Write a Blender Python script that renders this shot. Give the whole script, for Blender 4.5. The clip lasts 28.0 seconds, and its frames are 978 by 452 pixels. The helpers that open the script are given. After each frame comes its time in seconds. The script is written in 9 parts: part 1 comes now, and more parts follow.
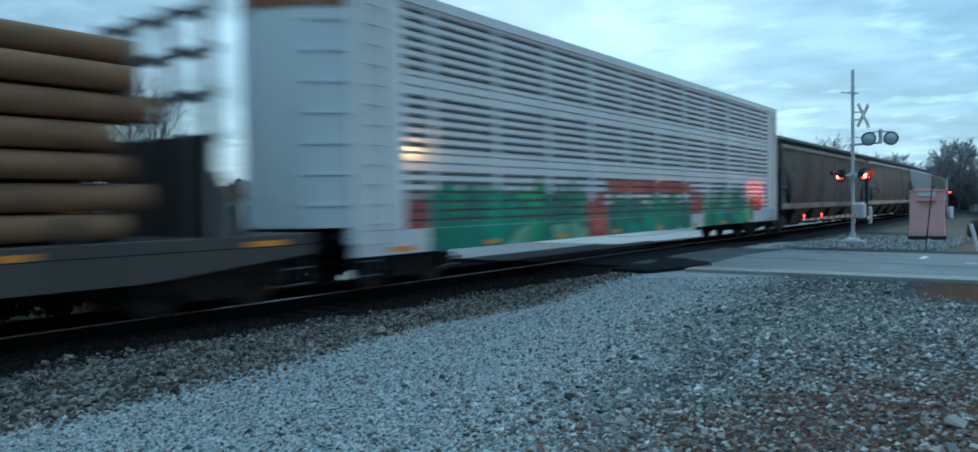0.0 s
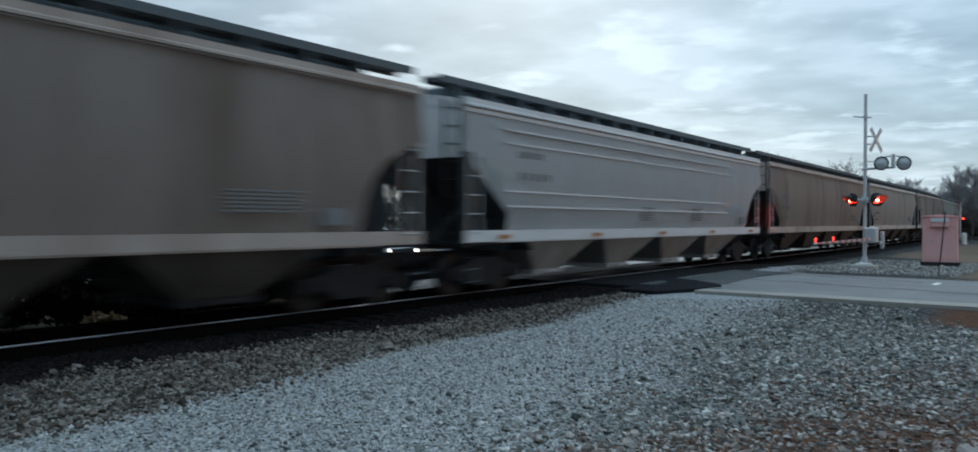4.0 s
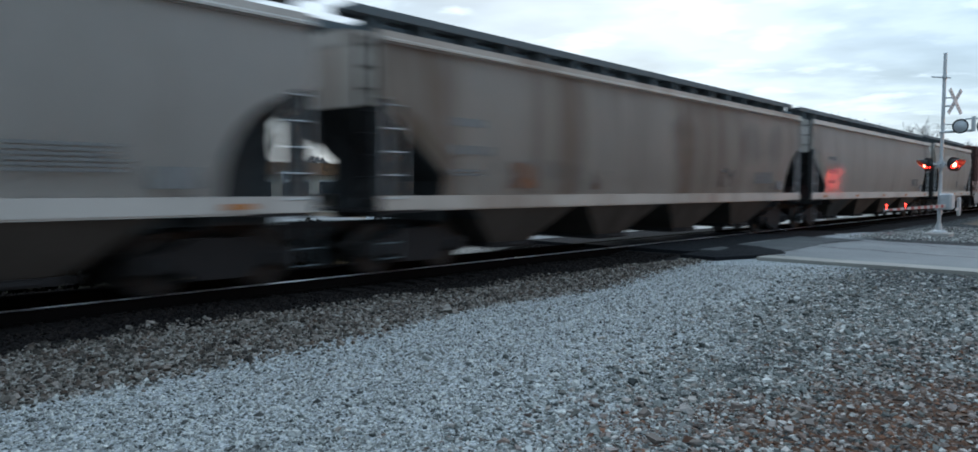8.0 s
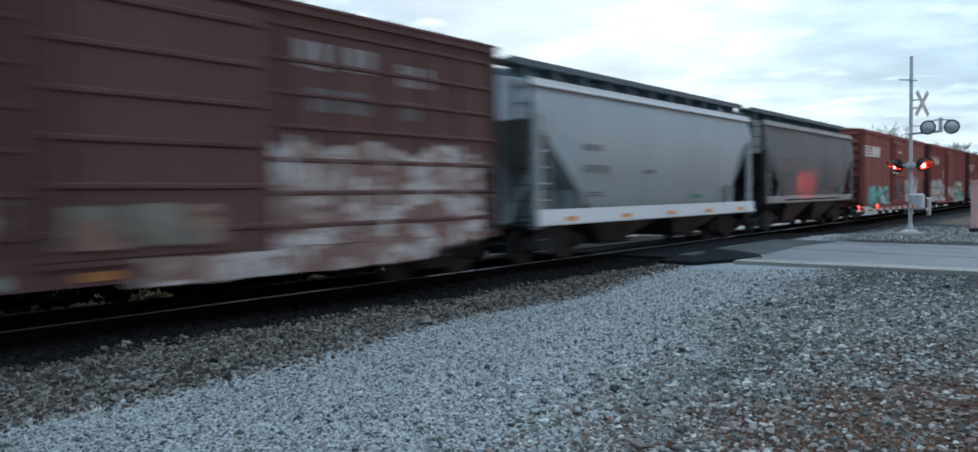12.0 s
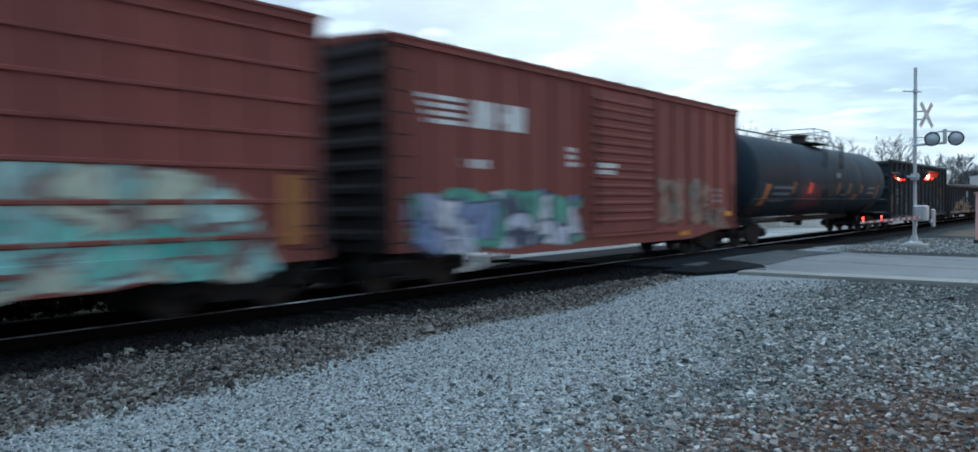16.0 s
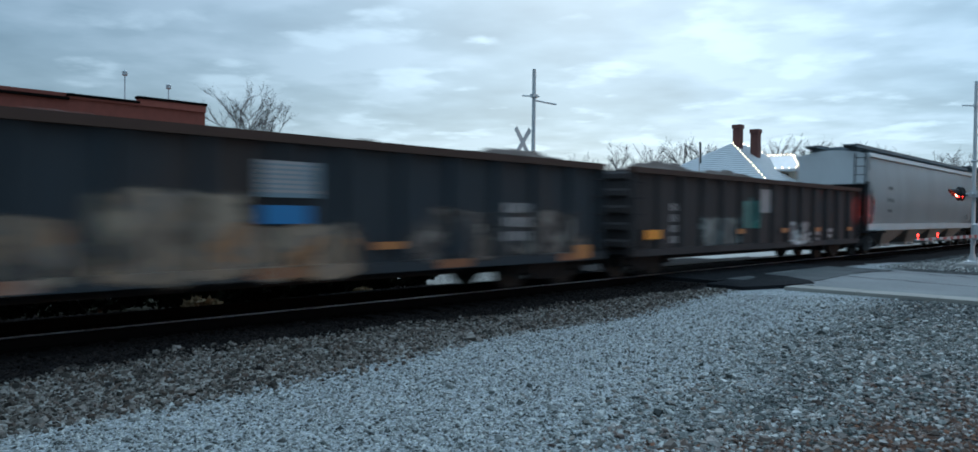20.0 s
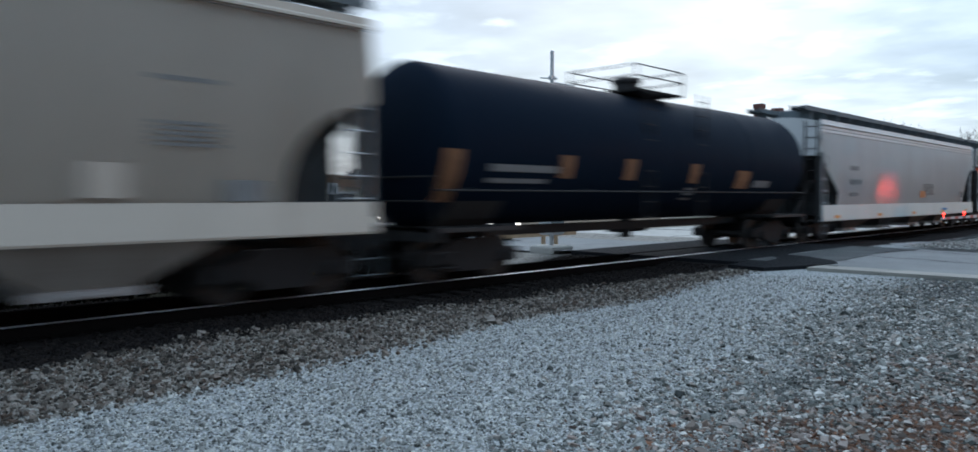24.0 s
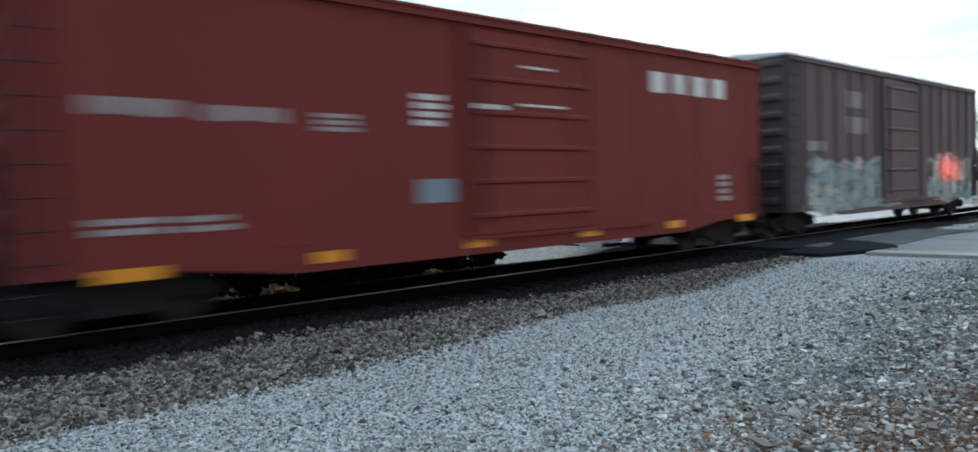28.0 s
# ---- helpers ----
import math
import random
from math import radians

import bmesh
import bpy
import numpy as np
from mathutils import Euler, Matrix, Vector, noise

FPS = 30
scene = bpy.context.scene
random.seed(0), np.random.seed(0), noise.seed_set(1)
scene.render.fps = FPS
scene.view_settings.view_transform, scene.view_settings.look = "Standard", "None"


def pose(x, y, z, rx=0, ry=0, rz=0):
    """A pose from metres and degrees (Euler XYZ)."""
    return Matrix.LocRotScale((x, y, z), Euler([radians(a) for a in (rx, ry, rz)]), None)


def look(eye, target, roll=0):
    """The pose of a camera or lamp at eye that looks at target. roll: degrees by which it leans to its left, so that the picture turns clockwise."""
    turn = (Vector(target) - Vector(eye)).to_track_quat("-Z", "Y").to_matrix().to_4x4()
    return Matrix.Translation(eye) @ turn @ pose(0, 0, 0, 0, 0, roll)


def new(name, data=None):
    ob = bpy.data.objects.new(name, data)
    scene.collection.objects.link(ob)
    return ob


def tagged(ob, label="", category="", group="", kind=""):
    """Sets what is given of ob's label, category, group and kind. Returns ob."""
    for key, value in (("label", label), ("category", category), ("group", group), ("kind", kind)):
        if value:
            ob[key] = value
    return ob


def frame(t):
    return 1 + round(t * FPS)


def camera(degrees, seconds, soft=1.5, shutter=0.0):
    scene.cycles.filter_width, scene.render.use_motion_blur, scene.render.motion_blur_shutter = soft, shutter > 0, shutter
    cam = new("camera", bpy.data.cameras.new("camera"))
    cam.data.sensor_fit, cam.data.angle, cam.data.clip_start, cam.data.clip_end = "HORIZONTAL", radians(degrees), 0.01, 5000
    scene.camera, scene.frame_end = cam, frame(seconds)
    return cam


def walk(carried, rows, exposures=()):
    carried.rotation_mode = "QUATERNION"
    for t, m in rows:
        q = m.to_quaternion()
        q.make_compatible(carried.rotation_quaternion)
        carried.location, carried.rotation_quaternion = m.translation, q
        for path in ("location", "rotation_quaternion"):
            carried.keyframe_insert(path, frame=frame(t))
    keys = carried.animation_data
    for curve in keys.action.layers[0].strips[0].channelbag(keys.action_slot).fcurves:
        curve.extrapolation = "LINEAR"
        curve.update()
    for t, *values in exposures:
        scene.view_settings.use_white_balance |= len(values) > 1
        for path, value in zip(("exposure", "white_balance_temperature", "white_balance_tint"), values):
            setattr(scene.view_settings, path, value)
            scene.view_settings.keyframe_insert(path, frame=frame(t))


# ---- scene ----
DEG = 65.6
cam = camera(DEG, 28.0, soft=1.6, shutter=0.85)
PATH = [
    (0, pose(0, 0, 1.65, 88.32, 0.86, -53.84)),
    (0.5, pose(0, 0, 1.65, 88.80, 0.46, -54.80)),
    (1, pose(0, 0, 1.65, 88.48, 0.63, -55.50)),
    (1.5, pose(0, 0, 1.65, 88.36, 0.04, -58.15)),
    (2, pose(0, 0, 1.65, 87.99, 0.27, -59.32)),
    (2.5, pose(0, 0, 1.65, 87.39, -0.42, -58.59)),
    (4.5, pose(0, 0, 1.65, 89.97, -0.03, -52.22)),
    (5, pose(0, 0, 1.65, 88.89, 0.40, -53.10)),
    (5.5, pose(0, 0, 1.65, 88.06, 0.51, -53.13)),
    (6, pose(0, 0, 1.65, 88.00, -0.04, -53.37)),
    (6.5, pose(0, 0, 1.65, 87.44, 0.15, -54.25)),
    (7, pose(0, 0, 1.65, 87.42, 0.14, -53.43)),
    (7.5, pose(0, 0, 1.65, 86.84, 1.23, -51.95)),
    (8, pose(0, 0, 1.65, 86.92, -0.42, -48.73)),
    (8.5, pose(0, 0, 1.65, 88.40, -0.22, -50.47)),
    (9, pose(0, 0, 1.65, 87.71, 0.24, -48.74)),
    (9.5, pose(0, 0, 1.65, 88.29, 0.32, -49.49)),
    (10, pose(0, 0, 1.65, 88.54, 0.69, -49.79)),
    (10.5, pose(0, 0, 1.65, 88.47, 0.59, -51.33)),
    (11, pose(0, 0, 1.65, 88.09, 0.89, -50.49)),
    (11.5, pose(0, 0, 1.65, 87.80, 0.98, -49.96)),
    (12, pose(0, 0, 1.65, 87.68, 0.85, -50.42)),
    (12.5, pose(0, 0, 1.65, 87.49, 0.01, -50.77)),
    (14.5, pose(0, 0, 1.65, 87.58, -0.33, -51.79)),
    (15, pose(0, 0, 1.65, 88.65, 0.53, -51.94)),
    (15.5, pose(0, 0, 1.65, 88.86, 0.15, -50.80)),
    (16, pose(0, 0, 1.65, 88.39, 0.57, -50.16)),
    (16.5, pose(0, 0, 1.65, 88.53, 0.69, -50.73)),
    (17, pose(0, 0, 1.65, 88.60, 0.85, -50.40)),
    (17.5, pose(0, 0, 1.65, 88.81, 1.01, -50.61)),
    (18, pose(0, 0, 1.65, 88.57, 0.17, -49.71)),
    (18.5, pose(0, 0, 1.65, 88.89, 0.05, -49.44)),
    (19, pose(0, 0, 1.65, 88.84, 0.09, -48.84)),
    (19.5, pose(0, 0, 1.65, 88.66, -0.68, -47.56)),
    (20, pose(0, 0, 1.65, 88.98, -0.69, -46.89)),
    (20.5, pose(0, 0, 1.65, 88.35, -0.18, -47.93)),
    (21, pose(0, 0, 1.65, 88.28, 0.06, -48.07)),
    (21.5, pose(0, 0, 1.65, 88.31, 0.49, -48.18)),
    (23.5, pose(0, 0, 1.65, 88.10, -0.46, -45.25)),
    (24, pose(0, 0, 1.65, 87.72, -0.02, -45.45)),
    (24.5, pose(0, 0, 1.65, 87.33, -0.29, -45.58)),
    (25, pose(0, 0, 1.65, 88.23, -0.76, -48.16)),
    (25.5, pose(0, 0, 1.65, 86.95, -0.40, -46.86)),
    (26, pose(0, 0, 1.65, 87.33, -0.52, -46.51)),
    (26.5, pose(0, 0, 1.65, 87.85, -0.27, -45.89)),
    (27, pose(0, 0, 1.65, 88.79, 1.86, -46.26)),
    (27.5, pose(0, 0, 1.65, 87.74, 1.30, -42.76)),
    (28, pose(0, 0, 1.65, 87.43, 2.03, -41.93)),
]

EXPOSURES = [(0.0, 0.3, 4780, -9), (0.25, 0.3, 4880, -7), (0.6, 0.4, 5600, 4), (1.0, 0.4, 5850, 6), (2.5, 0.28, 5750, 6), (5.0, 0.2, 5900, 6), (6.5, 0.43, 5870, 7), (8.0, 0.54, 5850, 9), (10.5, 0.5, 5800, 9), (11.0, 0.5, 5850, 11), (11.6, 0.54, 5930, 13), (12.4, 0.6, 5560, 3), (14.5, 0.55, 5550, 6), (16.0, 0.6, 5530, 6), (17.0, 0.58, 5380, 4), (18.5, 0.5, 5400, 3), (19.2, 0.4, 5400, 3), (20.0, 0.25, 5370, 3), (21.0, 0.25, 5450, 5), (21.5, 0.25, 5450, 5), (24.0, 0.56, 5850, 12), (26.0, 0.42, 5760, 8), (27.0, 0.42, 5680, 8), (27.6, 0.4, 5680, 7), (28.0, 0.9, 6120, 11)]
walk(cam, PATH, EXPOSURES)

# ---- world and light ----
world = bpy.data.worlds.new("dusk")
scene.world = world
world.use_nodes = True


def build_sky():
    nt = world.node_tree
    nt.nodes.clear()
    N, L = nt.nodes.new, nt.links.new
    out, bg = N("ShaderNodeOutputWorld"), N("ShaderNodeBackground")
    sky = N("ShaderNodeTexSky")
    sky.sky_type, sky.sun_disc = "NISHITA", False
    sky.sun_elevation, sky.sun_rotation = radians(31), radians(55)
    sky.dust_density, sky.air_density = 2.0, 1.2
    tc, sep = N("ShaderNodeTexCoord"), N("ShaderNodeSeparateXYZ")
    L(tc.outputs["Generated"], sep.inputs[0])
    up = N("ShaderNodeMath"); up.operation = "MAXIMUM"; up.inputs[1].default_value = 0.02
    L(sep.outputs[2], up.inputs[0])
    add = N("ShaderNodeMath"); add.operation = "ADD"; add.inputs[1].default_value = 0.10
    L(up.outputs[0], add.inputs[0])
    dx, dy = N("ShaderNodeMath"), N("ShaderNodeMath")
    dx.operation = dy.operation = "DIVIDE"
    L(sep.outputs[0], dx.inputs[0]); L(add.outputs[0], dx.inputs[1])
    L(sep.outputs[1], dy.inputs[0]); L(add.outputs[0], dy.inputs[1])
    com = N("ShaderNodeCombineXYZ")
    L(dx.outputs[0], com.inputs[0]); L(dy.outputs[0], com.inputs[1])
    mp = N("ShaderNodeMapping")
    mp.inputs["Location"].default_value = (4.3, 2.1, 0)
    mp.inputs["Scale"].default_value = (1.0, 0.85, 1)
    turn = N("ShaderNodeMapping")
    turn.inputs["Rotation"].default_value = (0, 0, radians(-36))
    L(com.outputs[0], turn.inputs[0]); L(turn.outputs[0], mp.inputs[0])
    n1, n2, n3 = N("ShaderNodeTexNoise"), N("ShaderNodeTexNoise"), N("ShaderNodeTexNoise")
    for n_, sc, det, ro in ((n1, 2.7, 5, 0.48), (n2, 0.55, 3, 0.5), (n3, 2.6, 4, 0.48)):
        n_.inputs["Scale"].default_value, n_.inputs["Detail"].default_value, n_.inputs["Roughness"].default_value = sc, det, ro
        L(mp.outputs[0], n_.inputs["Vector"])
    n1.inputs["Distortion"].default_value = 0.1
    # a grey layer with soft folds
    mixn = N("ShaderNodeMath"); mixn.operation = "MULTIPLY_ADD"; mixn.inputs[1].default_value = 0.8
    L(n3.outputs[0], mixn.inputs[0]); L(n2.outputs[0], mixn.inputs[2])
    layer = N("ShaderNodeValToRGB")
    cr = layer.color_ramp
    cr.elements[0].position, cr.elements[0].color = 0.62, (0.228, 0.32, 0.385, 1)
    cr.elements[1].position, cr.elements[1].color = 1.12, (0.455, 0.56, 0.635, 1)
    e = cr.elements.new(0.86); e.color = (0.335, 0.44, 0.51, 1)
    L(mixn.outputs[0], layer.inputs[0])
    # bright rifts where the layer is thin
    lift = N("ShaderNodeMath"); lift.operation = "MULTIPLY_ADD"; lift.inputs[1].default_value = 0.35
    L(n2.outputs[0], lift.inputs[0]); L(n1.outputs[0], lift.inputs[2])
    rift = N("ShaderNodeMapRange"); rift.interpolation_type = "SMOOTHSTEP"
    rift.inputs[1].default_value, rift.inputs[2].default_value = 0.70, 0.85
    L(lift.outputs[0], rift.inputs[0])
    ramp = N("ShaderNodeMix"); ramp.data_type = "RGBA"
    ramp.inputs[7].default_value = (0.575, 0.69, 0.76, 1)
    L(rift.outputs[0], ramp.inputs[0]); L(layer.outputs[0], ramp.inputs[6])
    # the glow of the set sun lies ahead, beyond the track; the sky behind is dimmer
    glow_dir = N("ShaderNodeVectorMath"); glow_dir.operation = "DOT_PRODUCT"; glow_dir.inputs[1].default_value = (0.97, 0.17, 0.15)
    L(tc.outputs["Generated"], glow_dir.inputs[0])
    low = N("ShaderNodeMapRange")
    low.interpolation_type = "SMOOTHSTEP"
    low.inputs[1].default_value, low.inputs[2].default_value, low.inputs[3].default_value, low.inputs[4].default_value = 0.46, 1.0, 0.62, 1.05
    L(glow_dir.outputs["Value"], low.inputs[0])
    # an overcast sky is brightest overhead
    zen = N("ShaderNodeMapRange"); zen.interpolation_type = "SMOOTHSTEP"
    zen.inputs[1].default_value, zen.inputs[2].default_value, zen.inputs[3].default_value, zen.inputs[4].default_value = 0.25, 1.0, 1.0, 2.95
    L(sep.outputs[2], zen.inputs[0])
    both = N("ShaderNodeMath"); both.operation = "MULTIPLY"
    L(low.outputs[0], both.inputs[0]); L(zen.outputs[0], both.inputs[1])
    mul = N("ShaderNodeVectorMath"); mul.operation = "SCALE"
    L(ramp.outputs[2], mul.inputs[0]); L(both.outputs[0], mul.inputs["Scale"])
    cloud = N("ShaderNodeVectorMath"); cloud.operation = "SCALE"; cloud.inputs["Scale"].default_value = 1.03
    L(mul.outputs[0], cloud.inputs[0])
    skys = N("ShaderNodeVectorMath"); skys.operation = "SCALE"; skys.inputs["Scale"].default_value = 0.02
    L(sky.outputs[0], skys.inputs[0])
    tot = N("ShaderNodeVectorMath"); tot.operation = "ADD"
    L(cloud.outputs[0], tot.inputs[0]); L(skys.outputs[0], tot.inputs[1])
    L(tot.outputs[0], bg.inputs[0])
    bg.inputs[1].default_value = 0.8
    L(bg.outputs[0], out.inputs[0])


build_sky()
sun = new("sun", bpy.data.lights.new("sun", "SUN"))
sun.data.energy, sun.data.angle, sun.data.color = 0.5, radians(30), (1.0, 0.96, 0.92)
sun.matrix_world = look((80, 58, 60), (0, 0, 0))

# ---- materials ----


def nodes_of(name):
    m = bpy.data.materials.new(name)
    m.use_nodes = True
    nt = m.node_tree
    return m, nt, nt.nodes["Principled BSDF"]


def surface(name, base, other=None, rough=0.7, metal=0.0, scale=3.0, fine=40.0, amount=0.6, bump=0.2, streak=1.0, stain=None, stain_at=0.62, jitter=0.0, spec=0.5, emit=0.0, coat=0.0):
    """A plain worn surface: two scales of noise mix base, other and stain; streak stretches the marks along z."""
    m, nt, bs = nodes_of(name)
    N, L = nt.nodes.new, nt.links.new
    other = other or tuple(c * 0.6 for c in base)
    tc, mp, inf = N("ShaderNodeTexCoord"), N("ShaderNodeMapping"), N("ShaderNodeObjectInfo")
    mp.inputs["Scale"].default_value = (1, 1, 1.0 / streak)
    sh = N("ShaderNodeVectorMath"); sh.operation = "MULTIPLY_ADD"
    sh.inputs[1].default_value = (37.0, 19.0, 11.0)
    L(inf.outputs["Random"], sh.inputs[0]); L(tc.outputs["Object"], sh.inputs[2]); L(sh.outputs[0], mp.inputs[0])
    a, b = N("ShaderNodeTexNoise"), N("ShaderNodeTexNoise")
    a.inputs["Scale"].default_value, a.inputs["Detail"].default_value = scale, 6
    b.inputs["Scale"].default_value, b.inputs["Detail"].default_value = fine, 4
    L(mp.outputs[0], a.inputs["Vector"]); L(mp.outputs[0], b.inputs["Vector"])
    av = N("ShaderNodeMath"); av.operation = "MULTIPLY_ADD"; av.inputs[1].default_value = 0.5
    L(b.outputs[0], av.inputs[0]); L(a.outputs[0], av.inputs[2])
    mr = N("ShaderNodeMapRange"); mr.inputs[1].default_value, mr.inputs[2].default_value = 0.5, 1.0
    mr.inputs[4].default_value = amount
    L(av.outputs[0], mr.inputs[0])
    mx = N("ShaderNodeMix"); mx.data_type = "RGBA"
    mx.inputs[6].default_value, mx.inputs[7].default_value = (*base, 1), (*other, 1)
    L(mr.outputs[0], mx.inputs[0])
    col = mx.outputs[2]
    if stain:
        s = N("ShaderNodeTexNoise"); s.inputs["Scale"].default_value, s.inputs["Detail"].default_value, s.inputs["Roughness"].default_value = scale * 0.6, 8, 0.65
        off = N("ShaderNodeVectorMath"); off.inputs[1].default_value = (5.3, 9.1, 2.2)
        L(mp.outputs[0], off.inputs[0]); L(off.outputs[0], s.inputs["Vector"])
        r = N("ShaderNodeMapRange"); r.inputs[1].default_value, r.inputs[2].default_value = stain_at - 0.06, stain_at + 0.12
        r.inputs[4].default_value = 0.85
        L(s.outputs[0], r.inputs[0])
        m2 = N("ShaderNodeMix"); m2.data_type = "RGBA"; m2.inputs[7].default_value = (*stain, 1)
        L(r.outputs[0], m2.inputs[0]); L(col, m2.inputs[6])
        col = m2.outputs[2]
    if jitter:
        hs = N("ShaderNodeHueSaturation")
        j = N("ShaderNodeMapRange"); j.inputs[3].default_value, j.inputs[4].default_value = 1 - jitter, 1 + jitter
        L(inf.outputs["Random"], j.inputs[0]); L(j.outputs[0], hs.inputs["Value"]); L(col, hs.inputs["Color"])
        col = hs.outputs[0]
    L(col, bs.inputs["Base Color"])
    rr = N("ShaderNodeMapRange"); rr.inputs[3].default_value, rr.inputs[4].default_value = max(rough - 0.12, 0.02), min(rough + 0.15, 1)
    L(a.outputs[0], rr.inputs[0]); L(rr.outputs[0], bs.inputs["Roughness"])
    bs.inputs["Metallic"].default_value = metal
    bs.inputs["Specular IOR Level"].default_value = spec
    bs.inputs["Coat Weight"].default_value = coat
    bs.inputs["Coat Roughness"].default_value = 0.12
    if bump:
        bp = N("ShaderNodeBump"); bp.inputs["Strength"].default_value, bp.inputs["Distance"].default_value = bump, 0.02
        L(b.outputs[0], bp.inputs["Height"]); L(bp.outputs[0], bs.inputs["Normal"])
    if emit:
        L(col, bs.inputs["Emission Color"]); bs.inputs["Emission Strength"].default_value = emit
    return m


def glow(name, colour, strength):
    m, nt, bs = nodes_of(name)
    bs.inputs["Base Color"].default_value = (*colour, 1)
    bs.inputs["Emission Color"].default_value = (*colour, 1)
    bs.inputs["Emission Strength"].default_value = strength
    return m


def glass(name, tint=(0.05, 0.06, 0.07)):
    m, nt, bs = nodes_of(name)
    bs.inputs["Base Color"].default_value = (*tint, 1)
    bs.inputs["Roughness"].default_value = 0.05
    return m


def graffiti(name, colours, scale=1.6, cover=0.5, ragged=True, strength=1.0):
    """Sprayed letters and fills: cells and waves in a few colours, with ragged clear gaps."""
    m, nt, bs = nodes_of(name)
    N, L = nt.nodes.new, nt.links.new
    tc = N("ShaderNodeTexCoord")
    wob = N("ShaderNodeTexNoise"); wob.inputs["Scale"].default_value = scale * 0.9
    L(tc.outputs["Object"], wob.inputs["Vector"])
    ad = N("ShaderNodeVectorMath"); ad.operation = "MULTIPLY_ADD"; ad.inputs[1].default_value = (0.9, 0.9, 0.9)
    L(wob.outputs["Color"], ad.inputs[0]); L(tc.outputs["Object"], ad.inputs[2])
    scale = scale * 1.35
    vo = N("ShaderNodeTexVoronoi"); vo.inputs["Scale"].default_value = scale
    L(ad.outputs[0], vo.inputs["Vector"])
    sp = N("ShaderNodeSeparateColor"); L(vo.outputs["Color"], sp.inputs[0])
    ramp = N("ShaderNodeValToRGB"); ramp.color_ramp.interpolation = "CONSTANT"
    e = ramp.color_ramp.elements
    e[0].color = (*colours[0], 1); e[1].position, e[1].color = 1.0 / len(colours), (*colours[1], 1)
    for i, c in enumerate(colours[2:], 2):
        k = e.new(i / len(colours)); k.color = (*c, 1)
    L(sp.outputs[0], ramp.inputs[0])
    edge = N("ShaderNodeTexVoronoi"); edge.feature = "DISTANCE_TO_EDGE"; edge.inputs["Scale"].default_value = scale
    L(ad.outputs[0], edge.inputs["Vector"])
    lt = N("ShaderNodeMath"); lt.operation = "LESS_THAN"; lt.inputs[1].default_value = 0.05
    L(edge.outputs["Distance"], lt.inputs[0])
    mx = N("ShaderNodeMix"); mx.data_type = "RGBA"; mx.inputs[7].default_value = (*colours[-1], 1)
    L(lt.outputs[0], mx.inputs[0]); L(ramp.outputs[0], mx.inputs[6])
    fill = N("ShaderNodeTexNoise"); fill.inputs["Scale"].default_value, fill.inputs["Detail"].default_value = scale * 3.0, 5
    L(ad.outputs[0], fill.inputs["Vector"])
    tone = N("ShaderNodeMapRange"); tone.inputs[3].default_value, tone.inputs[4].default_value = 0.45, 1.5
    L(fill.outputs[0], tone.inputs[0])
    shade = N("ShaderNodeVectorMath"); shade.operation = "SCALE"
    L(mx.outputs[2], shade.inputs[0]); L(tone.outputs[0], shade.inputs["Scale"]); L(shade.outputs[0], bs.inputs["Base Color"])
    bs.inputs["Roughness"].default_value = 0.6
    al = N("ShaderNodeTexNoise"); al.inputs["Scale"].default_value, al.inputs["Detail"].default_value = scale * 0.7, 3
    L(ad.outputs[0], al.inputs["Vector"])
    r = N("ShaderNodeMapRange"); r.inputs[1].default_value, r.inputs[2].default_value = 0.44 - 0.3 * cover, 0.60 - 0.3 * cover
    # the spray thins out raggedly towards the patch's rim
    rim, gs = [], N("ShaderNodeSeparateXYZ")
    L(tc.outputs["Generated"], gs.inputs[0])
    for axis_ in (0, 2):
        off = N("ShaderNodeMath"); off.operation = "SUBTRACT"; off.inputs[1].default_value = 0.5
        ab = N("ShaderNodeMath"); ab.operation = "ABSOLUTE"
        fade = N("ShaderNodeMapRange"); fade.interpolation_type = "SMOOTHSTEP"
        fade.inputs[1].default_value, fade.inputs[2].default_value, fade.inputs[4].default_value = 0.34, 0.5, -0.30 if ragged else 0.0
        if strength < 1:   # a stain has no edge
            r.inputs[1].default_value, r.inputs[2].default_value = -0.02, 0.66
            fade.inputs[1].default_value, fade.inputs[4].default_value = 0.1, -0.55
        L(gs.outputs[axis_], off.inputs[0]); L(off.outputs[0], ab.inputs[0]); L(ab.outputs[0], fade.inputs[0])
        rim.append(fade.outputs[0])
    s1, s2 = N("ShaderNodeMath"), N("ShaderNodeMath")
    L(rim[0], s1.inputs[0]); L(rim[1], s1.inputs[1]); L(s1.outputs[0], s2.inputs[0]); L(al.outputs[0], s2.inputs[1])
    r.inputs[4].default_value = strength
    L(s2.outputs[0], r.inputs[0]); L(r.outputs[0], bs.inputs["Alpha"])
    return m


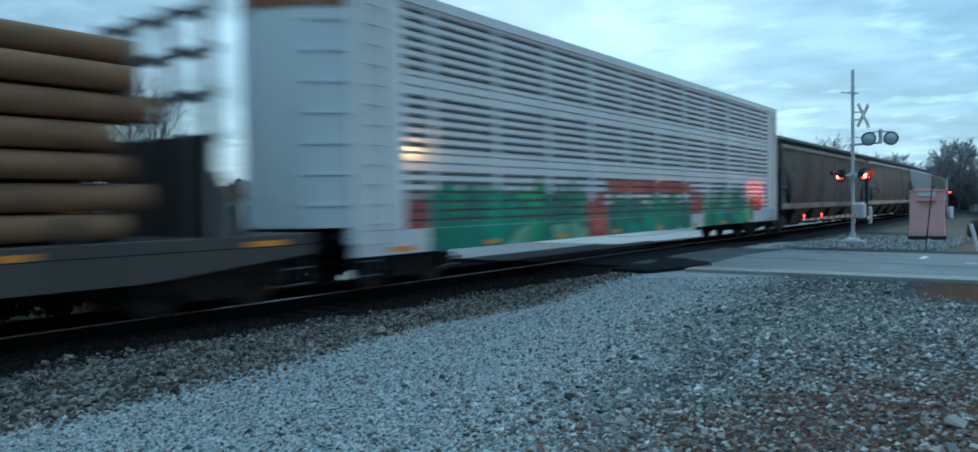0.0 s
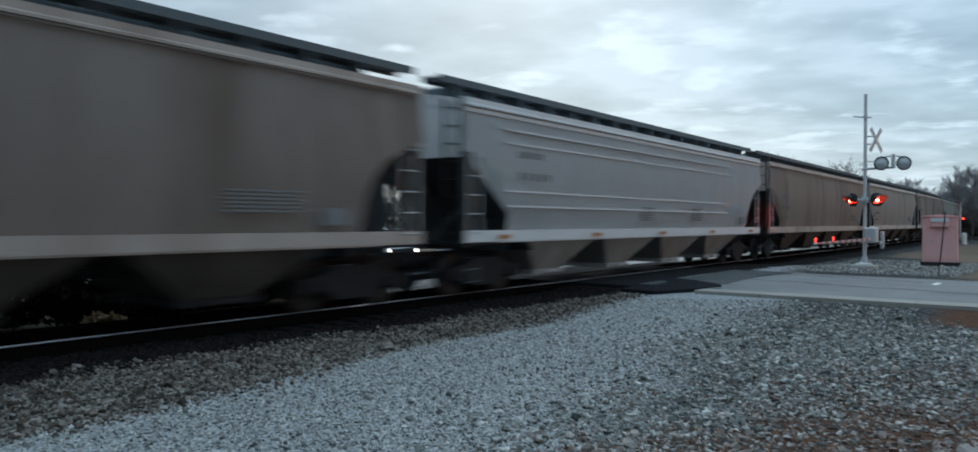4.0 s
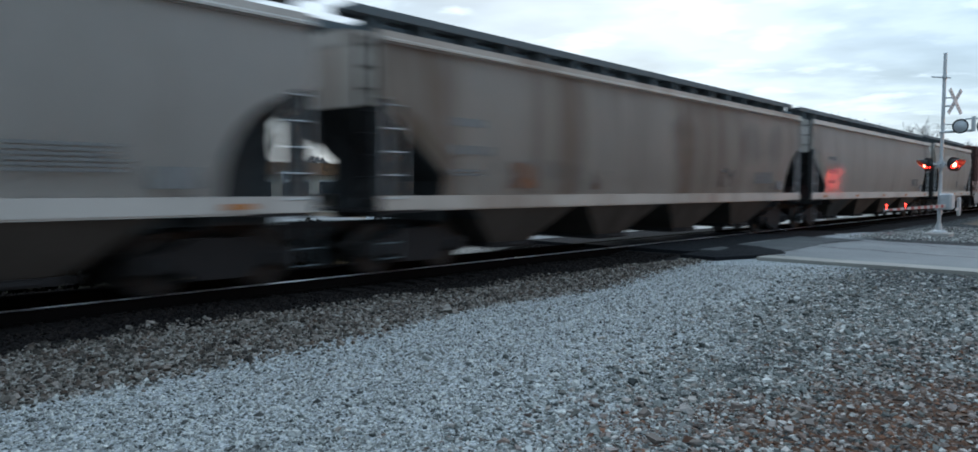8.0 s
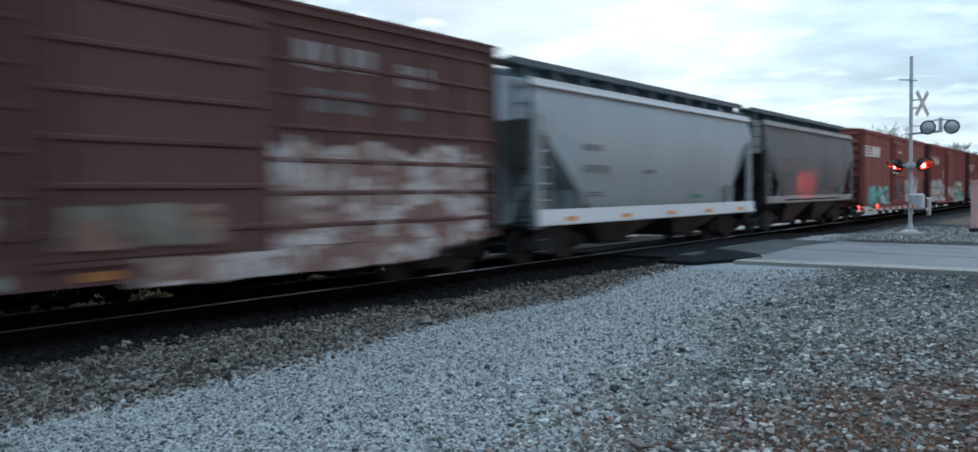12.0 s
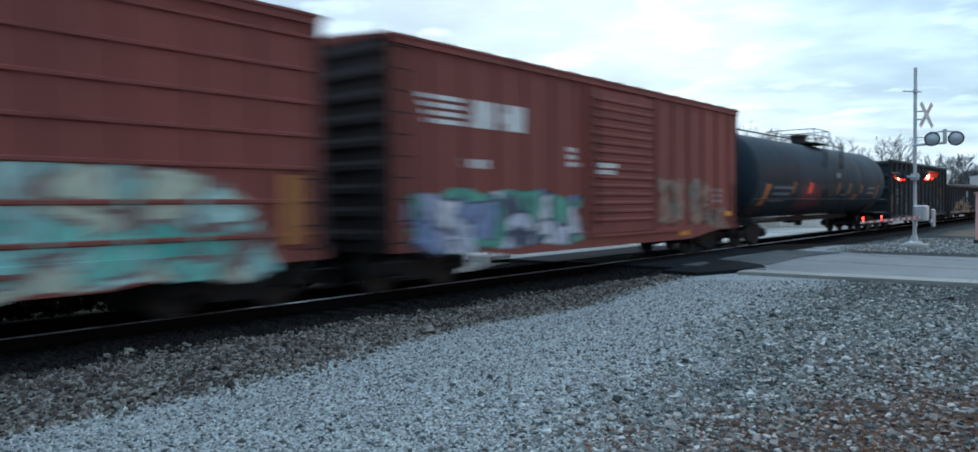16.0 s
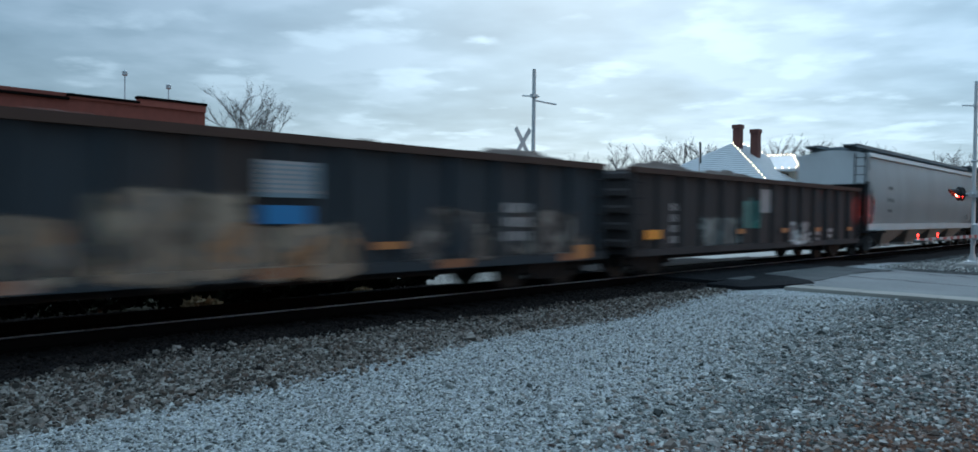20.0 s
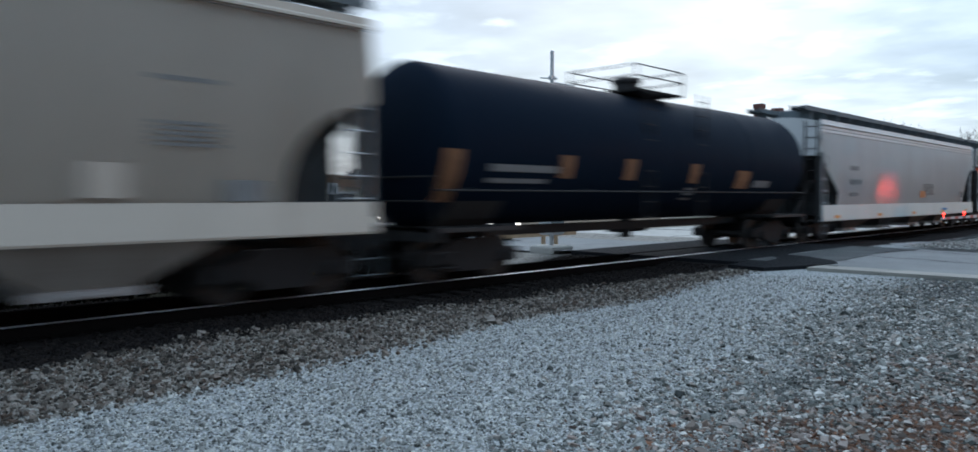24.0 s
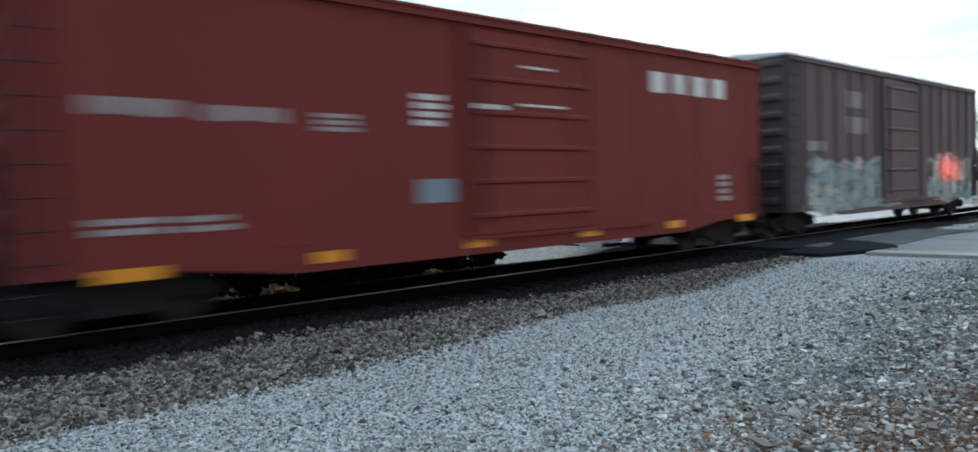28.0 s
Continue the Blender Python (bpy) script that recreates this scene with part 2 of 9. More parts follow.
def soil(name):
    """The yard: fine grey gravel, coarse dark stone, brown dirt and leaves, each with its own place in the plan."""
    m, nt, bs = nodes_of(name)
    N, L = nt.nodes.new, nt.links.new
    tc, sep = N("ShaderNodeTexCoord"), N("ShaderNodeSeparateXYZ")
    L(tc.outputs["Object"], sep.inputs[0])

    def noise_(sc, detail=5):
        n = N("ShaderNodeTexNoise"); n.inputs["Scale"].default_value, n.inputs["Detail"].default_value = sc, detail
        L(tc.outputs["Object"], n.inputs["Vector"])
        return n.outputs[0]

    def cells(sc, c0, c1, c2):
        v = N("ShaderNodeTexVoronoi"); v.inputs["Scale"].default_value = sc
        L(tc.outputs["Object"], v.inputs["Vector"])
        s = N("ShaderNodeSeparateColor"); L(v.outputs["Color"], s.inputs[0])
        r = N("ShaderNodeValToRGB")
        e = r.color_ramp.elements
        e[0].color, e[1].color = (*c0, 1), (*c2, 1)
        k = e.new(0.5); k.color = (*c1, 1)
        L(s.outputs[0], r.inputs[0])
        return r.outputs[0], v.outputs["Distance"]

    def math_(op, a, b):
        q = N("ShaderNodeMath"); q.operation = op
        for i, v in enumerate((a, b)):
            if isinstance(v, (int, float)):
                q.inputs[i].default_value = v
            else:
                L(v, q.inputs[i])
        return q.outputs[0]

    def mix_(f, a, b):
        q = N("ShaderNodeMix"); q.data_type = "RGBA"
        L(f, q.inputs[0])
        for i, v in ((6, a), (7, b)):
            if isinstance(v, tuple):
                q.inputs[i].default_value = (*v, 1)
            else:
                L(v, q.inputs[i])
        return q.outputs[2]

    def step_(v, lo, hi):
        q = N("ShaderNodeMapRange"); q.inputs[1].default_value, q.inputs[2].default_value = lo, hi
        q.interpolation_type = "SMOOTHSTEP"
        L(v, q.inputs[0])
        return q.outputs[0]

    fine, fd = cells(46, (0.16, 0.166, 0.165), (0.29, 0.30, 0.30), (0.49, 0.50, 0.495))
    coarse, cd = cells(17, (0.018, 0.019, 0.019), (0.04, 0.042, 0.042), (0.12, 0.123, 0.123))
    brown, bd = cells(20, (0.12, 0.11, 0.095), (0.23, 0.21, 0.185), (0.36, 0.34, 0.31))
    dirt = mix_(noise_(9, 8), (0.045, 0.026, 0.018), (0.135, 0.07, 0.042))
    grass = mix_(noise_(1.3, 8), (0.11, 0.086, 0.064), (0.20, 0.16, 0.12))
    x, y = sep.outputs[0], sep.outputs[1]
    warp = math_("MULTIPLY", math_("SUBTRACT", noise_(0.55), 0.5), 2.6)
    # coarse stone lies where y is below a line that climbs with x
    line = math_("ADD", math_("SUBTRACT", math_("MULTIPLY", x, 0.19), y), math_("ADD", warp, 2.1))
    c1 = mix_(step_(line, -0.4, 0.7), fine, coarse)
    # brown dirt shows between the stones towards the viewer
    near_ = math_("ADD", math_("ADD", x, math_("MULTIPLY", y, 1.9)), math_("MULTIPLY", warp, 1.8))
    spot = math_("MULTIPLY", step_(math_("SUBTRACT", 14.0, near_), 0, 4.5), step_(line, 0.0, 0.9))
    c2 = mix_(math_("MULTIPLY", spot, step_(noise_(5, 5), 0.36, 0.50)), c1, dirt)
    # brown ballast beside the rails
    bal = step_(math_("SUBTRACT", math_("ADD", y, math_("MULTIPLY", warp, 0.25)), math_("MULTIPLY", x, 0.075)), 6.8, 7.1)
    c3 = mix_(bal, c2, brown)
    # near-black oily strip, with the train's shade put into its colour
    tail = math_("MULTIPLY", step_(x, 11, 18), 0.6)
    oily_shade = step_(math_("ADD", math_("ADD", y, tail), math_("MULTIPLY", math_("SUBTRACT", noise_(1.3, 4), 0.5), 1.3)), 9.4, 9.6)
    c4 = mix_(math_("MULTIPLY", oily_shade, step_(y, 16.5, 14.2)), c3, (0.018, 0.0155, 0.0155))
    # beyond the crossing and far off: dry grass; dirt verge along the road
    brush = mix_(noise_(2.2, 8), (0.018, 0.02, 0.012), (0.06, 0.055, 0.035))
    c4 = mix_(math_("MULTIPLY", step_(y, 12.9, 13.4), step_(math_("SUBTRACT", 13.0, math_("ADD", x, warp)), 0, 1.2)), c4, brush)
    c4 = mix_(math_("MULTIPLY", step_(y, 17.5, 19.5), step_(math_("SUBTRACT", 14.0, x), 0, 1.5)), c4, (0.055, 0.057, 0.06))
    far = math_("MULTIPLY", step_(math_("SUBTRACT", y, 24), 0, 6), step_(x, 13, 16))
    c5 = mix_(far, c4, grass)
    side = math_("MULTIPLY", step_(math_("SUBTRACT", 2.4, math_("ADD", y, math_("MULTIPLY", warp, 0.6))), 0, 0.9), step_(x, 15.8, 16.6))
    c6 = mix_(side, c5, dirt)
    reach = math_("MULTIPLY", step_(x, 40.5, 48.0), 5.2)
    right = math_("MULTIPLY", step_(math_("SUBTRACT", math_("ADD", reach, 3.0), math_("ADD", y, math_("MULTIPLY", warp, 0.5))), 0, 1.0), step_(x, 27, 29))
    c7 = mix_(right, c6, grass)
    L(c7, bs.inputs["Base Color"])
    bs.inputs["Roughness"].default_value = 0.9
    bs.inputs["Specular IOR Level"].default_value = 0.04
    bp = N("ShaderNodeBump"); bp.inputs["Strength"].default_value, bp.inputs["Distance"].default_value = 0.7, 0.015
    L(math_("SUBTRACT", 1.0, cd), bp.inputs["Height"]); L(bp.outputs[0], bs.inputs["Normal"])
    return m


def island(name, colours, rough=0.85, spec=0.25):
    """Loose stones and leaves: one colour for each piece."""
    m, nt, bs = nodes_of(name)
    N, L = nt.nodes.new, nt.links.new
    g, r = N("ShaderNodeNewGeometry"), N("ShaderNodeValToRGB")
    e = r.color_ramp.elements
    e[0].color, e[1].color = (*colours[0], 1), (*colours[-1], 1)
    for i, c in enumerate(colours[1:-1], 1):
        k = e.new(i / (len(colours) - 1)); k.color = (*c, 1)
    L(g.outputs["Random Per Island"], r.inputs[0])
    n = N("ShaderNodeTexNoise"); n.inputs["Scale"].default_value = 60
    tc = N("ShaderNodeTexCoord"); L(tc.outputs["Object"], n.inputs["Vector"])
    mr = N("ShaderNodeMapRange"); mr.inputs[3].default_value, mr.inputs[4].default_value = 0.7, 1.3
    L(n.outputs[0], mr.inputs[0])
    sc = N("ShaderNodeVectorMath"); sc.operation = "SCALE"
    L(r.outputs[0], sc.inputs[0]); L(mr.outputs[0], sc.inputs["Scale"])
    L(sc.outputs[0], bs.inputs["Base Color"])
    bs.inputs["Roughness"].default_value = rough
    bs.inputs["Specular IOR Level"].default_value = spec
    return m


M = {
    "soil": soil("yard ground"),
    "asphalt": surface("grey asphalt", (0.205, 0.21, 0.208), (0.135, 0.14, 0.143), 0.9, scale=0.7, fine=90, bump=0.35, stain=(0.09, 0.09, 0.095), stain_at=0.63),
    "asphalt_new": surface("dark crossing asphalt", (0.012, 0.013, 0.015), (0.026, 0.027, 0.029), 0.95, scale=1.5, fine=90, bump=0.35, spec=0.05),
    "asphalt_mid": surface("resurfaced asphalt", (0.10, 0.104, 0.104), (0.068, 0.071, 0.072), 0.92, spec=0.15, scale=1.0, fine=90, bump=0.35, stain=(0.05, 0.05, 0.052), stain_at=0.6),
    "concrete": surface("worn concrete", (0.44, 0.42, 0.385), (0.32, 0.305, 0.28), 0.85, scale=2, fine=60, stain=(0.2, 0.19, 0.17)),
    # rail and tie colours go near black to carry the train's shade
    "rail": surface("near-black rail steel", (0.008, 0.007, 0.0065), (0.006, 0.005, 0.005), 0.9, 0.0, scale=6, spec=0.0),
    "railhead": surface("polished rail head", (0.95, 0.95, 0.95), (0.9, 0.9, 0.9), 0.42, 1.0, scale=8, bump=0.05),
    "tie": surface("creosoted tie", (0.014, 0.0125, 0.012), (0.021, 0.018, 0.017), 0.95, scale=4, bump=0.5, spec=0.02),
    "galv": surface("galvanised steel", (0.55, 0.57, 0.58), (0.42, 0.44, 0.45), 0.5, 0.6, scale=5, fine=30, bump=0.08),
    "alum": surface("silver paint", (0.62, 0.63, 0.63), (0.45, 0.46, 0.47), 0.5, 0.3, scale=6, bump=0.08),
    "black": surface("black steel", (0.022, 0.022, 0.024), (0.05, 0.045, 0.04), 0.6, 0.0, scale=4, spec=0.25),
    "truck": surface("grimy cast steel", (0.022, 0.0215, 0.0225), (0.040, 0.034, 0.032), 0.8, 0.0, scale=5, bump=0.4, spec=0.2),
    "wheel": surface("wheel steel", (0.025, 0.023, 0.022), (0.05, 0.04, 0.035), 0.7, 0.2, scale=6),
    "white": surface("white sign sheet", (0.70, 0.71, 0.71), (0.55, 0.56, 0.56), 0.5, scale=4, bump=0.05),
    "letter": surface("white lettering", (0.72, 0.72, 0.70), (0.55, 0.55, 0.54), 0.6, scale=5, bump=0),
    "ink": surface("dark lettering", (0.10, 0.11, 0.12), (0.16, 0.17, 0.18), 0.6, scale=5, bump=0),
    "yellow": surface("amber reflective strip", (0.78, 0.29, 0.012), (0.66, 0.24, 0.012), 0.4, scale=6, bump=0),
    "orange": surface("orange placard", (0.46, 0.18, 0.045), (0.36, 0.145, 0.05), 0.6, scale=6, bump=0),
    "red": surface("red reflective sheet", (0.6, 0.03, 0.02), (0.45, 0.03, 0.02), 0.4, scale=5, bump=0),
    "arm_red": surface("dulled red reflective sheet", (0.34, 0.07, 0.06), (0.26, 0.06, 0.05), 0.6, scale=5, bump=0),
    "arm_white": surface("dulled white sheet", (0.45, 0.45, 0.44), (0.36, 0.36, 0.36), 0.6, scale=5, bump=0),
    "soft_ink": surface("weathered dark lettering", (0.17, 0.17, 0.17), (0.25, 0.25, 0.245), 0.7, scale=4, bump=0),
    "worn_ink": surface("worn grey lettering", (0.36, 0.37, 0.38), (0.45, 0.46, 0.46), 0.6, scale=5, bump=0),
    "redglow": glow("red signal light", (1.0, 0.022, 0.012), 8.0),
    "redcore": glow("red signal lamp", (1.0, 0.22, 0.10), 26.0),
    "warmglow": glow("warm lamp", (1.0, 0.72, 0.42), 7.0),
    "sodium": glow("sodium lamp", (1.0, 0.42, 0.10), 25.0),
    "headglow": glow("headlamp", (1.0, 0.9, 0.75), 2.2),
    "lens": surface("dark red lens", (0.16, 0.03, 0.03), (0.1, 0.02, 0.02), 0.2, scale=5, bump=0),
    # the red light on the pale cabinet is put into this paint
    "pink": surface("cabinet paint with red lamplight tint", (0.80, 0.44, 0.41), (0.72, 0.40, 0.375), 0.6, scale=3, fine=20, stain=(0.40, 0.26, 0.24), stain_at=0.68, bump=0.05),
    "wood": surface("weathered pole wood", (0.06, 0.05, 0.043), (0.038, 0.033, 0.03), 0.9, scale=5, fine=40, streak=8, bump=0.4),
    "log": surface("peeled log", (0.25, 0.135, 0.062), (0.15, 0.08, 0.04), 0.85, scale=4, fine=30, stain=(0.07, 0.042, 0.03), stain_at=0.54, bump=0.4),
    "logend": surface("sawn log end", (0.48, 0.33, 0.2), (0.3, 0.2, 0.12), 0.9, scale=6),
    "brick": surface("red brick", (0.26, 0.075, 0.05), (0.18, 0.06, 0.045), 0.85, scale=2.5, fine=30, jitter=0.2),
    "mortar": surface("mortar", (0.30, 0.26, 0.23), (0.2, 0.17, 0.15), 0.9),
    "metalroof": surface("white standing seam roof", (0.56, 0.585, 0.60), (0.47, 0.49, 0.51), 0.45, 0.1, scale=1.5, bump=0.05),
    "chimney": surface("dark brick chimney", (0.13, 0.055, 0.045), (0.08, 0.04, 0.035), 0.9, scale=6, fine=40),
    "cream": surface("cream wall paint", (0.62, 0.57, 0.47), (0.5, 0.45, 0.37), 0.7, scale=2),
    "pane": glass("window pane"),
    "bark": surface("grey bark", (0.13, 0.12, 0.115), (0.09, 0.083, 0.08), 0.95, scale=6, streak=4, bump=0.5),
    "twig_dark": surface("dark bare twigs", (0.10, 0.09, 0.09), (0.065, 0.06, 0.06), 0.95, scale=3),
    # street tree twigs, their colour paled for distance haze
    "hazed_twig": surface("bare twigs", (0.34, 0.325, 0.33), (0.26, 0.25, 0.25), 0.95, scale=3),
    # needles lightened too, so the treeline looks hazy
    "conifer": island("evergreen needles", [(0.085, 0.095, 0.09), (0.12, 0.13, 0.12), (0.15, 0.155, 0.145)]),
    "bush": island("rust-tinged hedge leaves", [(0.022, 0.026, 0.016), (0.05, 0.03, 0.02), (0.13, 0.045, 0.025), (0.03, 0.032, 0.02)]),
    "drygrass": island("dry grass", [(0.20, 0.15, 0.08), (0.30, 0.22, 0.13), (0.16, 0.12, 0.07)]),
    "rustgrass": island("rust-brown grass", [(0.13, 0.075, 0.05), (0.20, 0.12, 0.085), (0.10, 0.06, 0.045), (0.24, 0.17, 0.12)]),
    "shrub": island("brown shrub leaves", [(0.06, 0.045, 0.03), (0.10, 0.075, 0.05), (0.045, 0.038, 0.028)]),
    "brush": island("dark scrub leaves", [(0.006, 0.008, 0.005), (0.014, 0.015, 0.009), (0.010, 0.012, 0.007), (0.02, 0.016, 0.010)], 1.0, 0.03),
    "stone": island("crushed stone", [(0.03, 0.033, 0.031), (0.125, 0.132, 0.122), (0.24, 0.24, 0.222), (0.165, 0.17, 0.157), (0.57, 0.56, 0.53), (0.27, 0.23, 0.195), (0.08, 0.086, 0.079)]),
    "stone_warm": island("stained crushed stone", [(0.06, 0.042, 0.034), (0.17, 0.135, 0.115), (0.29, 0.245, 0.22), (0.15, 0.095, 0.07), (0.46, 0.42, 0.385), (0.22, 0.195, 0.175), (0.10, 0.075, 0.06)]),
    "chip": island("fine grey chippings", [(0.05, 0.05, 0.047), (0.18, 0.18, 0.167), (0.312, 0.311, 0.291), (0.60, 0.59, 0.55), (0.125, 0.12, 0.112)]),
    "ballast": island("brown-grey ballast", [(0.02, 0.017, 0.014), (0.082, 0.071, 0.059), (0.14, 0.119, 0.10), (0.30, 0.268, 0.235), (0.10, 0.07, 0.053), (0.05, 0.046, 0.041)]),
    "crumb": island("rust-brown dirt and leaf crumbs", [(0.06, 0.03, 0.019), (0.13, 0.062, 0.036), (0.22, 0.11, 0.065), (0.045, 0.027, 0.02), (0.15, 0.10, 0.07)]),
    "leaf": island("fallen leaves", [(0.13, 0.06, 0.035), (0.20, 0.10, 0.06), (0.09, 0.05, 0.035)]),
    "rusty": surface("orange-brown rust", (0.30, 0.12, 0.05), (0.18, 0.075, 0.04), 0.8, scale=3, stain=(0.42, 0.40, 0.38), stain_at=0.6),
    "pale_end": surface("dusty pale end steel", (0.40, 0.43, 0.43), (0.30, 0.31, 0.31), 0.7, scale=2),
    "thicket": island("dense dark winter thicket", [(0.11, 0.112, 0.118), (0.145, 0.143, 0.145), (0.09, 0.095, 0.10), (0.16, 0.152, 0.15)], 1.0, 0.05),
    # horizon woods with the haze mixed into their colour
    "haze": island("distant bare woods", [(0.13, 0.125, 0.125), (0.17, 0.16, 0.16), (0.20, 0.185, 0.18), (0.11, 0.11, 0.11)], 1.0, 0.05),
    "bag": surface("crumpled white plastic", (0.80, 0.85, 0.87), (0.7, 0.75, 0.77), 0.4, scale=8, bump=0.6),
    "rubber": surface("black rubber", (0.02, 0.02, 0.02), (0.035, 0.035, 0.035), 0.8),
    "carwhite": surface("white car paint", (0.75, 0.76, 0.77), (0.68, 0.69, 0.7), 0.25, scale=3, bump=0, coat=0.5),
    "chrome": surface("chrome trim", (0.7, 0.7, 0.7), (0.6, 0.6, 0.6), 0.15, 1.0, bump=0),
    "dirtload": surface("heaped scrap and soil", (0.075, 0.052, 0.04), (0.045, 0.033, 0.027), 0.95, scale=3, fine=14, bump=1.0),
    # bay colours: road grime, darkened further for the shade under the sill
    "shaded_grime": surface("road-grimed steel with under-sill shade", (0.105, 0.092, 0.08), (0.055, 0.047, 0.041), 0.9, scale=1.5, streak=3, amount=0.9, spec=0.2),
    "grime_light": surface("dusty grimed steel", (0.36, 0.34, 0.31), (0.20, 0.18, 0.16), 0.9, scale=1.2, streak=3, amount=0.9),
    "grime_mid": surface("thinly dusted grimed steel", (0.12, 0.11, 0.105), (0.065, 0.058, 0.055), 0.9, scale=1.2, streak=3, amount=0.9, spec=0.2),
    "gate_pale": surface("dusty outlet gate steel", (0.42, 0.40, 0.385), (0.30, 0.27, 0.255), 0.8, scale=4),
    "walk": surface("dark roof walk grating", (0.10, 0.125, 0.14), (0.15, 0.17, 0.18), 0.7, 0.3, scale=5),
}

# ---- mesh helpers ----


def box(bm, x0, x1, y0, y1, z0, z1, m=None):
    v = [bm.verts.new((x, y, z)) for x in (x0, x1) for y in (y0, y1) for z in (z0, z1)]
    if m is not None:
        for q in v:
            q.co = m @ q.co
    for f in ((0, 1, 3, 2), (4, 6, 7, 5), (0, 4, 5, 1), (2, 3, 7, 6), (0, 2, 6, 4), (1, 5, 7, 3)):
        bm.faces.new([v[i] for i in f])
    return v


def bevel_box(bm, x0, x1, y0, y1, z0, z1, b=0.02):
    """A box with chamfered long edges."""
    b = min(b, (x1 - x0) * 0.45, (y1 - y0) * 0.45, (z1 - z0) * 0.45)
    rings = []
    for z, i in ((z0, b), (z0 + b, 0), (z1 - b, 0), (z1, b)):
        rings.append([bm.verts.new(p) for p in ((x0 + i + b, y0 + i, z), (x1 - i - b, y0 + i, z), (x1 - i, y0 + i + b, z), (x1 - i, y1 - i - b, z), (x1 - i - b, y1 - i, z), (x0 + i + b, y1 - i, z), (x0 + i, y1 - i - b, z), (x0 + i, y0 + i + b, z))])
    for a, c in zip(rings, rings[1:]):
        for k in range(8):
            bm.faces.new((a[k], a[(k + 1) % 8], c[(k + 1) % 8], c[k]))
    bm.faces.new(list(reversed(rings[0])))
    bm.faces.new(rings[-1])


def tube(bm, p, q, r, r2=None, n=8, caps=True):
    p, q = Vector(p), Vector(q)
    r2 = r if r2 is None else r2
    d = (q - p).normalized()
    a = d.orthogonal().normalized()
    b = d.cross(a)
    rings = []
    for c, s in ((p, r), (q, r2)):
        rings.append([bm.verts.new(c + (a * math.cos(k * 2 * math.pi / n) + b * math.sin(k * 2 * math.pi / n)) * s) for k in range(n)])
    for k in range(n):
        bm.faces.new((rings[0][k], rings[0][(k + 1) % n], rings[1][(k + 1) % n], rings[1][k]))
    if caps:
        bm.faces.new(list(reversed(rings[0])))
        bm.faces.new(rings[1])


def pipe(bm, pts, r, n=6):
    for a, b in zip(pts, pts[1:]):
        tube(bm, a, b, r, n=n)


def prism(bm, outline, axis, a, b):
    """An outline of two coordinates, drawn out along an axis from a to b."""
    def at(p, w):
        u, v = p
        return (w, u, v) if axis == "x" else (u, w, v) if axis == "y" else (u, v, w)
    r0, r1 = [bm.verts.new(at(p, a)) for p in outline], [bm.verts.new(at(p, b)) for p in outline]
    n = len(outline)
    for k in range(n):
        bm.faces.new((r0[k], r0[(k + 1) % n], r1[(k + 1) % n], r1[k]))
    bm.faces.new(list(reversed(r0)))
    bm.faces.new(r1)


def lathe(bm, profile, axis="x", n=24, centre=(0, 0, 0)):
    """A profile of (along, radius) turned round an axis."""
    rings = []
    for w, r in profile:
        ring = []
        for k in range(n):
            c, s = math.cos(2 * math.pi * k / n) * r, math.sin(2 * math.pi * k / n) * r
            p = (w, c, s) if axis == "x" else (c, w, s) if axis == "y" else (c, s, w)
            ring.append(bm.verts.new(Vector(p) + Vector(centre)))
        rings.append(ring)
    for a, b in zip(rings, rings[1:]):
        for k in range(n):
            bm.faces.new((a[k], a[(k + 1) % n], b[(k + 1) % n], b[k]))
    bm.faces.new(list(reversed(rings[0])))
    bm.faces.new(rings[-1])


def finish(bm, name, material, smooth=False):
    bmesh.ops.recalc_face_normals(bm, faces=bm.faces)
    me = bpy.data.meshes.new(name)
    bm.to_mesh(me)
    bm.free()
    me.materials.append(material)
    if smooth:
        me.shade_smooth()
        me.set_sharp_from_angle(angle=radians(35))
    return me


def part(name, bm, material, parent=None, label="", smooth=False):
    me = bm if isinstance(bm, bpy.types.Mesh) else finish(bm, name, material, smooth)
    ob = new(name, me)
    ob.parent = parent
    if label:
        ob["label"] = label
    return ob


def thing(name, label, category, at=None, group="", kind=""):
    ob = new(name)
    ob.empty_display_size = 0.2
    if at is not None:
        ob.matrix_basis = at
    return tagged(ob, label, category, group, kind)


def B():
    return bmesh.new()


def boxed(*a):
    bm = B()
    box(bm, *a)
    return bm


CACHE = {}


def shared(key, make):
    if key not in CACHE:
        CACHE[key] = make()
    return CACHE[key]


def grid_mesh(name, xs, ys, height, material):
    """A sheet over the plan: z from height(x, y)."""
    X, Y = np.meshgrid(xs, ys, indexing="ij")
    Z = height(X, Y)
    co = np.stack([X, Y, Z], -1).reshape(-1, 3)
    nx, ny = len(xs), len(ys)
    i = np.arange((nx - 1) * (ny - 1))
    a = (i // (ny - 1)) * ny + i % (ny - 1)
    me = bpy.data.meshes.new(name)
    me.from_pydata(co.tolist(), [], np.stack([a, a + ny, a + ny + 1, a + 1], -1).tolist())
    me.materials.append(material)
    me.shade_smooth()
    return me


# ---- ground ----
TRACK_Y, ROAD_X0, ROAD_X1, CURVE_X, CURVE_R = 11.67, 18.8, 26.2, 75.0, 900.0


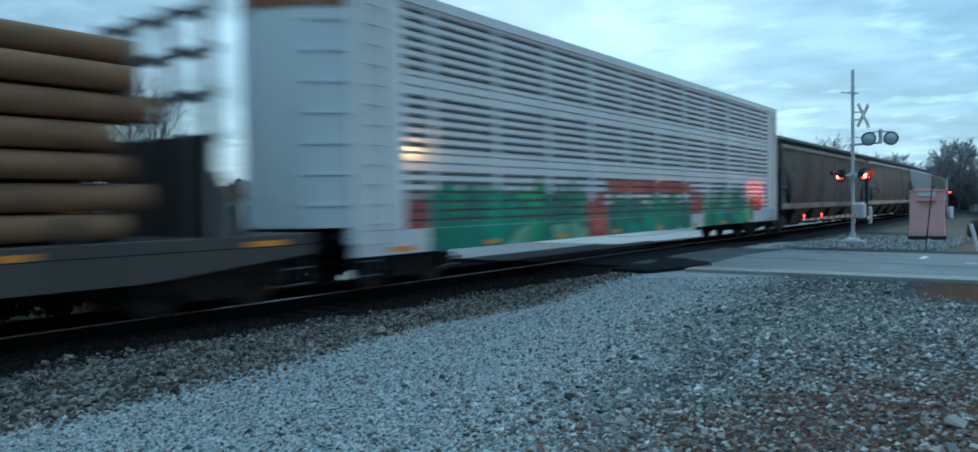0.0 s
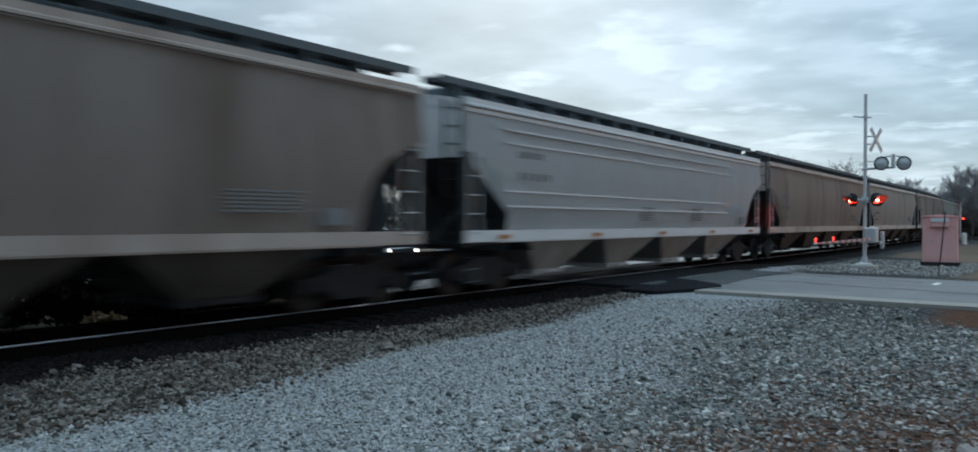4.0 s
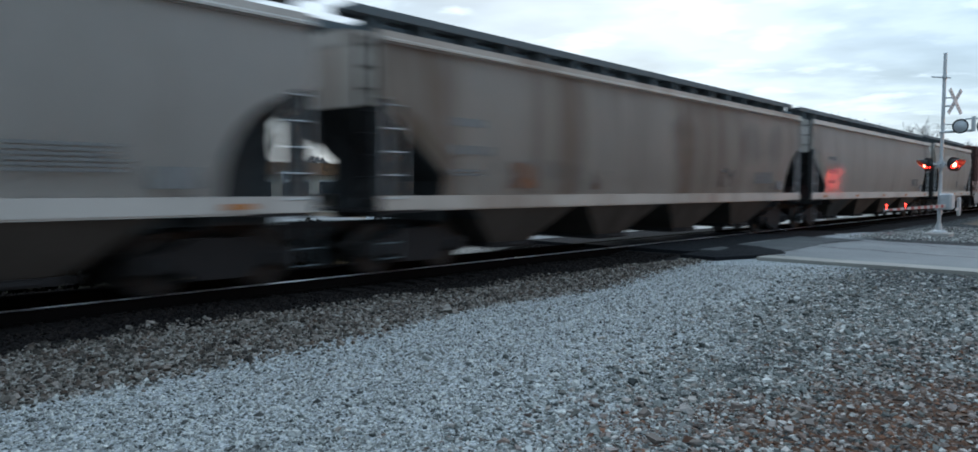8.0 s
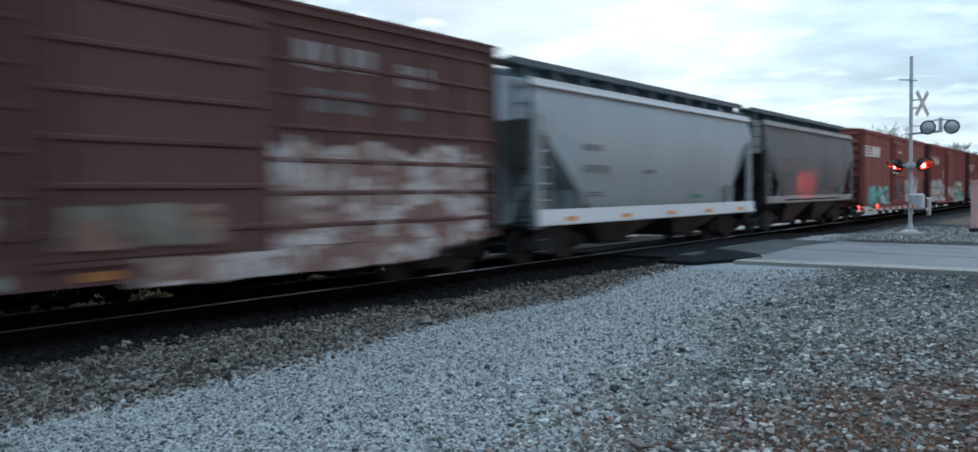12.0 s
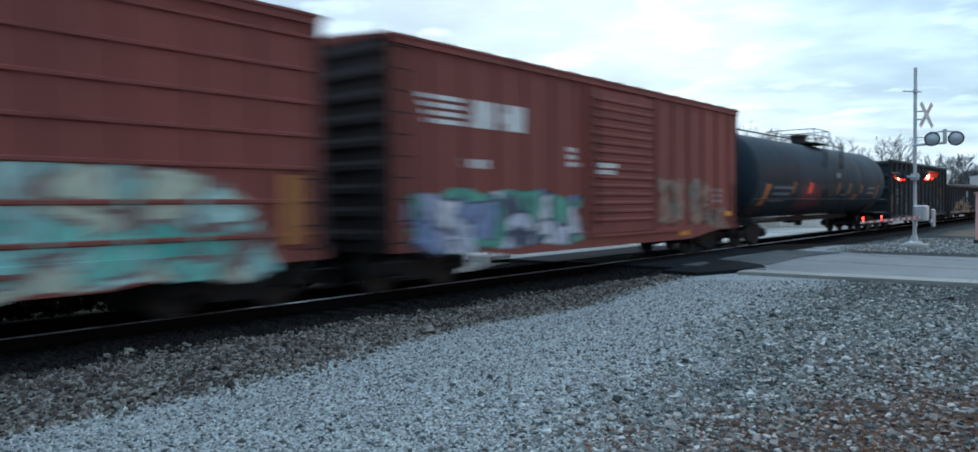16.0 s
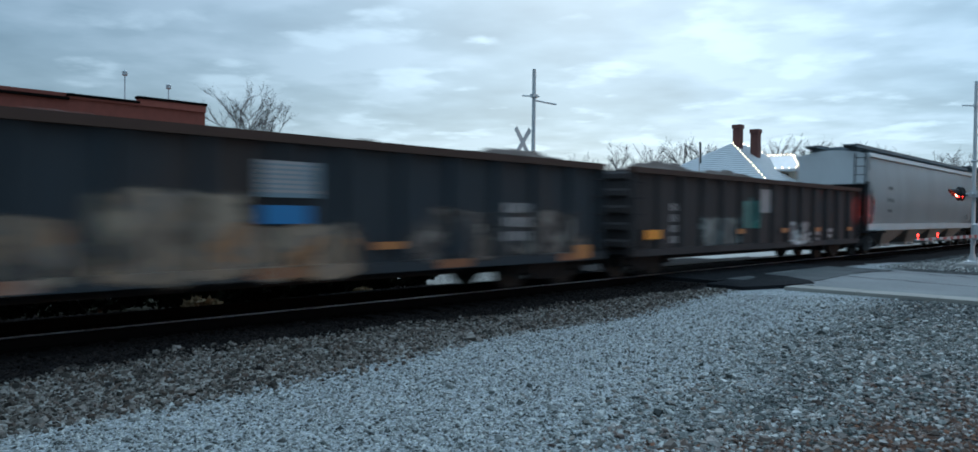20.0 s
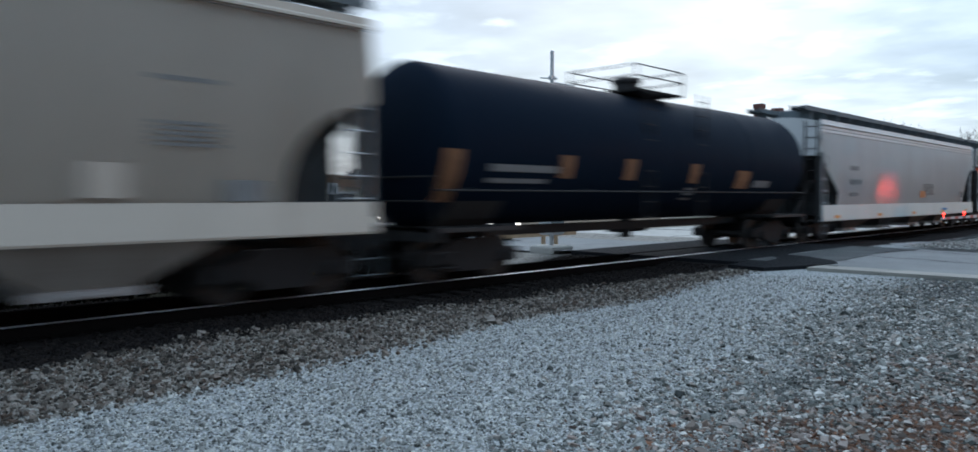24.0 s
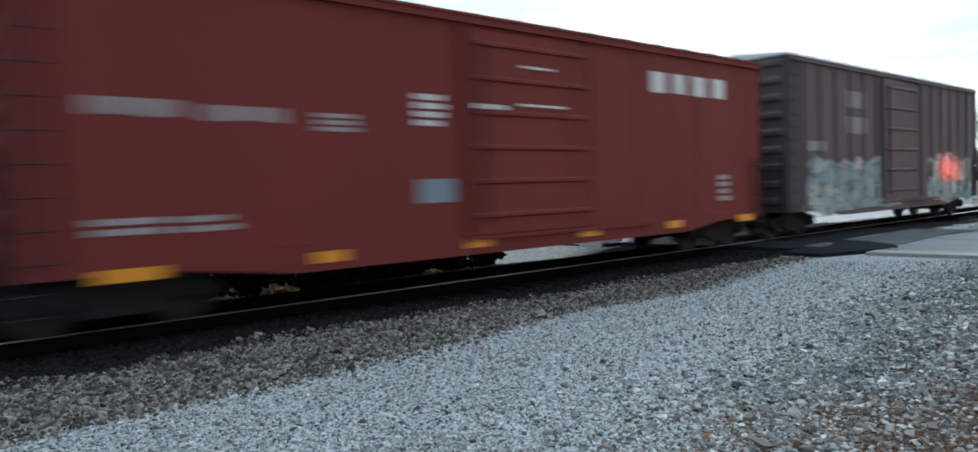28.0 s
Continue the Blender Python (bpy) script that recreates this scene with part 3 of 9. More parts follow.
def track_at(s):
    """A place on the line: straight before the crossing and through it, then a long curve."""
    if s <= CURVE_X:
        return s, TRACK_Y, 0.0
    a = (s - CURVE_X) / CURVE_R
    return CURVE_X + CURVE_R * math.sin(a), TRACK_Y + CURVE_R * (1 - math.cos(a)), a


def smooth(v, lo, hi):
    t = np.clip((v - lo) / (hi - lo), 0, 1)
    return t * t * (3 - 2 * t)


def ground_z(x, y):
    x, y = np.asarray(x, float), np.asarray(y, float)
    road = smooth(x, ROAD_X0 - 2.5, ROAD_X0) * (1 - smooth(x, ROAD_X1 + 4, ROAD_X1 + 9))
    beyond = smooth(y, 13.8, 15.6)
    z = -0.22 + road * 0.13 + 0.05 * np.sin(x * 0.7 + y * 0.4) * (1 - road) * 0.5
    z = z - beyond * 0.24 * (1 - road * 0.4)
    # beside the far line the land falls away and climbs again far off
    line = np.where(x > 75, TRACK_Y + (x - 75) ** 2 / 1800, TRACK_Y)
    z = z - 2.4 * smooth(x, 42, 108) * (1 - smooth(x, 260, 640)) * smooth(line - 2.5 - y, 0, 6)
    return z


def axis(lo, hi, near, steps):
    """Grid lines, close together about the origin and wide apart far off."""
    core = np.arange(near[0], near[1], steps)
    left = near[0] - np.geomspace(steps, near[0] - lo, 26)[::-1]
    right = near[1] + np.geomspace(steps, hi - near[1], 26)
    return np.concatenate([left, core, right])


tagged(new("ground", grid_mesh("ground", axis(-1500, 2500, (-4, 36), 0.35), axis(-1500, 2500, (-4, 20), 0.35), ground_z, M["soil"])), "grey gravel yard with brown ballast, dirt and dry grass", "ground", kind="structure")


def build_road():
    road = thing("road", "worn grey asphalt road crossing the track, with a pale concrete edge", "road", kind="structure")
    xs, ys = np.linspace(ROAD_X0, ROAD_X1, 12), np.concatenate([np.linspace(-120, 9.0, 70)])
    part("near_lane", grid_mesh("near_lane", xs, ys, lambda x, y: ground_z(x, y) + 0.045 + 0.02 * np.cos((x - 22.5) / 3.7 * 1.4) + 0.03 * smooth(y, 4, 9), M["asphalt"]), None, road)
    ys = np.linspace(14.4, 140, 70)
    part("far_lane", grid_mesh("far_lane", xs, ys, lambda x, y: ground_z(x, y) + 0.05 + 0.06 * (1 - smooth(y, 14.4, 17)), M["asphalt"]), None, road)
    bm = B()
    for y0, y1 in ((9.0, 10.84), (11.06, 12.3), (12.52, 14.4)):
        prism(bm, [(y0, -0.2), (y1, -0.2), (y1, -0.012), (y0, -0.03)], "x", ROAD_X0 - 0.6, ROAD_X1 + 0.6)
    part("crossing_panel", bm, M["asphalt_new"], road, "dark patched asphalt between the rails")
    # the lane was patched darker towards the rails, with a tarred corner by the kerb
    for name, rim, mat, lift, text in (("resurfaced_strip", [(18.7, 7.35), (20.4, 7.15), (23.0, 7.3), (26.2, 7.0), (26.2, 8.98), (18.7, 8.98)], M["asphalt_mid"], 0.012, "darker resurfaced asphalt"),
                                       ("tar_patch", [(17.5, 8.0), (18.3, 7.3), (19.3, 6.95), (19.9, 7.3), (20.6, 8.2), (20.9, 8.98), (17.6, 8.98)], M["asphalt_new"], 0.02, "black tarred corner")):
        bm = B()
        c = (sum(p[0] for p in rim) / len(rim), sum(p[1] for p in rim) / len(rim))
        for a, b in zip(rim, rim[1:] + rim[:1]):
            n = 8
            rows = [[bm.verts.new((q[0], q[1], float(ground_z(*q)) + 0.048 + 0.02 * math.cos((q[0] - 22.5) / 3.7 * 1.4) + 0.03 * float(smooth(q[1], 4, 9)) + lift)) for q in
                     ((c[0] + (e[0] - c[0]) * k / n, c[1] + (e[1] - c[1]) * k / n) for k in range(n + 1))] for e in (a, b)]
            for k in range(n):
                bm.faces.new((rows[0][k], rows[0][k + 1], rows[1][k + 1], rows[1][k]) if k else (rows[0][0], rows[0][1], rows[1][1]))
            low = [bm.verts.new((e.co.x, e.co.y, e.co.z - 0.12)) for e in (rows[0][n], rows[1][n])]
            bm.faces.new((rows[0][n], low[0], low[1], rows[1][n]))
        bmesh.ops.remove_doubles(bm, verts=bm.verts, dist=0.0005)
        part(name, bm, mat, road, text)
    bm = B()
    for k in range(18):
        y1 = 7.2 - k * 1.6
        box(bm, ROAD_X0 - 0.75, ROAD_X0 + 0.02, y1 - 1.585, y1, -0.3, float(ground_z(ROAD_X0, y1)) + 0.055)
    part("edge_strip", bm, surface("sanded concrete kerb", (0.31, 0.295, 0.26), (0.22, 0.21, 0.19), 0.9, scale=1.5, fine=50, stain=(0.16, 0.15, 0.135)), road, "pale concrete road edge")
    bm = B()
    for a, b in ((-60, 1.6), (2.6, 2.75)):
        for x in ((22.45, 22.55),) if a < 0 else ((23.6, 24.5),):
            ys_ = np.linspace(a, b, 30)
            for u, w in zip(ys_, ys_[1:]):
                z = float(ground_z(22.5, u)) + 0.072
                box(bm, x[0], x[1], u, w, z - 0.02, z)
    part("paint_line", bm, M["letter"], road, "faded white stop line")
    bm = B()
    rng = random.Random(4)
    for run in ((19.0, 8.6, 25.6, 6.9), (20.5, -0.4, 22.6, 8.3), (24.2, 3.0, 26.0, 8.8)):
        x, y = run[:2]
        for k in range(14):
            x2 = run[0] + (run[2] - run[0]) * (k + 1) / 14 + rng.uniform(-0.2, 0.2)
            y2 = run[1] + (run[3] - run[1]) * (k + 1) / 14 + rng.uniform(-0.15, 0.15)
            z = float(ground_z(x, y)) + 0.076 + 0.03 * float(smooth(y, 4, 9))
            d = Vector((x2 - x, y2 - y, 0)).normalized().cross(Vector((0, 0, 1))) * 0.035
            vs = [bm.verts.new(q) for q in ((x - d.x, y - d.y, z), (x + d.x, y + d.y, z), (x2 + d.x, y2 + d.y, z), (x2 - d.x, y2 - d.y, z))]
            bm.faces.new(vs)
            x, y = x2, y2
    part("tar_seam", bm, M["asphalt_new"], road, "black tar seam")
    return road


build_road()


def build_street():
    """The street beyond the crossing, running beside the line."""
    st = thing("street", "grey asphalt street running away beside the railway", "road", kind="structure")
    pts = [(28, -6.6), (42, -4.4), (60, -2.4), (76, -1.1), (92, -0.4), (106, -0.2), (120, 0.0), (136, 0.5), (153, 1.1), (176, 1.9), (200, 3.0), (245, 5.6), (320, 9.6), (400, 13.5), (520, 19), (640, 24)]
    me, w = bpy.data.meshes.new("lane"), 3.2
    co, fc = [], []
    for i, (x, y) in enumerate(pts):
        z = float(ground_z(x, y)) + 0.14
        co += [(x, y - w, z), (x, y + w, z)]
        if i:
            fc.append((2 * i - 2, 2 * i, 2 * i + 1, 2 * i - 1))
    me.from_pydata(co, [], fc)
    me.materials.append(M["asphalt"])
    part("lane", me, None, st)
    for off in (-w + 0.15, -0.06, w - 0.25):
        me = bpy.data.meshes.new("edge_line")
        co = [(x, y + off + d, float(ground_z(x, y)) + 0.16) for x, y in pts for d in (0, 0.12)]
        me.from_pydata(co, [], fc)
        me.materials.append(M["letter"])
        part("edge_line", me, None, st)


build_street()


def build_track():
    tr = thing("railway_track", "rusty steel rails and oily ties darkened with train shade, polished near head", "railway track", kind="structure")
    prof = [(-0.075, -0.18), (0.075, -0.18), (0.075, -0.165), (0.02, -0.15), (0.02, -0.045), (0.036, -0.03), (0.036, -0.006), (-0.036, -0.006), (-0.036, -0.03), (-0.02, -0.045), (-0.02, -0.15), (-0.075, -0.165)]
    head = [(-0.037, -0.012), (0.03, -0.006), (0.026, 0.0), (-0.020, 0.0), (-0.031, -0.004)]
    stations = [-60, 0, 40, CURVE_X] + [CURVE_X + 15 * k for k in range(1, 32)]
    for off in (-0.72, 0.72):
        for nm, pf, mat in (("rail", prof, "rail"), ("rail_head", head, "railhead")):
            bm, rings = B(), []
            for s in stations:
                x, y, a = track_at(s)
                rings.append([bm.verts.new((x - math.sin(a) * (off + u), y + math.cos(a) * (off + u), v)) for u, v in pf])
            for r0, r1 in zip(rings, rings[1:]):
                for k in range(len(pf)):
                    bm.faces.new((r0[k], r0[(k + 1) % len(pf)], r1[(k + 1) % len(pf)], r1[k]))
            # the far head takes the dark rail colour, as shade under the train
            part(nm, bm, M["rail"] if nm == "rail_head" and off > 0 else M[mat], tr, "far rail head with under-train shade in its colour" if nm == "rail_head" and off > 0 else "")
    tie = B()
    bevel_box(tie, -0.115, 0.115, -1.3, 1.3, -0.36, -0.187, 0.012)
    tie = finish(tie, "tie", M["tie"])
    plate = B()
    for o in (-0.72, 0.72):
        box(plate, -0.09, 0.09, o - 0.17, o + 0.17, -0.185, -0.172)
        for sx in (-0.06, 0.06):
            for sy in (-0.1, 0.1):
                box(plate, sx - 0.012, sx + 0.012, o + sy - 0.012, o + sy + 0.012, -0.172, -0.145)
    plate = finish(plate, "tie_plate", M["rail"])
    rng = random.Random(2)
    for k in range(150):
        s = -14 + k * 0.52
        if ROAD_X0 - 0.7 < s < ROAD_X1 + 0.7:
            continue
        x, y, a = track_at(s)
        t = part("tie", tie, None, tr)
        t.matrix_basis = pose(x + rng.uniform(-.02, .02), y + rng.uniform(-.05, .05), rng.uniform(-.012, 0), 0, 0, math.degrees(a) + rng.uniform(-1, 1))
        if k < 100:
            p = part("tie_plate", plate, None, t)
    return tr


build_track()


def stones(name, label, count, place, size, material, seed, flat=0.6, chunky=False):
    """Loose stones joined into one mesh; place gives x, y for uniform numbers. Chunky stones are broken blocks, the others small chips."""
    g = np.random.default_rng(seed)
    if chunky:
        base = np.array([(sx, sy, sz) for sz in (-1, 1) for sy in (-1, 1) for sx in (-1, 1)], float) * [0.82, 0.82, 0.9]
        quad = np.array([(0, 2, 3, 1), (4, 5, 7, 6), (0, 1, 5, 4), (2, 6, 7, 3), (0, 4, 6, 2), (1, 3, 7, 5)])
        tri = np.concatenate([quad[:, [0, 1, 2]], quad[:, [0, 2, 3]]])
        spread, jit = (0.72, 1.12), 0.24
    else:
        base = np.array([(1, 0, 0), (-1, 0, 0), (0, 1, 0), (0, -1, 0), (0, 0, 1), (0, 0, -1)], float)
        tri = np.array([(0, 2, 4), (2, 1, 4), (1, 3, 4), (3, 0, 4), (2, 0, 5), (1, 2, 5), (3, 1, 5), (0, 3, 5)])
        spread, jit = (0.55, 1.15), 0.18
    nv = len(base)
    x, y = place(g, count)
    n = len(x)
    r = size[0] * np.exp(g.normal(0, size[1], n))
    shape = base[None] * g.uniform(*spread, (n, nv, 1)) + g.normal(0, jit, (n, nv, 3))
    if chunky:   # the upper face is narrower, and tilted
        shape[:, 4:, :2] *= g.uniform(0.45, 0.95, (n, 1, 1))
    shape *= (r[:, None] * np.array([1, 0.78, flat])[None])[:, None]
    a, t = g.uniform(0, 2 * np.pi, n), g.normal(0, 0.38, n)
    ca, sa, ct, st_ = np.cos(a), np.sin(a), np.cos(t), np.sin(t)
    px, pz = shape[..., 0] * ct[:, None] - shape[..., 2] * st_[:, None], shape[..., 0] * st_[:, None] + shape[..., 2] * ct[:, None]
    qx, qy = px * ca[:, None] - shape[..., 1] * sa[:, None], px * sa[:, None] + shape[..., 1] * ca[:, None]
    lift = r * flat * (g.uniform(0.2, 1.1, n) if chunky else 0.35)
    co = np.stack([qx + x[:, None], qy + y[:, None], pz + (ground_z(x, y) + lift)[:, None]], -1).reshape(-1, 3)
    fc = (tri[None] + nv * np.arange(n)[:, None, None]).reshape(-1, 3)
    me = bpy.data.meshes.new(name)
    me.vertices.add(len(co)); me.vertices.foreach_set("co", co.ravel())
    me.loops.add(fc.size); me.loops.foreach_set("vertex_index", fc.ravel())
    me.polygons.add(len(fc)); me.polygons.foreach_set("loop_start", np.arange(0, fc.size, 3))
    me.update(calc_edges=True)
    me.shade_flat()
    me.materials.append(material)
    return tagged(new(name, me), label, "gravel", kind="stuff")


def fan(g, n, near, far, a0, a1, power=1.0):
    """Places round the viewer: even on the plan with power 2, thicker near the viewer with less."""
    d = (near ** power + (far ** power - near ** power) * g.uniform(0, 1, n)) ** (1 / power)
    a = g.uniform(math.radians(a0), math.radians(a1), n)
    return d * np.cos(a), d * np.sin(a)


def dirt_share(x, y):
    """How much brown dirt lies open between the stones: most close to the viewer, none far off."""
    f = x + 1.9 * y + 1.3 * np.sin(x * 1.9 + y * 2.3) + 0.9 * np.sin(x * 0.8 - y * 1.7 + 1) + 0.9 * np.sin(x * 4.1 - y * 3.3)
    return 1 - smooth(f, 8.5, 16.0)


def coarse_place(g, n):
    x, y = fan(g, n, 3.4, 18.4, -8, 60, 1.25)
    k = (y < 2.1 + 0.19 * x + 0.33 * np.sin(x * 1.3) + g.normal(0, 0.6, n)) & (x < 18.0)
    k &= ~((x > 16.1 + 0.35 * np.sin(y * 4) + g.normal(0, 0.3, n)) & (y < 2.3)) & ((x < 15.4) | (g.uniform(0, 1, n) < 0.5))
    k &= g.uniform(0, 1, n) > 0.92 * dirt_share(x, y)
    return x[k], y[k]


def warm_place(g, n):
    x, y = fan(g, n, 3.4, 14.0, -8, 60, 1.25)
    d = dirt_share(x, y)
    k = (y < 2.5 + 0.19 * x + g.normal(0, 0.5, n)) & (g.uniform(0, 1, n) < d * (1.15 - 0.75 * d))
    return x[k], y[k]


def stray_place(g, n):
    x, y = fan(g, n, 3.8, 15, 12, 60, 1.3)
    k = (y > 2.0 + 0.19 * x) & (y < 6.2 + 0.075 * x) & (g.uniform(0, 1, n) < np.exp(-(y - 2.0 - 0.19 * x) / 1.1))
    return x[k], y[k]


def fine_place(g, n):
    x, y = fan(g, n, 3.6, 18.6, 5, 88, 1.0)
    k = (y > 1.6 + 0.19 * x + g.normal(0, 0.55, n)) & (y < 7.0 + 0.075 * x + 0.15 * np.sin(x * 0.9) + g.normal(0, 0.12, n)) & (x < 18.6)
    return x[k], y[k]


def ballast_place(g, n):
    x, y = fan(g, n, 6.8, 20.5, 18, 84, 1.6)
    k = (y > 6.85 + 0.075 * x + 0.15 * np.sin(x * 0.9) + g.normal(0, 0.12, n)) & (x < 18.6)
    k &= y < 9.55 - 0.6 * smooth(x, 11, 18) + 0.18 * np.sin(x * 1.7) + 0.12 * np.sin(x * 4.6) + g.normal(0, 0.06, n)
    return x[k], y[k]


def crumb_place(g, n):
    x, y = fan(g, n, 3.3, 15.0, -8, 48, 1.2)
    k = (g.uniform(0, 1, n) < 0.9 * dirt_share(x, y)) & (y < 2.3 + 0.19 * x)
    return x[k], y[k]


stones("coarse_gravel", "dark crushed stone with pale chips", 150000, coarse_place, (0.0205, 0.42), M["stone"], 1, 0.34, True)
stones("stained_gravel", "crushed stone stained pinkish brown by dirt", 60000, warm_place, (0.0205, 0.42), M["stone_warm"], 11, 0.34, True)
stones("stray_stones", "dark crushed stones scattered over the fine gravel", 5000, stray_place, (0.025, 0.35), M["stone"], 12, 0.4, True)
stones("fine_gravel", "fine blue-grey gravel", 160000, fine_place, (0.0155, 0.36), M["chip"], 2)
stones("dirt_crumbs", "rust-brown dirt and leaf crumbs between the stones", 80000, crumb_place, (0.014, 0.5), M["crumb"], 7, 0.35)
stones("track_ballast", "brown-grey ballast stones", 90000, ballast_place, (0.021, 0.34), M["ballast"], 3, 0.55, True)


def pad_place(g, n):
    x, y = g.uniform(28.5, 42, n), g.uniform(2.6, 8.2, n)
    return x, y


stones("pad_gravel", "pale gravel pad under the signal equipment", 9000, pad_place, (0.035, 0.3), M["chip"], 5)


def dark_place(g, n):
    x, y = g.uniform(1, 18, n), g.uniform(9.2, 14.6, n)
    return x, y


# oily stones, coloured blacker to hold the shade under the train
M["dark_stone"] = island("oily ballast with train shade", [(0.009, 0.008, 0.008), (0.018, 0.0155, 0.0145), (0.03, 0.0245, 0.022)], 0.95, 0.05)
stones("oily_ballast", "oily ballast between the ties, blackened for train shade", 42000, dark_place, (0.028, 0.3), M["dark_stone"], 6)
me_ = stones("single_rock", "one dark rock lying on the ballast", 1, lambda g, n: (np.array([4.62]), np.array([7.95])), (0.085, 0.01), M["dark_stone"], 8)
tagged(me_, category="rock", kind="thing")
del me_["kind"]

# ---- crossing signal ----


def lamp_head(parent, x, y, z, face, lit):
    """One round crossing lamp: background disc, hood, lens. face is +1 or -1 along y; the head is swung towards the near approach."""
    head = part("lamp_head", B_disc(0, 0, 0, face), M["black"], parent, "round black flasher with a hood")
    head.matrix_basis = pose(x, y, z, 0, 0, 38 * face)
    bm = B()
    lathe(bm, [(0, 0.0), (0.0, 0.15), (0.03 * face, 0.135), (0.05 * face, 0.0)], "y", 18, (0, 0.03 * face, 0))
    part("lens", bm, M["redglow"] if lit else M["lens"], head, "red lens")
    if lit:
        bm = B()
        lathe(bm, [(0.045 * face, 0.07), (0.06 * face, 0.055), (0.065 * face, 0.0)], "y", 14, (0, 0.03 * face, -0.03))
        part("lamp_core", bm, M["redcore"], head, "bright lamp behind the lens")
    bm = B()
    n, reach = 12, 0.34 * face
    for k in range(n):   # the hood covers the upper two thirds and is cut back below
        a0, a1 = (-0.5 + (math.pi + 1.0) * q / n for q in (k, k + 1))
        cut = [max(0.35, min(1.0, 0.62 + 0.5 * math.sin(a))) for a in (a0, a1)]
        p = [(0.162 * math.cos(a), 0.162 * math.sin(a)) for a in (a0, a1)]
        q = [(0.172 * math.cos(a), 0.172 * math.sin(a)) for a in (a0, a1)]
        vs = [bm.verts.new((u, w, v)) for (u, v), w in ((p[0], 0), (p[1], 0), (p[1], reach * cut[1]), (p[0], reach * cut[0]), (q[0], 0), (q[1], 0), (q[1], reach * cut[1]), (q[0], reach * cut[0]))]
        for f in ((0, 1, 2, 3), (4, 7, 6, 5), (0, 4, 5, 1), (2, 6, 7, 3)):
            bm.faces.new([vs[i] for i in f])
    bmesh.ops.remove_doubles(bm, verts=bm.verts, dist=0.0005)
    part("hood", bm, M["black"], head)


def B_disc(x, y, z, face):
    bm = B()
    lathe(bm, [(-0.05 * face, 0.10), (0.0, 0.255), (0.012 * face, 0.255), (0.02 * face, 0.15), (0.02 * face, 0.0)], "y", 24, (x, y, z))
    tube(bm, (x, y - 0.2 * face, z), (x, y, z), 0.06)
    return bm


def crossbuck(parent, x, y, z, face, turn=0):
    for s in (-1, 1):
        bm = B()
        m = pose(x, y, z, 0, 0, turn) @ pose(0, 0.012 * s * face, 0, 0, s * 52, 0)
        board = [(-0.56, -0.085), (0.56, -0.085), (0.56, 0.085), (-0.56, 0.085)]
        prism(bm, board, "y", -0.006, 0.006)
        bm.transform(m)
        arm = part("crossbuck_arm", bm, M["white"], parent, "white crossbuck board")
        for k in range(8):
            u = -0.45 + k * 0.12
            if abs(u + 0.04) < 0.13:
                continue
            bm = boxed(u, u + 0.06, 0.008 * face - 0.002, 0.008 * face + 0.002, -0.045, 0.045)
            bm.transform(m)
            part("lettering_bar", bm, M["worn_ink"], arm)


def signal_mast(at, top, arm_to, label, lit):
    """A crossing signal: mast on a footing, crossbuck, upper and lower flasher pairs, gate machine and lowered arm. arm_to: reach along x."""
    s = thing("crossing_signal", label, "crossing signal", at)
    bm = B()
    bevel_box(bm, -0.42, 0.42, -0.42, 0.42, -0.25, 0.10, 0.04)
    part("footing", bm, M["concrete"], s)
    bm = B()
    lathe(bm, [(0.1, 0.28), (0.14, 0.28), (0.2, 0.12), (0.42, 0.10)], "z", 16)
    base = part("mast_base", bm, M["alum"], s)
    for k in range(4):
        bm = B()
        c = (0.22 * math.cos(k * math.pi / 2 + .78), 0.22 * math.sin(k * math.pi / 2 + .78))
        tube(bm, (*c, 0.1), (*c, 0.24), 0.025, n=6)
        part("anchor_bolt", bm, M["alum"], base)
    bm = B()
    tube(bm, (0, 0, 0.3), (0, 0, top), 0.07, 0.06, 16)
    lathe(bm, [(top, 0.065), (top + 0.03, 0.045), (top + 0.04, 0.0)], "z", 12)
    part("mast", bm, M["alum"], s, "silver-painted steel mast", True)
    bm = B()
    pipe(bm, [(-0.1, 0.42, top - 0.82), (0.04, -0.2, top - 0.90)], 0.024)
    box(bm, -0.12, 0.12, -0.06, 0.06, top - 0.92, top - 0.80)
    part("cross_stub", bm, M["alum"], s)
    return s


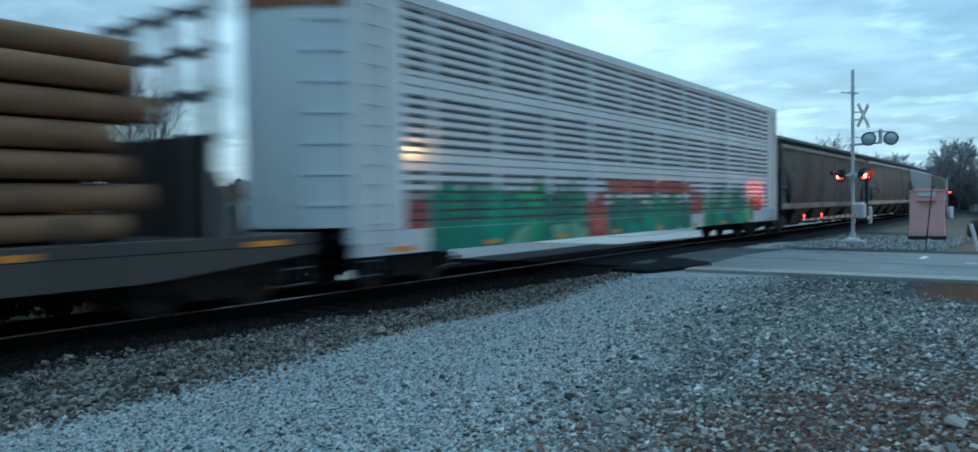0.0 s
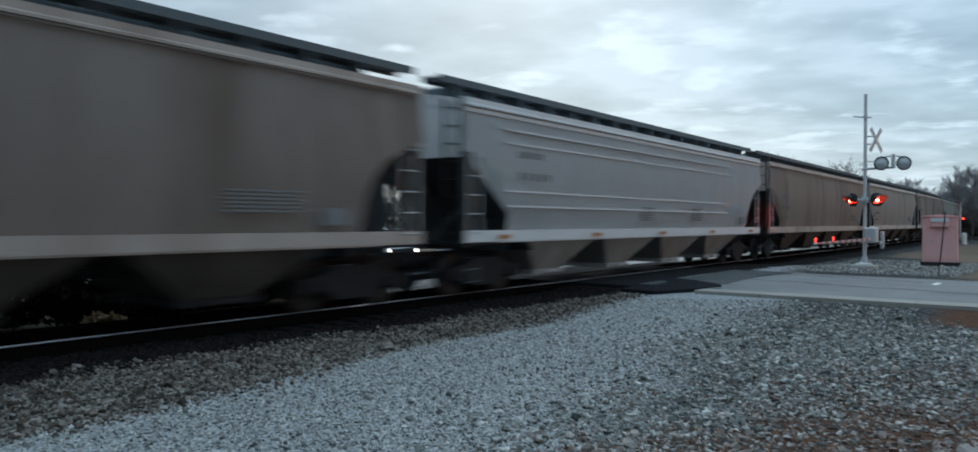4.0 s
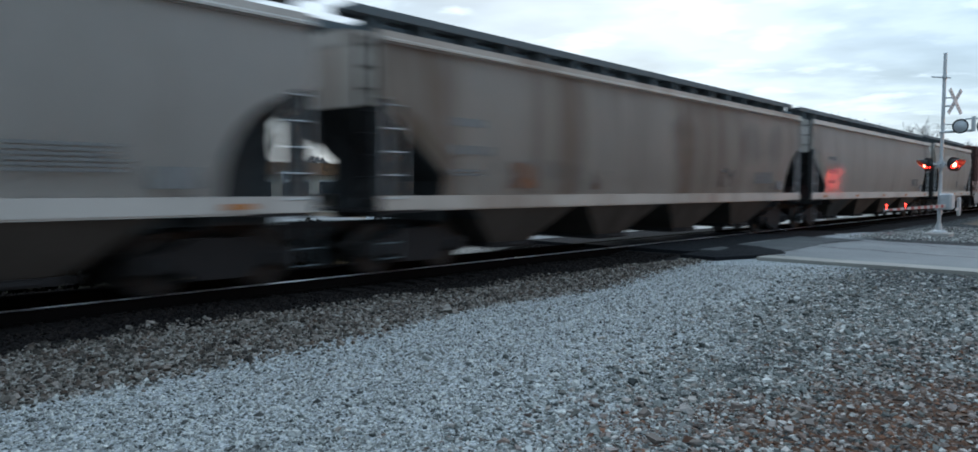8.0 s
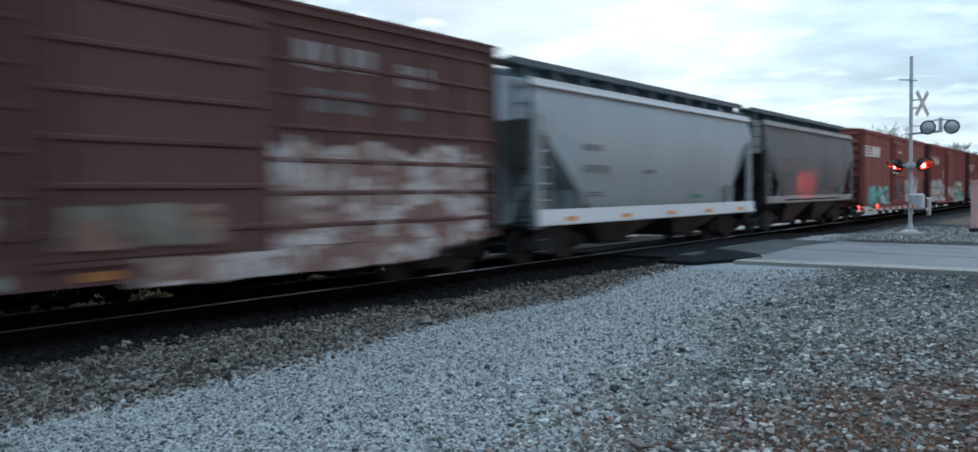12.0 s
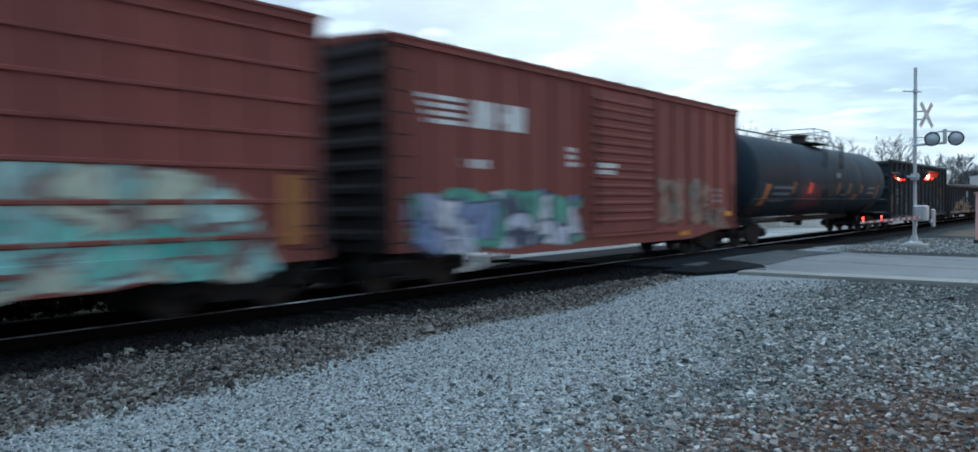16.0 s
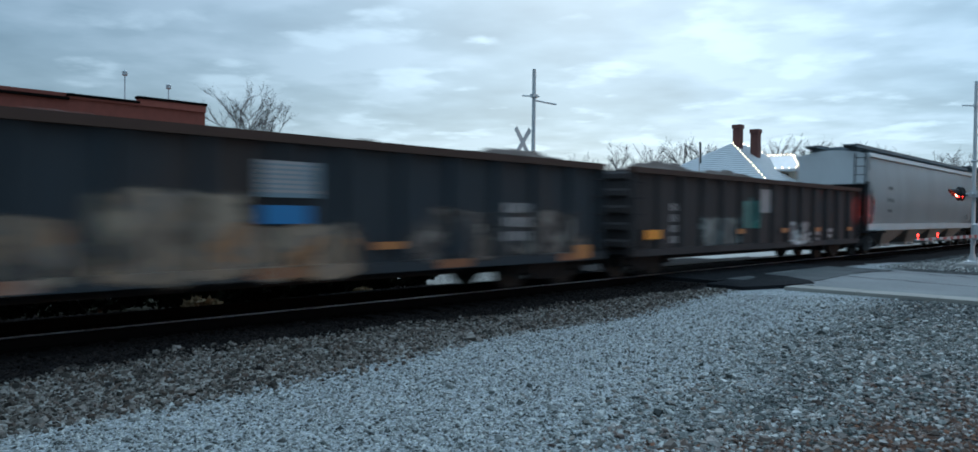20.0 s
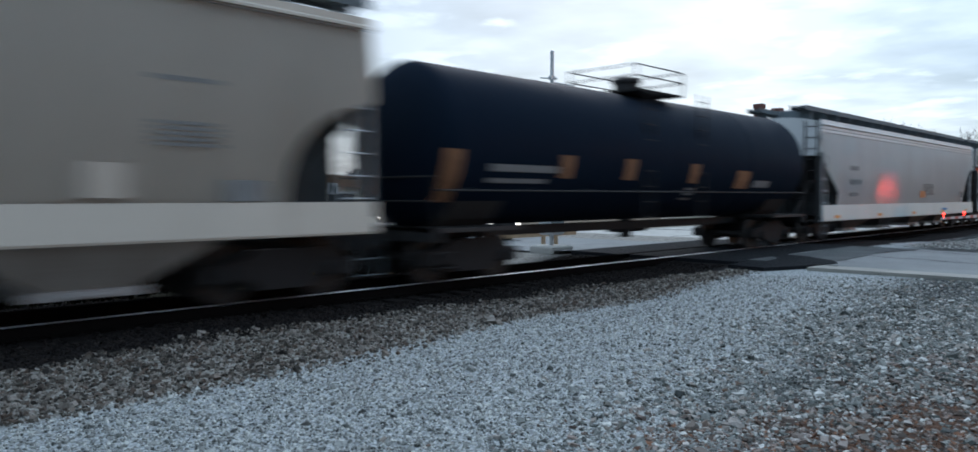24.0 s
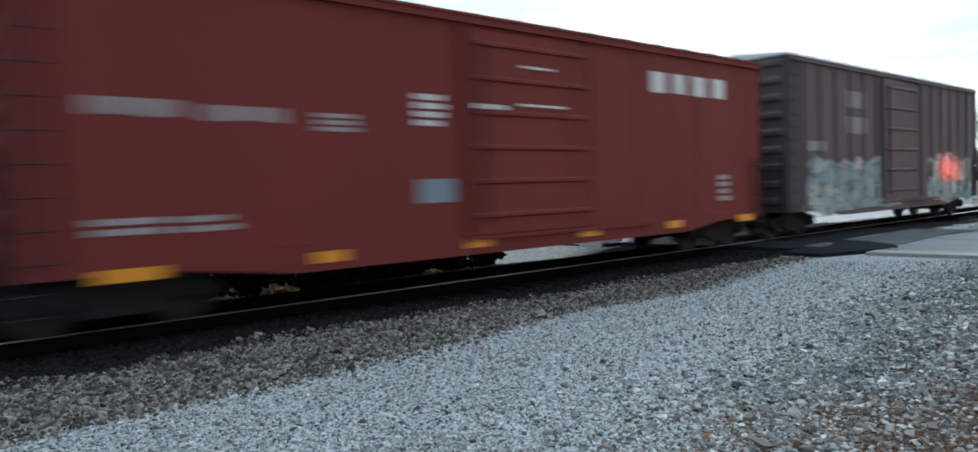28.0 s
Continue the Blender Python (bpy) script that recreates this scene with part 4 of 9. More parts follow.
def build_signal():
    lbl = "silver railway crossing signal with crossbuck, red flashers and lowered gate arm"
    s = signal_mast(pose(32.2, 6.0, -0.08), 6.68, 0, lbl, True)
    bk = B()
    tube(bk, (0, -0.05, 4.76), (0.05, -0.34, 4.76), 0.03)
    part("crossbuck_bracket", bk, M["alum"], s)
    bk = B()
    tube(bk, (0, -0.05, 5.06), (0.05, -0.34, 5.06), 0.03)
    part("crossbuck_bracket", bk, M["alum"], s)
    crossbuck(s, 0.05, -0.36, 4.91, -1, -24)
    # cantilevered upper pair, turned along the street
    bm = B()
    pipe(bm, [(-0.08, 0.1, 3.80), (0.35, -0.9, 3.86)], 0.05, 8)
    pipe(bm, [(0, 0, 4.1), (0.12, -0.3, 4.08), (0.18, -0.45, 3.9)], 0.02)
    part("upper_arm", bm, M["alum"], s)
    for dx_, dy_ in ((0.12, -0.56), (0.42, -1.28)):
        bm = B()
        lathe(bm, [(-0.06, 0.08), (0.0, 0.235), (0.03, 0.25), (0.05, 0.235), (0.06, 0.0)], "x", 24, (dx_ - 0.1, dy_, 4.0))
        tube(bm, (dx_ - 0.1, dy_, 4.0), (dx_ + 0.22, dy_, 4.0), 0.12, 0.09, 14)
        h = part("upper_flasher", bm, M["galv"], s, "round grey flasher seen from behind", True)
        bm = B()
        for q in range(24):
            a0, a1 = q * math.pi / 12, (q + 1) * math.pi / 12
            tube(bm, (dx_ - 0.12, dy_ + 0.245 * math.cos(a0), 4.0 + 0.245 * math.sin(a0)), (dx_ - 0.12, dy_ + 0.245 * math.cos(a1), 4.0 + 0.245 * math.sin(a1)), 0.024, n=5, caps=False)
        part("background_rim", bm, M["black"], h)
    bm = B()
    pipe(bm, [(0.16, -0.6, 4.25), (0.26, -0.92, 4.29), (0.40, -1.26, 4.25)], 0.03)
    tube(bm, (0.3, -0.92, 3.82), (0.3, -0.92, 4.36), 0.07, n=8)
    part("flasher_yoke", bm, M["alum"], s)
    # lower pairs, lit both ways along the street
    bm = B()
    pipe(bm, [(-0.45, 0, 2.62), (0.45, 0, 2.62)], 0.04, 8)
    pipe(bm, [(0, -0.4, 2.62), (0, 0.4, 2.62)], 0.04, 8)
    box(bm, -0.14, 0.14, -0.12, 0.12, 2.5, 2.74)
    part("flasher_arm", bm, M["alum"], s)
    for x in (-0.52, 0.52):
        for f in (-1, 1):
            lamp_head(s, x * 0.5, 0.42 * f, 2.62, f, True)
    # gate machine, counterweights, arm
    bm = B()
    bevel_box(bm, -0.34, 0.34, -0.42, -0.02, 0.95, 1.55, 0.05)
    gm = part("gate_machine", bm, M["galv"], s, "grey gate machine box")
    bm = B()
    box(bm, -0.28, 0.28, -0.435, -0.42, 1.0, 1.5)
    part("access_door", bm, M["alum"], gm)
    for y in (-0.5, 0.1):
        bm = B()
        box(bm, 0.1, 0.85, y - 0.02, y + 0.02, 0.92, 1.02)
        bevel_box(bm, 0.52, 0.86, y - 0.05, y + 0.05, 0.72, 1.40, 0.03)
        part("counterweight", bm, M["galv"], gm)
    n = 19
    for k in range(n):
        bm = B()
        x0 = -0.35 - k * 0.44
        h = 0.085 - 0.0025 * k
        box(bm, x0 - 0.44, x0, -0.27, -0.235, 1.12 - h, 1.12 + h * 0.4)
        part("gate_arm_stripe", bm, M["arm_red"] if k % 2 else M["arm_white"], s, "red striped gate arm section" if k % 2 else "white gate arm section")
    for x in (-8.45, -6.25):
        bm = B()
        tube(bm, (x, -0.25, 1.13), (x, -0.25, 1.21), 0.012, n=10)
        lathe(bm, [(1.20, 0.0), (1.205, 0.022), (1.235, 0.032), (1.265, 0.022), (1.27, 0)], "z", 12, (x, -0.25, 0))
        part("gate_lamp", bm, M["redglow"], s, "small red gate arm lamp")
    return s


build_signal()
# the roundels spread their beam sideways
for f, aim in ((-0.27, -0.85), (-0.25, -0.28), (0.25, 0.28), (0.27, 0.85)):
    sp = new("flasher_light", bpy.data.lights.new("flasher_light", "SPOT"))
    sp.data.energy, sp.data.color, sp.data.spot_size, sp.data.spot_blend, sp.data.shadow_soft_size = 620, (1.0, 0.055, 0.03), radians(22), 1.0, 0.12
    sp.matrix_world = look((32.2 + f, 6.62, 2.5), (33.5 + aim, 10.1, 2.0))


def build_far_signal():
    s = signal_mast(pose(19.3, 16.1, -0.38), 6.75, 0, "silver crossing mast with a white crossbuck beyond the track", False)
    crossbuck(s, -0.42, 0.1, 4.35, 1)
    bm = B()
    pipe(bm, [(0, 0, 5.75), (1.05, -0.1, 5.72)], 0.03, 6)
    part("upper_arm", bm, M["alum"], s)
    bm = B()
    bevel_box(bm, -0.34, 0.34, -0.3, 0.3, 0.75, 1.35, 0.05)
    part("gate_machine", bm, M["galv"], s)
    for k in range(15):
        bm = B()
        box(bm, 0.35 + k * 0.42, 0.35 + k * 0.42 + 0.42, 0.25, 0.285, 0.85, 1.0)
        part("gate_arm_stripe", bm, M["red"] if k % 2 else M["white"], s)
    bm = B()
    bevel_box(bm, -0.55, 0.55, -0.5, 0.5, -0.2, 0.4, 0.05)
    part("plinth", bm, M["concrete"], s)


build_far_signal()


def build_cabinet():
    c = thing("equipment_cabinet", "railway equipment cabinet coloured with red lamplight, small lid box", "utility cabinet", pose(38.2, 4.12, -0.1, 0, 0, 4))
    bm = B()
    bevel_box(bm, -0.5, 0.5, -0.66, 0.66, 0.06, 2.02, 0.02)
    body = part("body", bm, M["pink"], c)
    bm = B()
    prism(bm, [(-0.73, 2.02), (0.73, 2.02), (0.73, 2.06), (0, 2.12), (-0.73, 2.06)], "x", -0.58, 0.58)
    part("roof", bm, M["pink"], c)
    bm = B()
    bevel_box(bm, -0.72, -0.5, -0.34, 0.34, 1.58, 1.96, 0.02)
    lid = part("meter_box", bm, M["pink"], c)
    bm = B()
    box(bm, -0.76, -0.725, -0.33, 0.33, 1.80, 1.97)
    part("meter_box_lid", bm, M["white"], lid, "pale lid")
    bm = B()
    box(bm, -0.515, -0.5, -0.56, 0.56, 0.2, 1.5)
    d = part("door", bm, M["pink"], body)
    bm = B()
    box(bm, -0.55, -0.515, 0.42, 0.46, 0.9, 1.1)
    part("handle", bm, M["galv"], d)
    bm = B()
    box(bm, -0.55, 0.55, -0.72, 0.72, -0.2, 0.06)
    part("plinth", bm, M["black"], c)
    w = thing("marker_rod", "thin dark steel rod leaning beside the cabinet", "rod", pose(28.75, 3.16, -0.2))
    bm = B()
    tube(bm, (0, 0, 0), (0.15, -0.18, 2.2), 0.02, n=6)
    part("rod", bm, M["black"], w)


build_cabinet()

# ---- freight train ----
HW = 1.57


def make_side_frame():
    bm = B()
    out = [(-1.28, 0.36), (-1.28, 0.60), (-0.85, 0.66), (-0.5, 0.82), (0.5, 0.82), (0.85, 0.66), (1.28, 0.60), (1.28, 0.36), (1.0, 0.33), (0.75, 0.42), (0.45, 0.20), (-0.45, 0.20), (-0.75, 0.42), (-1.0, 0.33)]
    prism(bm, out, "y", -0.09, 0.09)
    for x in (-0.89, 0.89):
        lathe(bm, [(-0.2, 0.0), (-0.2, 0.10), (-0.09, 0.14), (0.09, 0.14)], "y", 12, (x, 0, 0.46))
        for k in range(3):
            a = k * 2.1
            tube(bm, (x + 0.05 * math.cos(a), -0.22, 0.46 + 0.05 * math.sin(a)), (x + 0.05 * math.cos(a), -0.2, 0.46 + 0.05 * math.sin(a)), 0.018, n=6)
    return finish(bm, "side_frame", M["truck"])


def make_spring():
    bm = B()
    for x in (-0.22, 0.0, 0.22):
        lathe(bm, [(0.22 + 0.035 * k, 0.085 if k % 2 else 0.065) for k in range(11)], "z", 10, (x, 0, 0))
    return finish(bm, "spring_nest", M["truck"])


def make_wheelset():
    bm = B()
    tube(bm, (0, -0.95, 0), (0, 0.95, 0), 0.085, n=12)
    for s in (-1, 1):
        y = 0.72 * s
        lathe(bm, [(y - 0.07 * s, 0.12), (y - 0.075 * s, 0.40), (y - 0.075 * s, 0.485), (y - 0.04 * s, 0.485), (y - 0.03 * s, 0.462), (y + 0.06 * s, 0.455), (y + 0.065 * s, 0.40), (y + 0.02 * s, 0.37), (y - 0.01 * s, 0.17), (y + 0.09 * s, 0.14), (y + 0.09 * s, 0.0)], "y", 28)
        for k in range(3):
            a = k * 2.094
            tube(bm, (0.05 * math.cos(a), 1.0 * s, 0.05 * math.sin(a)), (0.05 * math.cos(a), 1.13 * s, 0.05 * math.sin(a)), 0.016, n=6)
    return finish(bm, "wheelset", M["wheel"], True)


def make_bolster():
    bm = B()
    prism(bm, [(-1.05, 0.42), (-0.5, 0.36), (0.5, 0.36), (1.05, 0.42), (1.05, 0.62), (0.4, 0.72), (-0.4, 0.72), (-1.05, 0.62)], "x", -0.18, 0.18)
    tube(bm, (0, 0, 0.7), (0, 0, 0.8), 0.19, n=16)
    for x in (-0.5, 0.5):
        box(bm, x - 0.05, x + 0.05, -0.85, 0.85, 0.30, 0.42)
    return finish(bm, "truck", M["truck"])


def make_coupler():
    bm = B()
    box(bm, -0.45, 0.25, -0.09, 0.09, 0.72, 0.92)
    prism(bm, [(0.2, -0.16), (0.42, -0.19), (0.55, -0.05), (0.5, 0.04), (0.38, 0.0), (0.4, 0.16), (0.2, 0.14)], "z", 0.66, 0.97)
    return finish(bm, "coupler", M["truck"])


WHEELS = []


def running_gear(car, L, bogie=2.05, sill=0.95):
    """Trucks, couplers, hoses and the centre sill under a car."""
    bm = B()
    box(bm, -L / 2 + 0.55, L / 2 - 0.55, -0.17, 0.17, 0.78, sill)
    part("centre_sill", bm, M["truck"], car)
    for s in (-1, 1):
        x = s * (L / 2 - bogie)
        t = part("truck", shared("bolster", make_bolster), None, car)
        t.matrix_basis = pose(x, 0, 0)
        for y, r in ((-0.98, 0), (0.98, 180)):
            part("side_frame", shared("frame", make_side_frame), None, t).matrix_basis = pose(0, y, 0, 0, 0, r)
            part("spring_nest", shared("spring", make_spring), None, t).matrix_basis = pose(0, y, 0)
        for dx in (-0.89, 0.89):
            w = part("wheelset", shared("wheelset", make_wheelset), None, t)
            w.matrix_basis = pose(dx, 0, 0.455)
            WHEELS.append((w, car, dx, x + dx))
        c = part("coupler", shared("coupler", make_coupler), None, car)
        c.matrix_basis = pose(s * (L / 2 - 0.5), 0, 0, 0, 0, 0 if s > 0 else 180)
        bm = B()
        e = L / 2 - 0.35
        pipe(bm, [(s * (e - 0.3), 0.3, 0.78), (s * e, 0.3, 0.62), (s * (e + 0.18), 0.24, 0.45), (s * (e + 0.36), 0.14, 0.5)], 0.025)
        part("air_hose", bm, M["rubber"], car)
    bm = B()
    lathe(bm, [(-0.35, 0), (-0.35, 0.14), (0.35, 0.14), (0.35, 0)], "x", 12, (1.4, 0.55, 0.78))
    box(bm, 0.2, 0.7, 0.35, 0.75, 0.65, 0.95)
    part("brake_cylinder", bm, M["truck"], car)


def ladder(car, x, y, z0, z1, w=0.42, along="x", mat="galv", n=None):
    bm = B()
    n = n or max(2, int((z1 - z0) / 0.36))
    for k in range(n):
        z = z0 + (z1 - z0) * (k + 0.5) / n
        if along == "x":
            pipe(bm, [(x - w / 2, y + 0.07, z), (x - w / 2, y, z), (x + w / 2, y, z), (x + w / 2, y + 0.07, z)], 0.013, 5)
        else:
            pipe(bm, [(x, y - w / 2, z), (x, y + w / 2, z)], 0.013, 5)
    for d in (-w / 2, w / 2):
        if along == "x":
            box(bm, x + d - 0.014, x + d + 0.014, y + 0.02, y + 0.05, z0, z1)
        else:
            box(bm, x - 0.02, x + 0.02, y + d - 0.025, y + d + 0.025, z0, z1)
    return part("ladder", bm, M[mat], car)


def steps(car, L, y=-HW, mat="walk"):
    """Corner stirrup steps under the body ends."""
    for s in (-1, 1):
        x = s * (L / 2 - 0.85)
        for z in (0.35, 0.62):
            bm = B()
            pipe(bm, [(x - 0.22, y, 0.95), (x - 0.22, y, z), (x + 0.22, y, z), (x + 0.22, y, 0.95)], 0.014, 5)
            part("stirrup_step", bm, M[mat], car)


def bars(car, x, z, w, h, rows, mat, y=-HW - 0.006, seed=1, n=7, name="lettering_bar"):
    """Lettering too small or blurred to read: rows of plain bars."""
    rng = random.Random(seed)
    bm = B()
    for r in range(rows):
        z1 = z - r * h * 1.45
        u = x
        k = 0
        while u < x + w * (0.8 + 0.2 * rng.random()) and k < n:
            d = w / n * (rng.uniform(0.6, 0.95) if h < 0.18 else rng.uniform(0.48, 0.64))
            box(bm, u, u + d, y, y + 0.004, z1 - h * rng.uniform(0.88, 1.0), z1)
            u += d + w / n * (0.16 if h < 0.18 else 0.36)
            k += 1
    return part(name, bm, M[mat], car)


def plate(car, name, x, z, w, h, mat, y=-HW - 0.008, label="", t=0.004):
    return part(name, boxed(x, x + w, y, y + t, z, z + h), M[mat], car, label)


def reflectors(car, L, z, step, y, h=0.10, w=0.46):
    n = int((L - 2) / step)
    for k in range(n + 1):
        x = -L / 2 + 0.9 + (L - 2.2) * k / max(n, 1)
        plate(car, "reflective_strip", x, z, w * (1.5 if k in (0, n) else 1), h, "yellow", y, "amber reflective strip")


PAINT = {}


def paint(key, base, dirt, stain=None, stain_at=0.62, rough=0.5, streak=5.0, scale=0.8, amount=0.8, spec=0.5, coat=0.0):
    if key not in PAINT:
        PAINT[key] = surface("car paint " + key, base, dirt, rough, scale=scale, fine=9, streak=streak, amount=amount, stain=stain, stain_at=stain_at, bump=0.06, spec=spec, coat=coat)
    return PAINT[key]


def side_sheet(Lb, zb, zc, zt, inset, bulge, side, ns=16, nz=14):
    """A hopper's curved side with the lower corners cut back in an arc."""
    bm, rows = B(), []
    for j in range(nz + 1):
        z = zb + (zt - zb) * j / nz
        cut = inset * max(0.0, 1 - ((z - zb) / (zc - zb)) ** 2.6) ** 0.62 if z < zc else 0
        u = (z - zb) / (zt - zb)
        y = HW - bulge * (2 * u - 1) ** 2
        xs = Lb / 2 - cut
        rows.append([bm.verts.new((-xs + 2 * xs * i / ns, side * y, z)) for i in range(ns + 1)])
    for a, b in zip(rows, rows[1:]):
        for i in range(ns):
            bm.faces.new((a[i], a[i + 1], b[i + 1], b[i]))
    bm2 = bm
    bmesh.ops.solidify(bm2, geom=bm2.faces[:], thickness=0.02)
    return bm2


def hopper(s0, s1, label, colour, sill_mat=None, bays=4, zt=4.2, sill=(1.2, 1.45), zc=3.15, inset=1.6, bulge=0.13, walk_z=4.74, dark_end="hopper_end_shade", marks="soft_ink", seed=1, bay_mat="shaded_grime", texts=None, chord=1, strip=None):
    """A covered hopper wagon."""
    L = s1 - s0
    Lb = L - 1.4
    car = thing("covered_hopper_car", label, "hopper car", group="cars of the freight train")
    sm = sill_mat or colour
    for side in (-1, 1):
        part("side_sheet", side_sheet(Lb, sill[1] - 0.02, zc, zt, inset, bulge, side), colour, car, smooth=True)
        bm = B()
        y = side * (HW - bulge + 0.03)
        o = side * 0.09
        prism(bm, [(y - 0.05, zt - 0.05), (y + o, zt - 0.05), (y + o, zt - 0.01), (y + side * 0.05, zt + 0.02), (y + side * 0.05, zt + 0.13), (y - side * 0.05, zt + 0.13)] if side > 0 else [(y + 0.05, zt - 0.05), (y + o, zt - 0.05), (y + o, zt - 0.01), (y - 0.05, zt + 0.02), (y - 0.05, zt + 0.13), (y + 0.05, zt + 0.13)], "x", -Lb / 2, Lb / 2)
        part("top_chord", bm, colour, car)
        bm = B()
        deep = sill[1] - sill[0] > 0.3
        y = side * (HW + 0.01 if deep else HW - bulge + 0.07)
        ya, yc = sorted((y - side * 0.06, y + side * 0.02))
        prism(bm, [(ya, sill[0]), (yc, sill[0]), (yc, sill[1]), (ya, sill[1])] if side > 0 else [(yc, sill[0]), (ya, sill[0]), (ya + (0.035 if deep else 0.0), sill[1]), (yc, sill[1])], "x", -Lb / 2, Lb / 2)
        box(bm, -Lb / 2, Lb / 2, min(y, y - side * 0.16), max(y, y - side * 0.16), sill[0] - 0.03, sill[0])
        part("side_sill", bm, sm, car)
        ys = sorted((side * (HW - bulge - 0.02), side * (HW - bulge + 0.05)))
        for k in range(chord):
            z = zt - 0.055 - 0.115 * k
            # grey line drawn for the shade that the chord overhang casts
            part("chord_seam", boxed(-Lb / 2, Lb / 2, *ys, z - 0.024, z), PAINT["dark_grey"], car, "grey shade line painted below the top chord")
            if k < chord - 1:
                part("chord_rib", boxed(-Lb / 2, Lb / 2, *sorted((side * (HW - bulge - 0.02), side * (HW - bulge + 0.065))), z - 0.112, z - 0.03), colour, car)
    if strip:
        for k in range(5):
            x = -Lb / 2 + 1.1 + (Lb - 2.7) * k / 4
            plate(car, "reflective_strip", x, sill[0] + 0.06, 0.45, min(0.11, (sill[1] - sill[0]) * 0.36), strip, -HW - 0.036, "amber reflective strip")
    # roof
    bm = B()
    yb = HW - bulge + 0.02
    arc = [(-yb + 2 * yb * k / 10, zt + 0.06 + 0.22 * (1 - (2 * k / 10 - 1) ** 2)) for k in range(11)]
    prism(bm, arc + [(yb, zt - 0.02), (-yb, zt - 0.02)], "x", -Lb / 2, Lb / 2)
    part("roof", bm, colour, car)
    n = max(3, round(Lb / 3.1))
    for k in range(n):
        x0 = -Lb / 2 + 0.7 + (Lb - 1.4) * k / n
        bm = B()
        bevel_box(bm, x0 + 0.06, x0 + (Lb - 1.4) / n - 0.06, -0.38, 0.38, zt + 0.24, walk_z + 0.05, 0.04)
        part("hatch_cover", bm, M["walk"], car)
    for y in (-0.78, 0.78):
        bm = B()
        u, w = walk_z, 0.26
        prism(bm, [(y - w, u - 0.07), (y - w + 0.03, u - 0.07), (y - w + 0.03, u), (y + w - 0.03, u), (y + w - 0.03, u - 0.07), (y + w, u - 0.07), (y + w, u + 0.08), (y + w - 0.03, u + 0.08), (y + w - 0.03, u + 0.05), (y - w + 0.03, u + 0.05), (y - w + 0.03, u + 0.08), (y - w, u + 0.08)], "x", -Lb / 2 - 0.3, Lb / 2 + 0.3)
        part("roof_walk", bm, M["walk"], car, "dark grating roof walk")
        k = -Lb / 2 + 0.3
        while k < Lb / 2:
            br = part("walk_bracket", shared(("bracket", zt, walk_z), lambda: finish(boxed(0, 0.07, -0.24, 0.24, zt + 0.12, walk_z), "walk_bracket", M["walk"])), None, car)
            br.matrix_basis = pose(k, y, 0)
            k += 1.25
    # ends
    for s in (-1, 1):
        e = s * Lb / 2
        bm = B()
        box(bm, min(e, e - s * 0.05), max(e, e - s * 0.05), -HW + bulge, HW - bulge, zc - 0.1, zt)
        part("end_sheet", bm, colour, car)
        # slope sheet and posts take a dark tone for shade in the open end
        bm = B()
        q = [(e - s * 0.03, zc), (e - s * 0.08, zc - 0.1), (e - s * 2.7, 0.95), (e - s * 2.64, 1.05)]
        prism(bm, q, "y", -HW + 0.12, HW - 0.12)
        part("slope_sheet", bm, M[dark_end], car, "sloping end sheet")
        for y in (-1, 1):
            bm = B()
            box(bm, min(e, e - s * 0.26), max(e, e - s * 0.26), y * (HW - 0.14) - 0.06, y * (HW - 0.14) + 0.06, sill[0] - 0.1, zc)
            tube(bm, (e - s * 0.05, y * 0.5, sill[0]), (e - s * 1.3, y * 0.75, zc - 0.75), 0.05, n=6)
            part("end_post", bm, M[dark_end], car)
        ladder(car, e - s * 0.32, -HW + 0.03, sill[0], zc + 0.1, 0.44, "x", "galv")
        ladder(car, e + s * 0.02, -1.15, sill[0], zt + 0.1, 0.42, "y", "truck")
        # added plate that fills the opening darkly, where sky would show through
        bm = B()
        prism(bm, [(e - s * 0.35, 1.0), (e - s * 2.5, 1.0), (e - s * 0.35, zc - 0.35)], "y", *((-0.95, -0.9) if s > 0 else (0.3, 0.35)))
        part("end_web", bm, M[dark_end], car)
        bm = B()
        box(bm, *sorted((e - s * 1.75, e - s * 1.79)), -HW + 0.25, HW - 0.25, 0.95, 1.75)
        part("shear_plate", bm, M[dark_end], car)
        bm = B()
        box(bm, min(e, e - s * 1.2), max(e, e - s * 1.2), -HW + 0.05, HW - 0.05, sill[0] - 0.06, sill[0] - 0.01)
        part("end_platform", bm, M["truck"], car)
    bm = B()
    tube(bm, (Lb / 2 + 0.05, 0.55, 1.9), (Lb / 2 + 0.12, 0.55, 1.9), 0.28, n=16)
    part("brake_wheel", bm, M["truck"], car)
    # bays
    w = (Lb - 4.4) / bays
    for k in range(bays):
        c = -Lb / 2 + 2.2 + w * (k + 0.5)
        bm = B()
        top, bot = w * 0.49, w * 0.16
        z0, z1, yb = 0.42, sill[0] + 0.12, HW - 0.05
        t = [bm.verts.new((c + a * top, b * yb, z1)) for a, b in ((-1, -1), (1, -1), (1, 1), (-1, 1))]
        u = [bm.verts.new((c + a * bot, b * yb * 0.62, z0)) for a, b in ((-1, -1), (1, -1), (1, 1), (-1, 1))]
        for i in range(4):
            bm.faces.new((t[i], t[(i + 1) % 4], u[(i + 1) % 4], u[i]))
        bm.faces.new(t); bm.faces.new(list(reversed(u)))
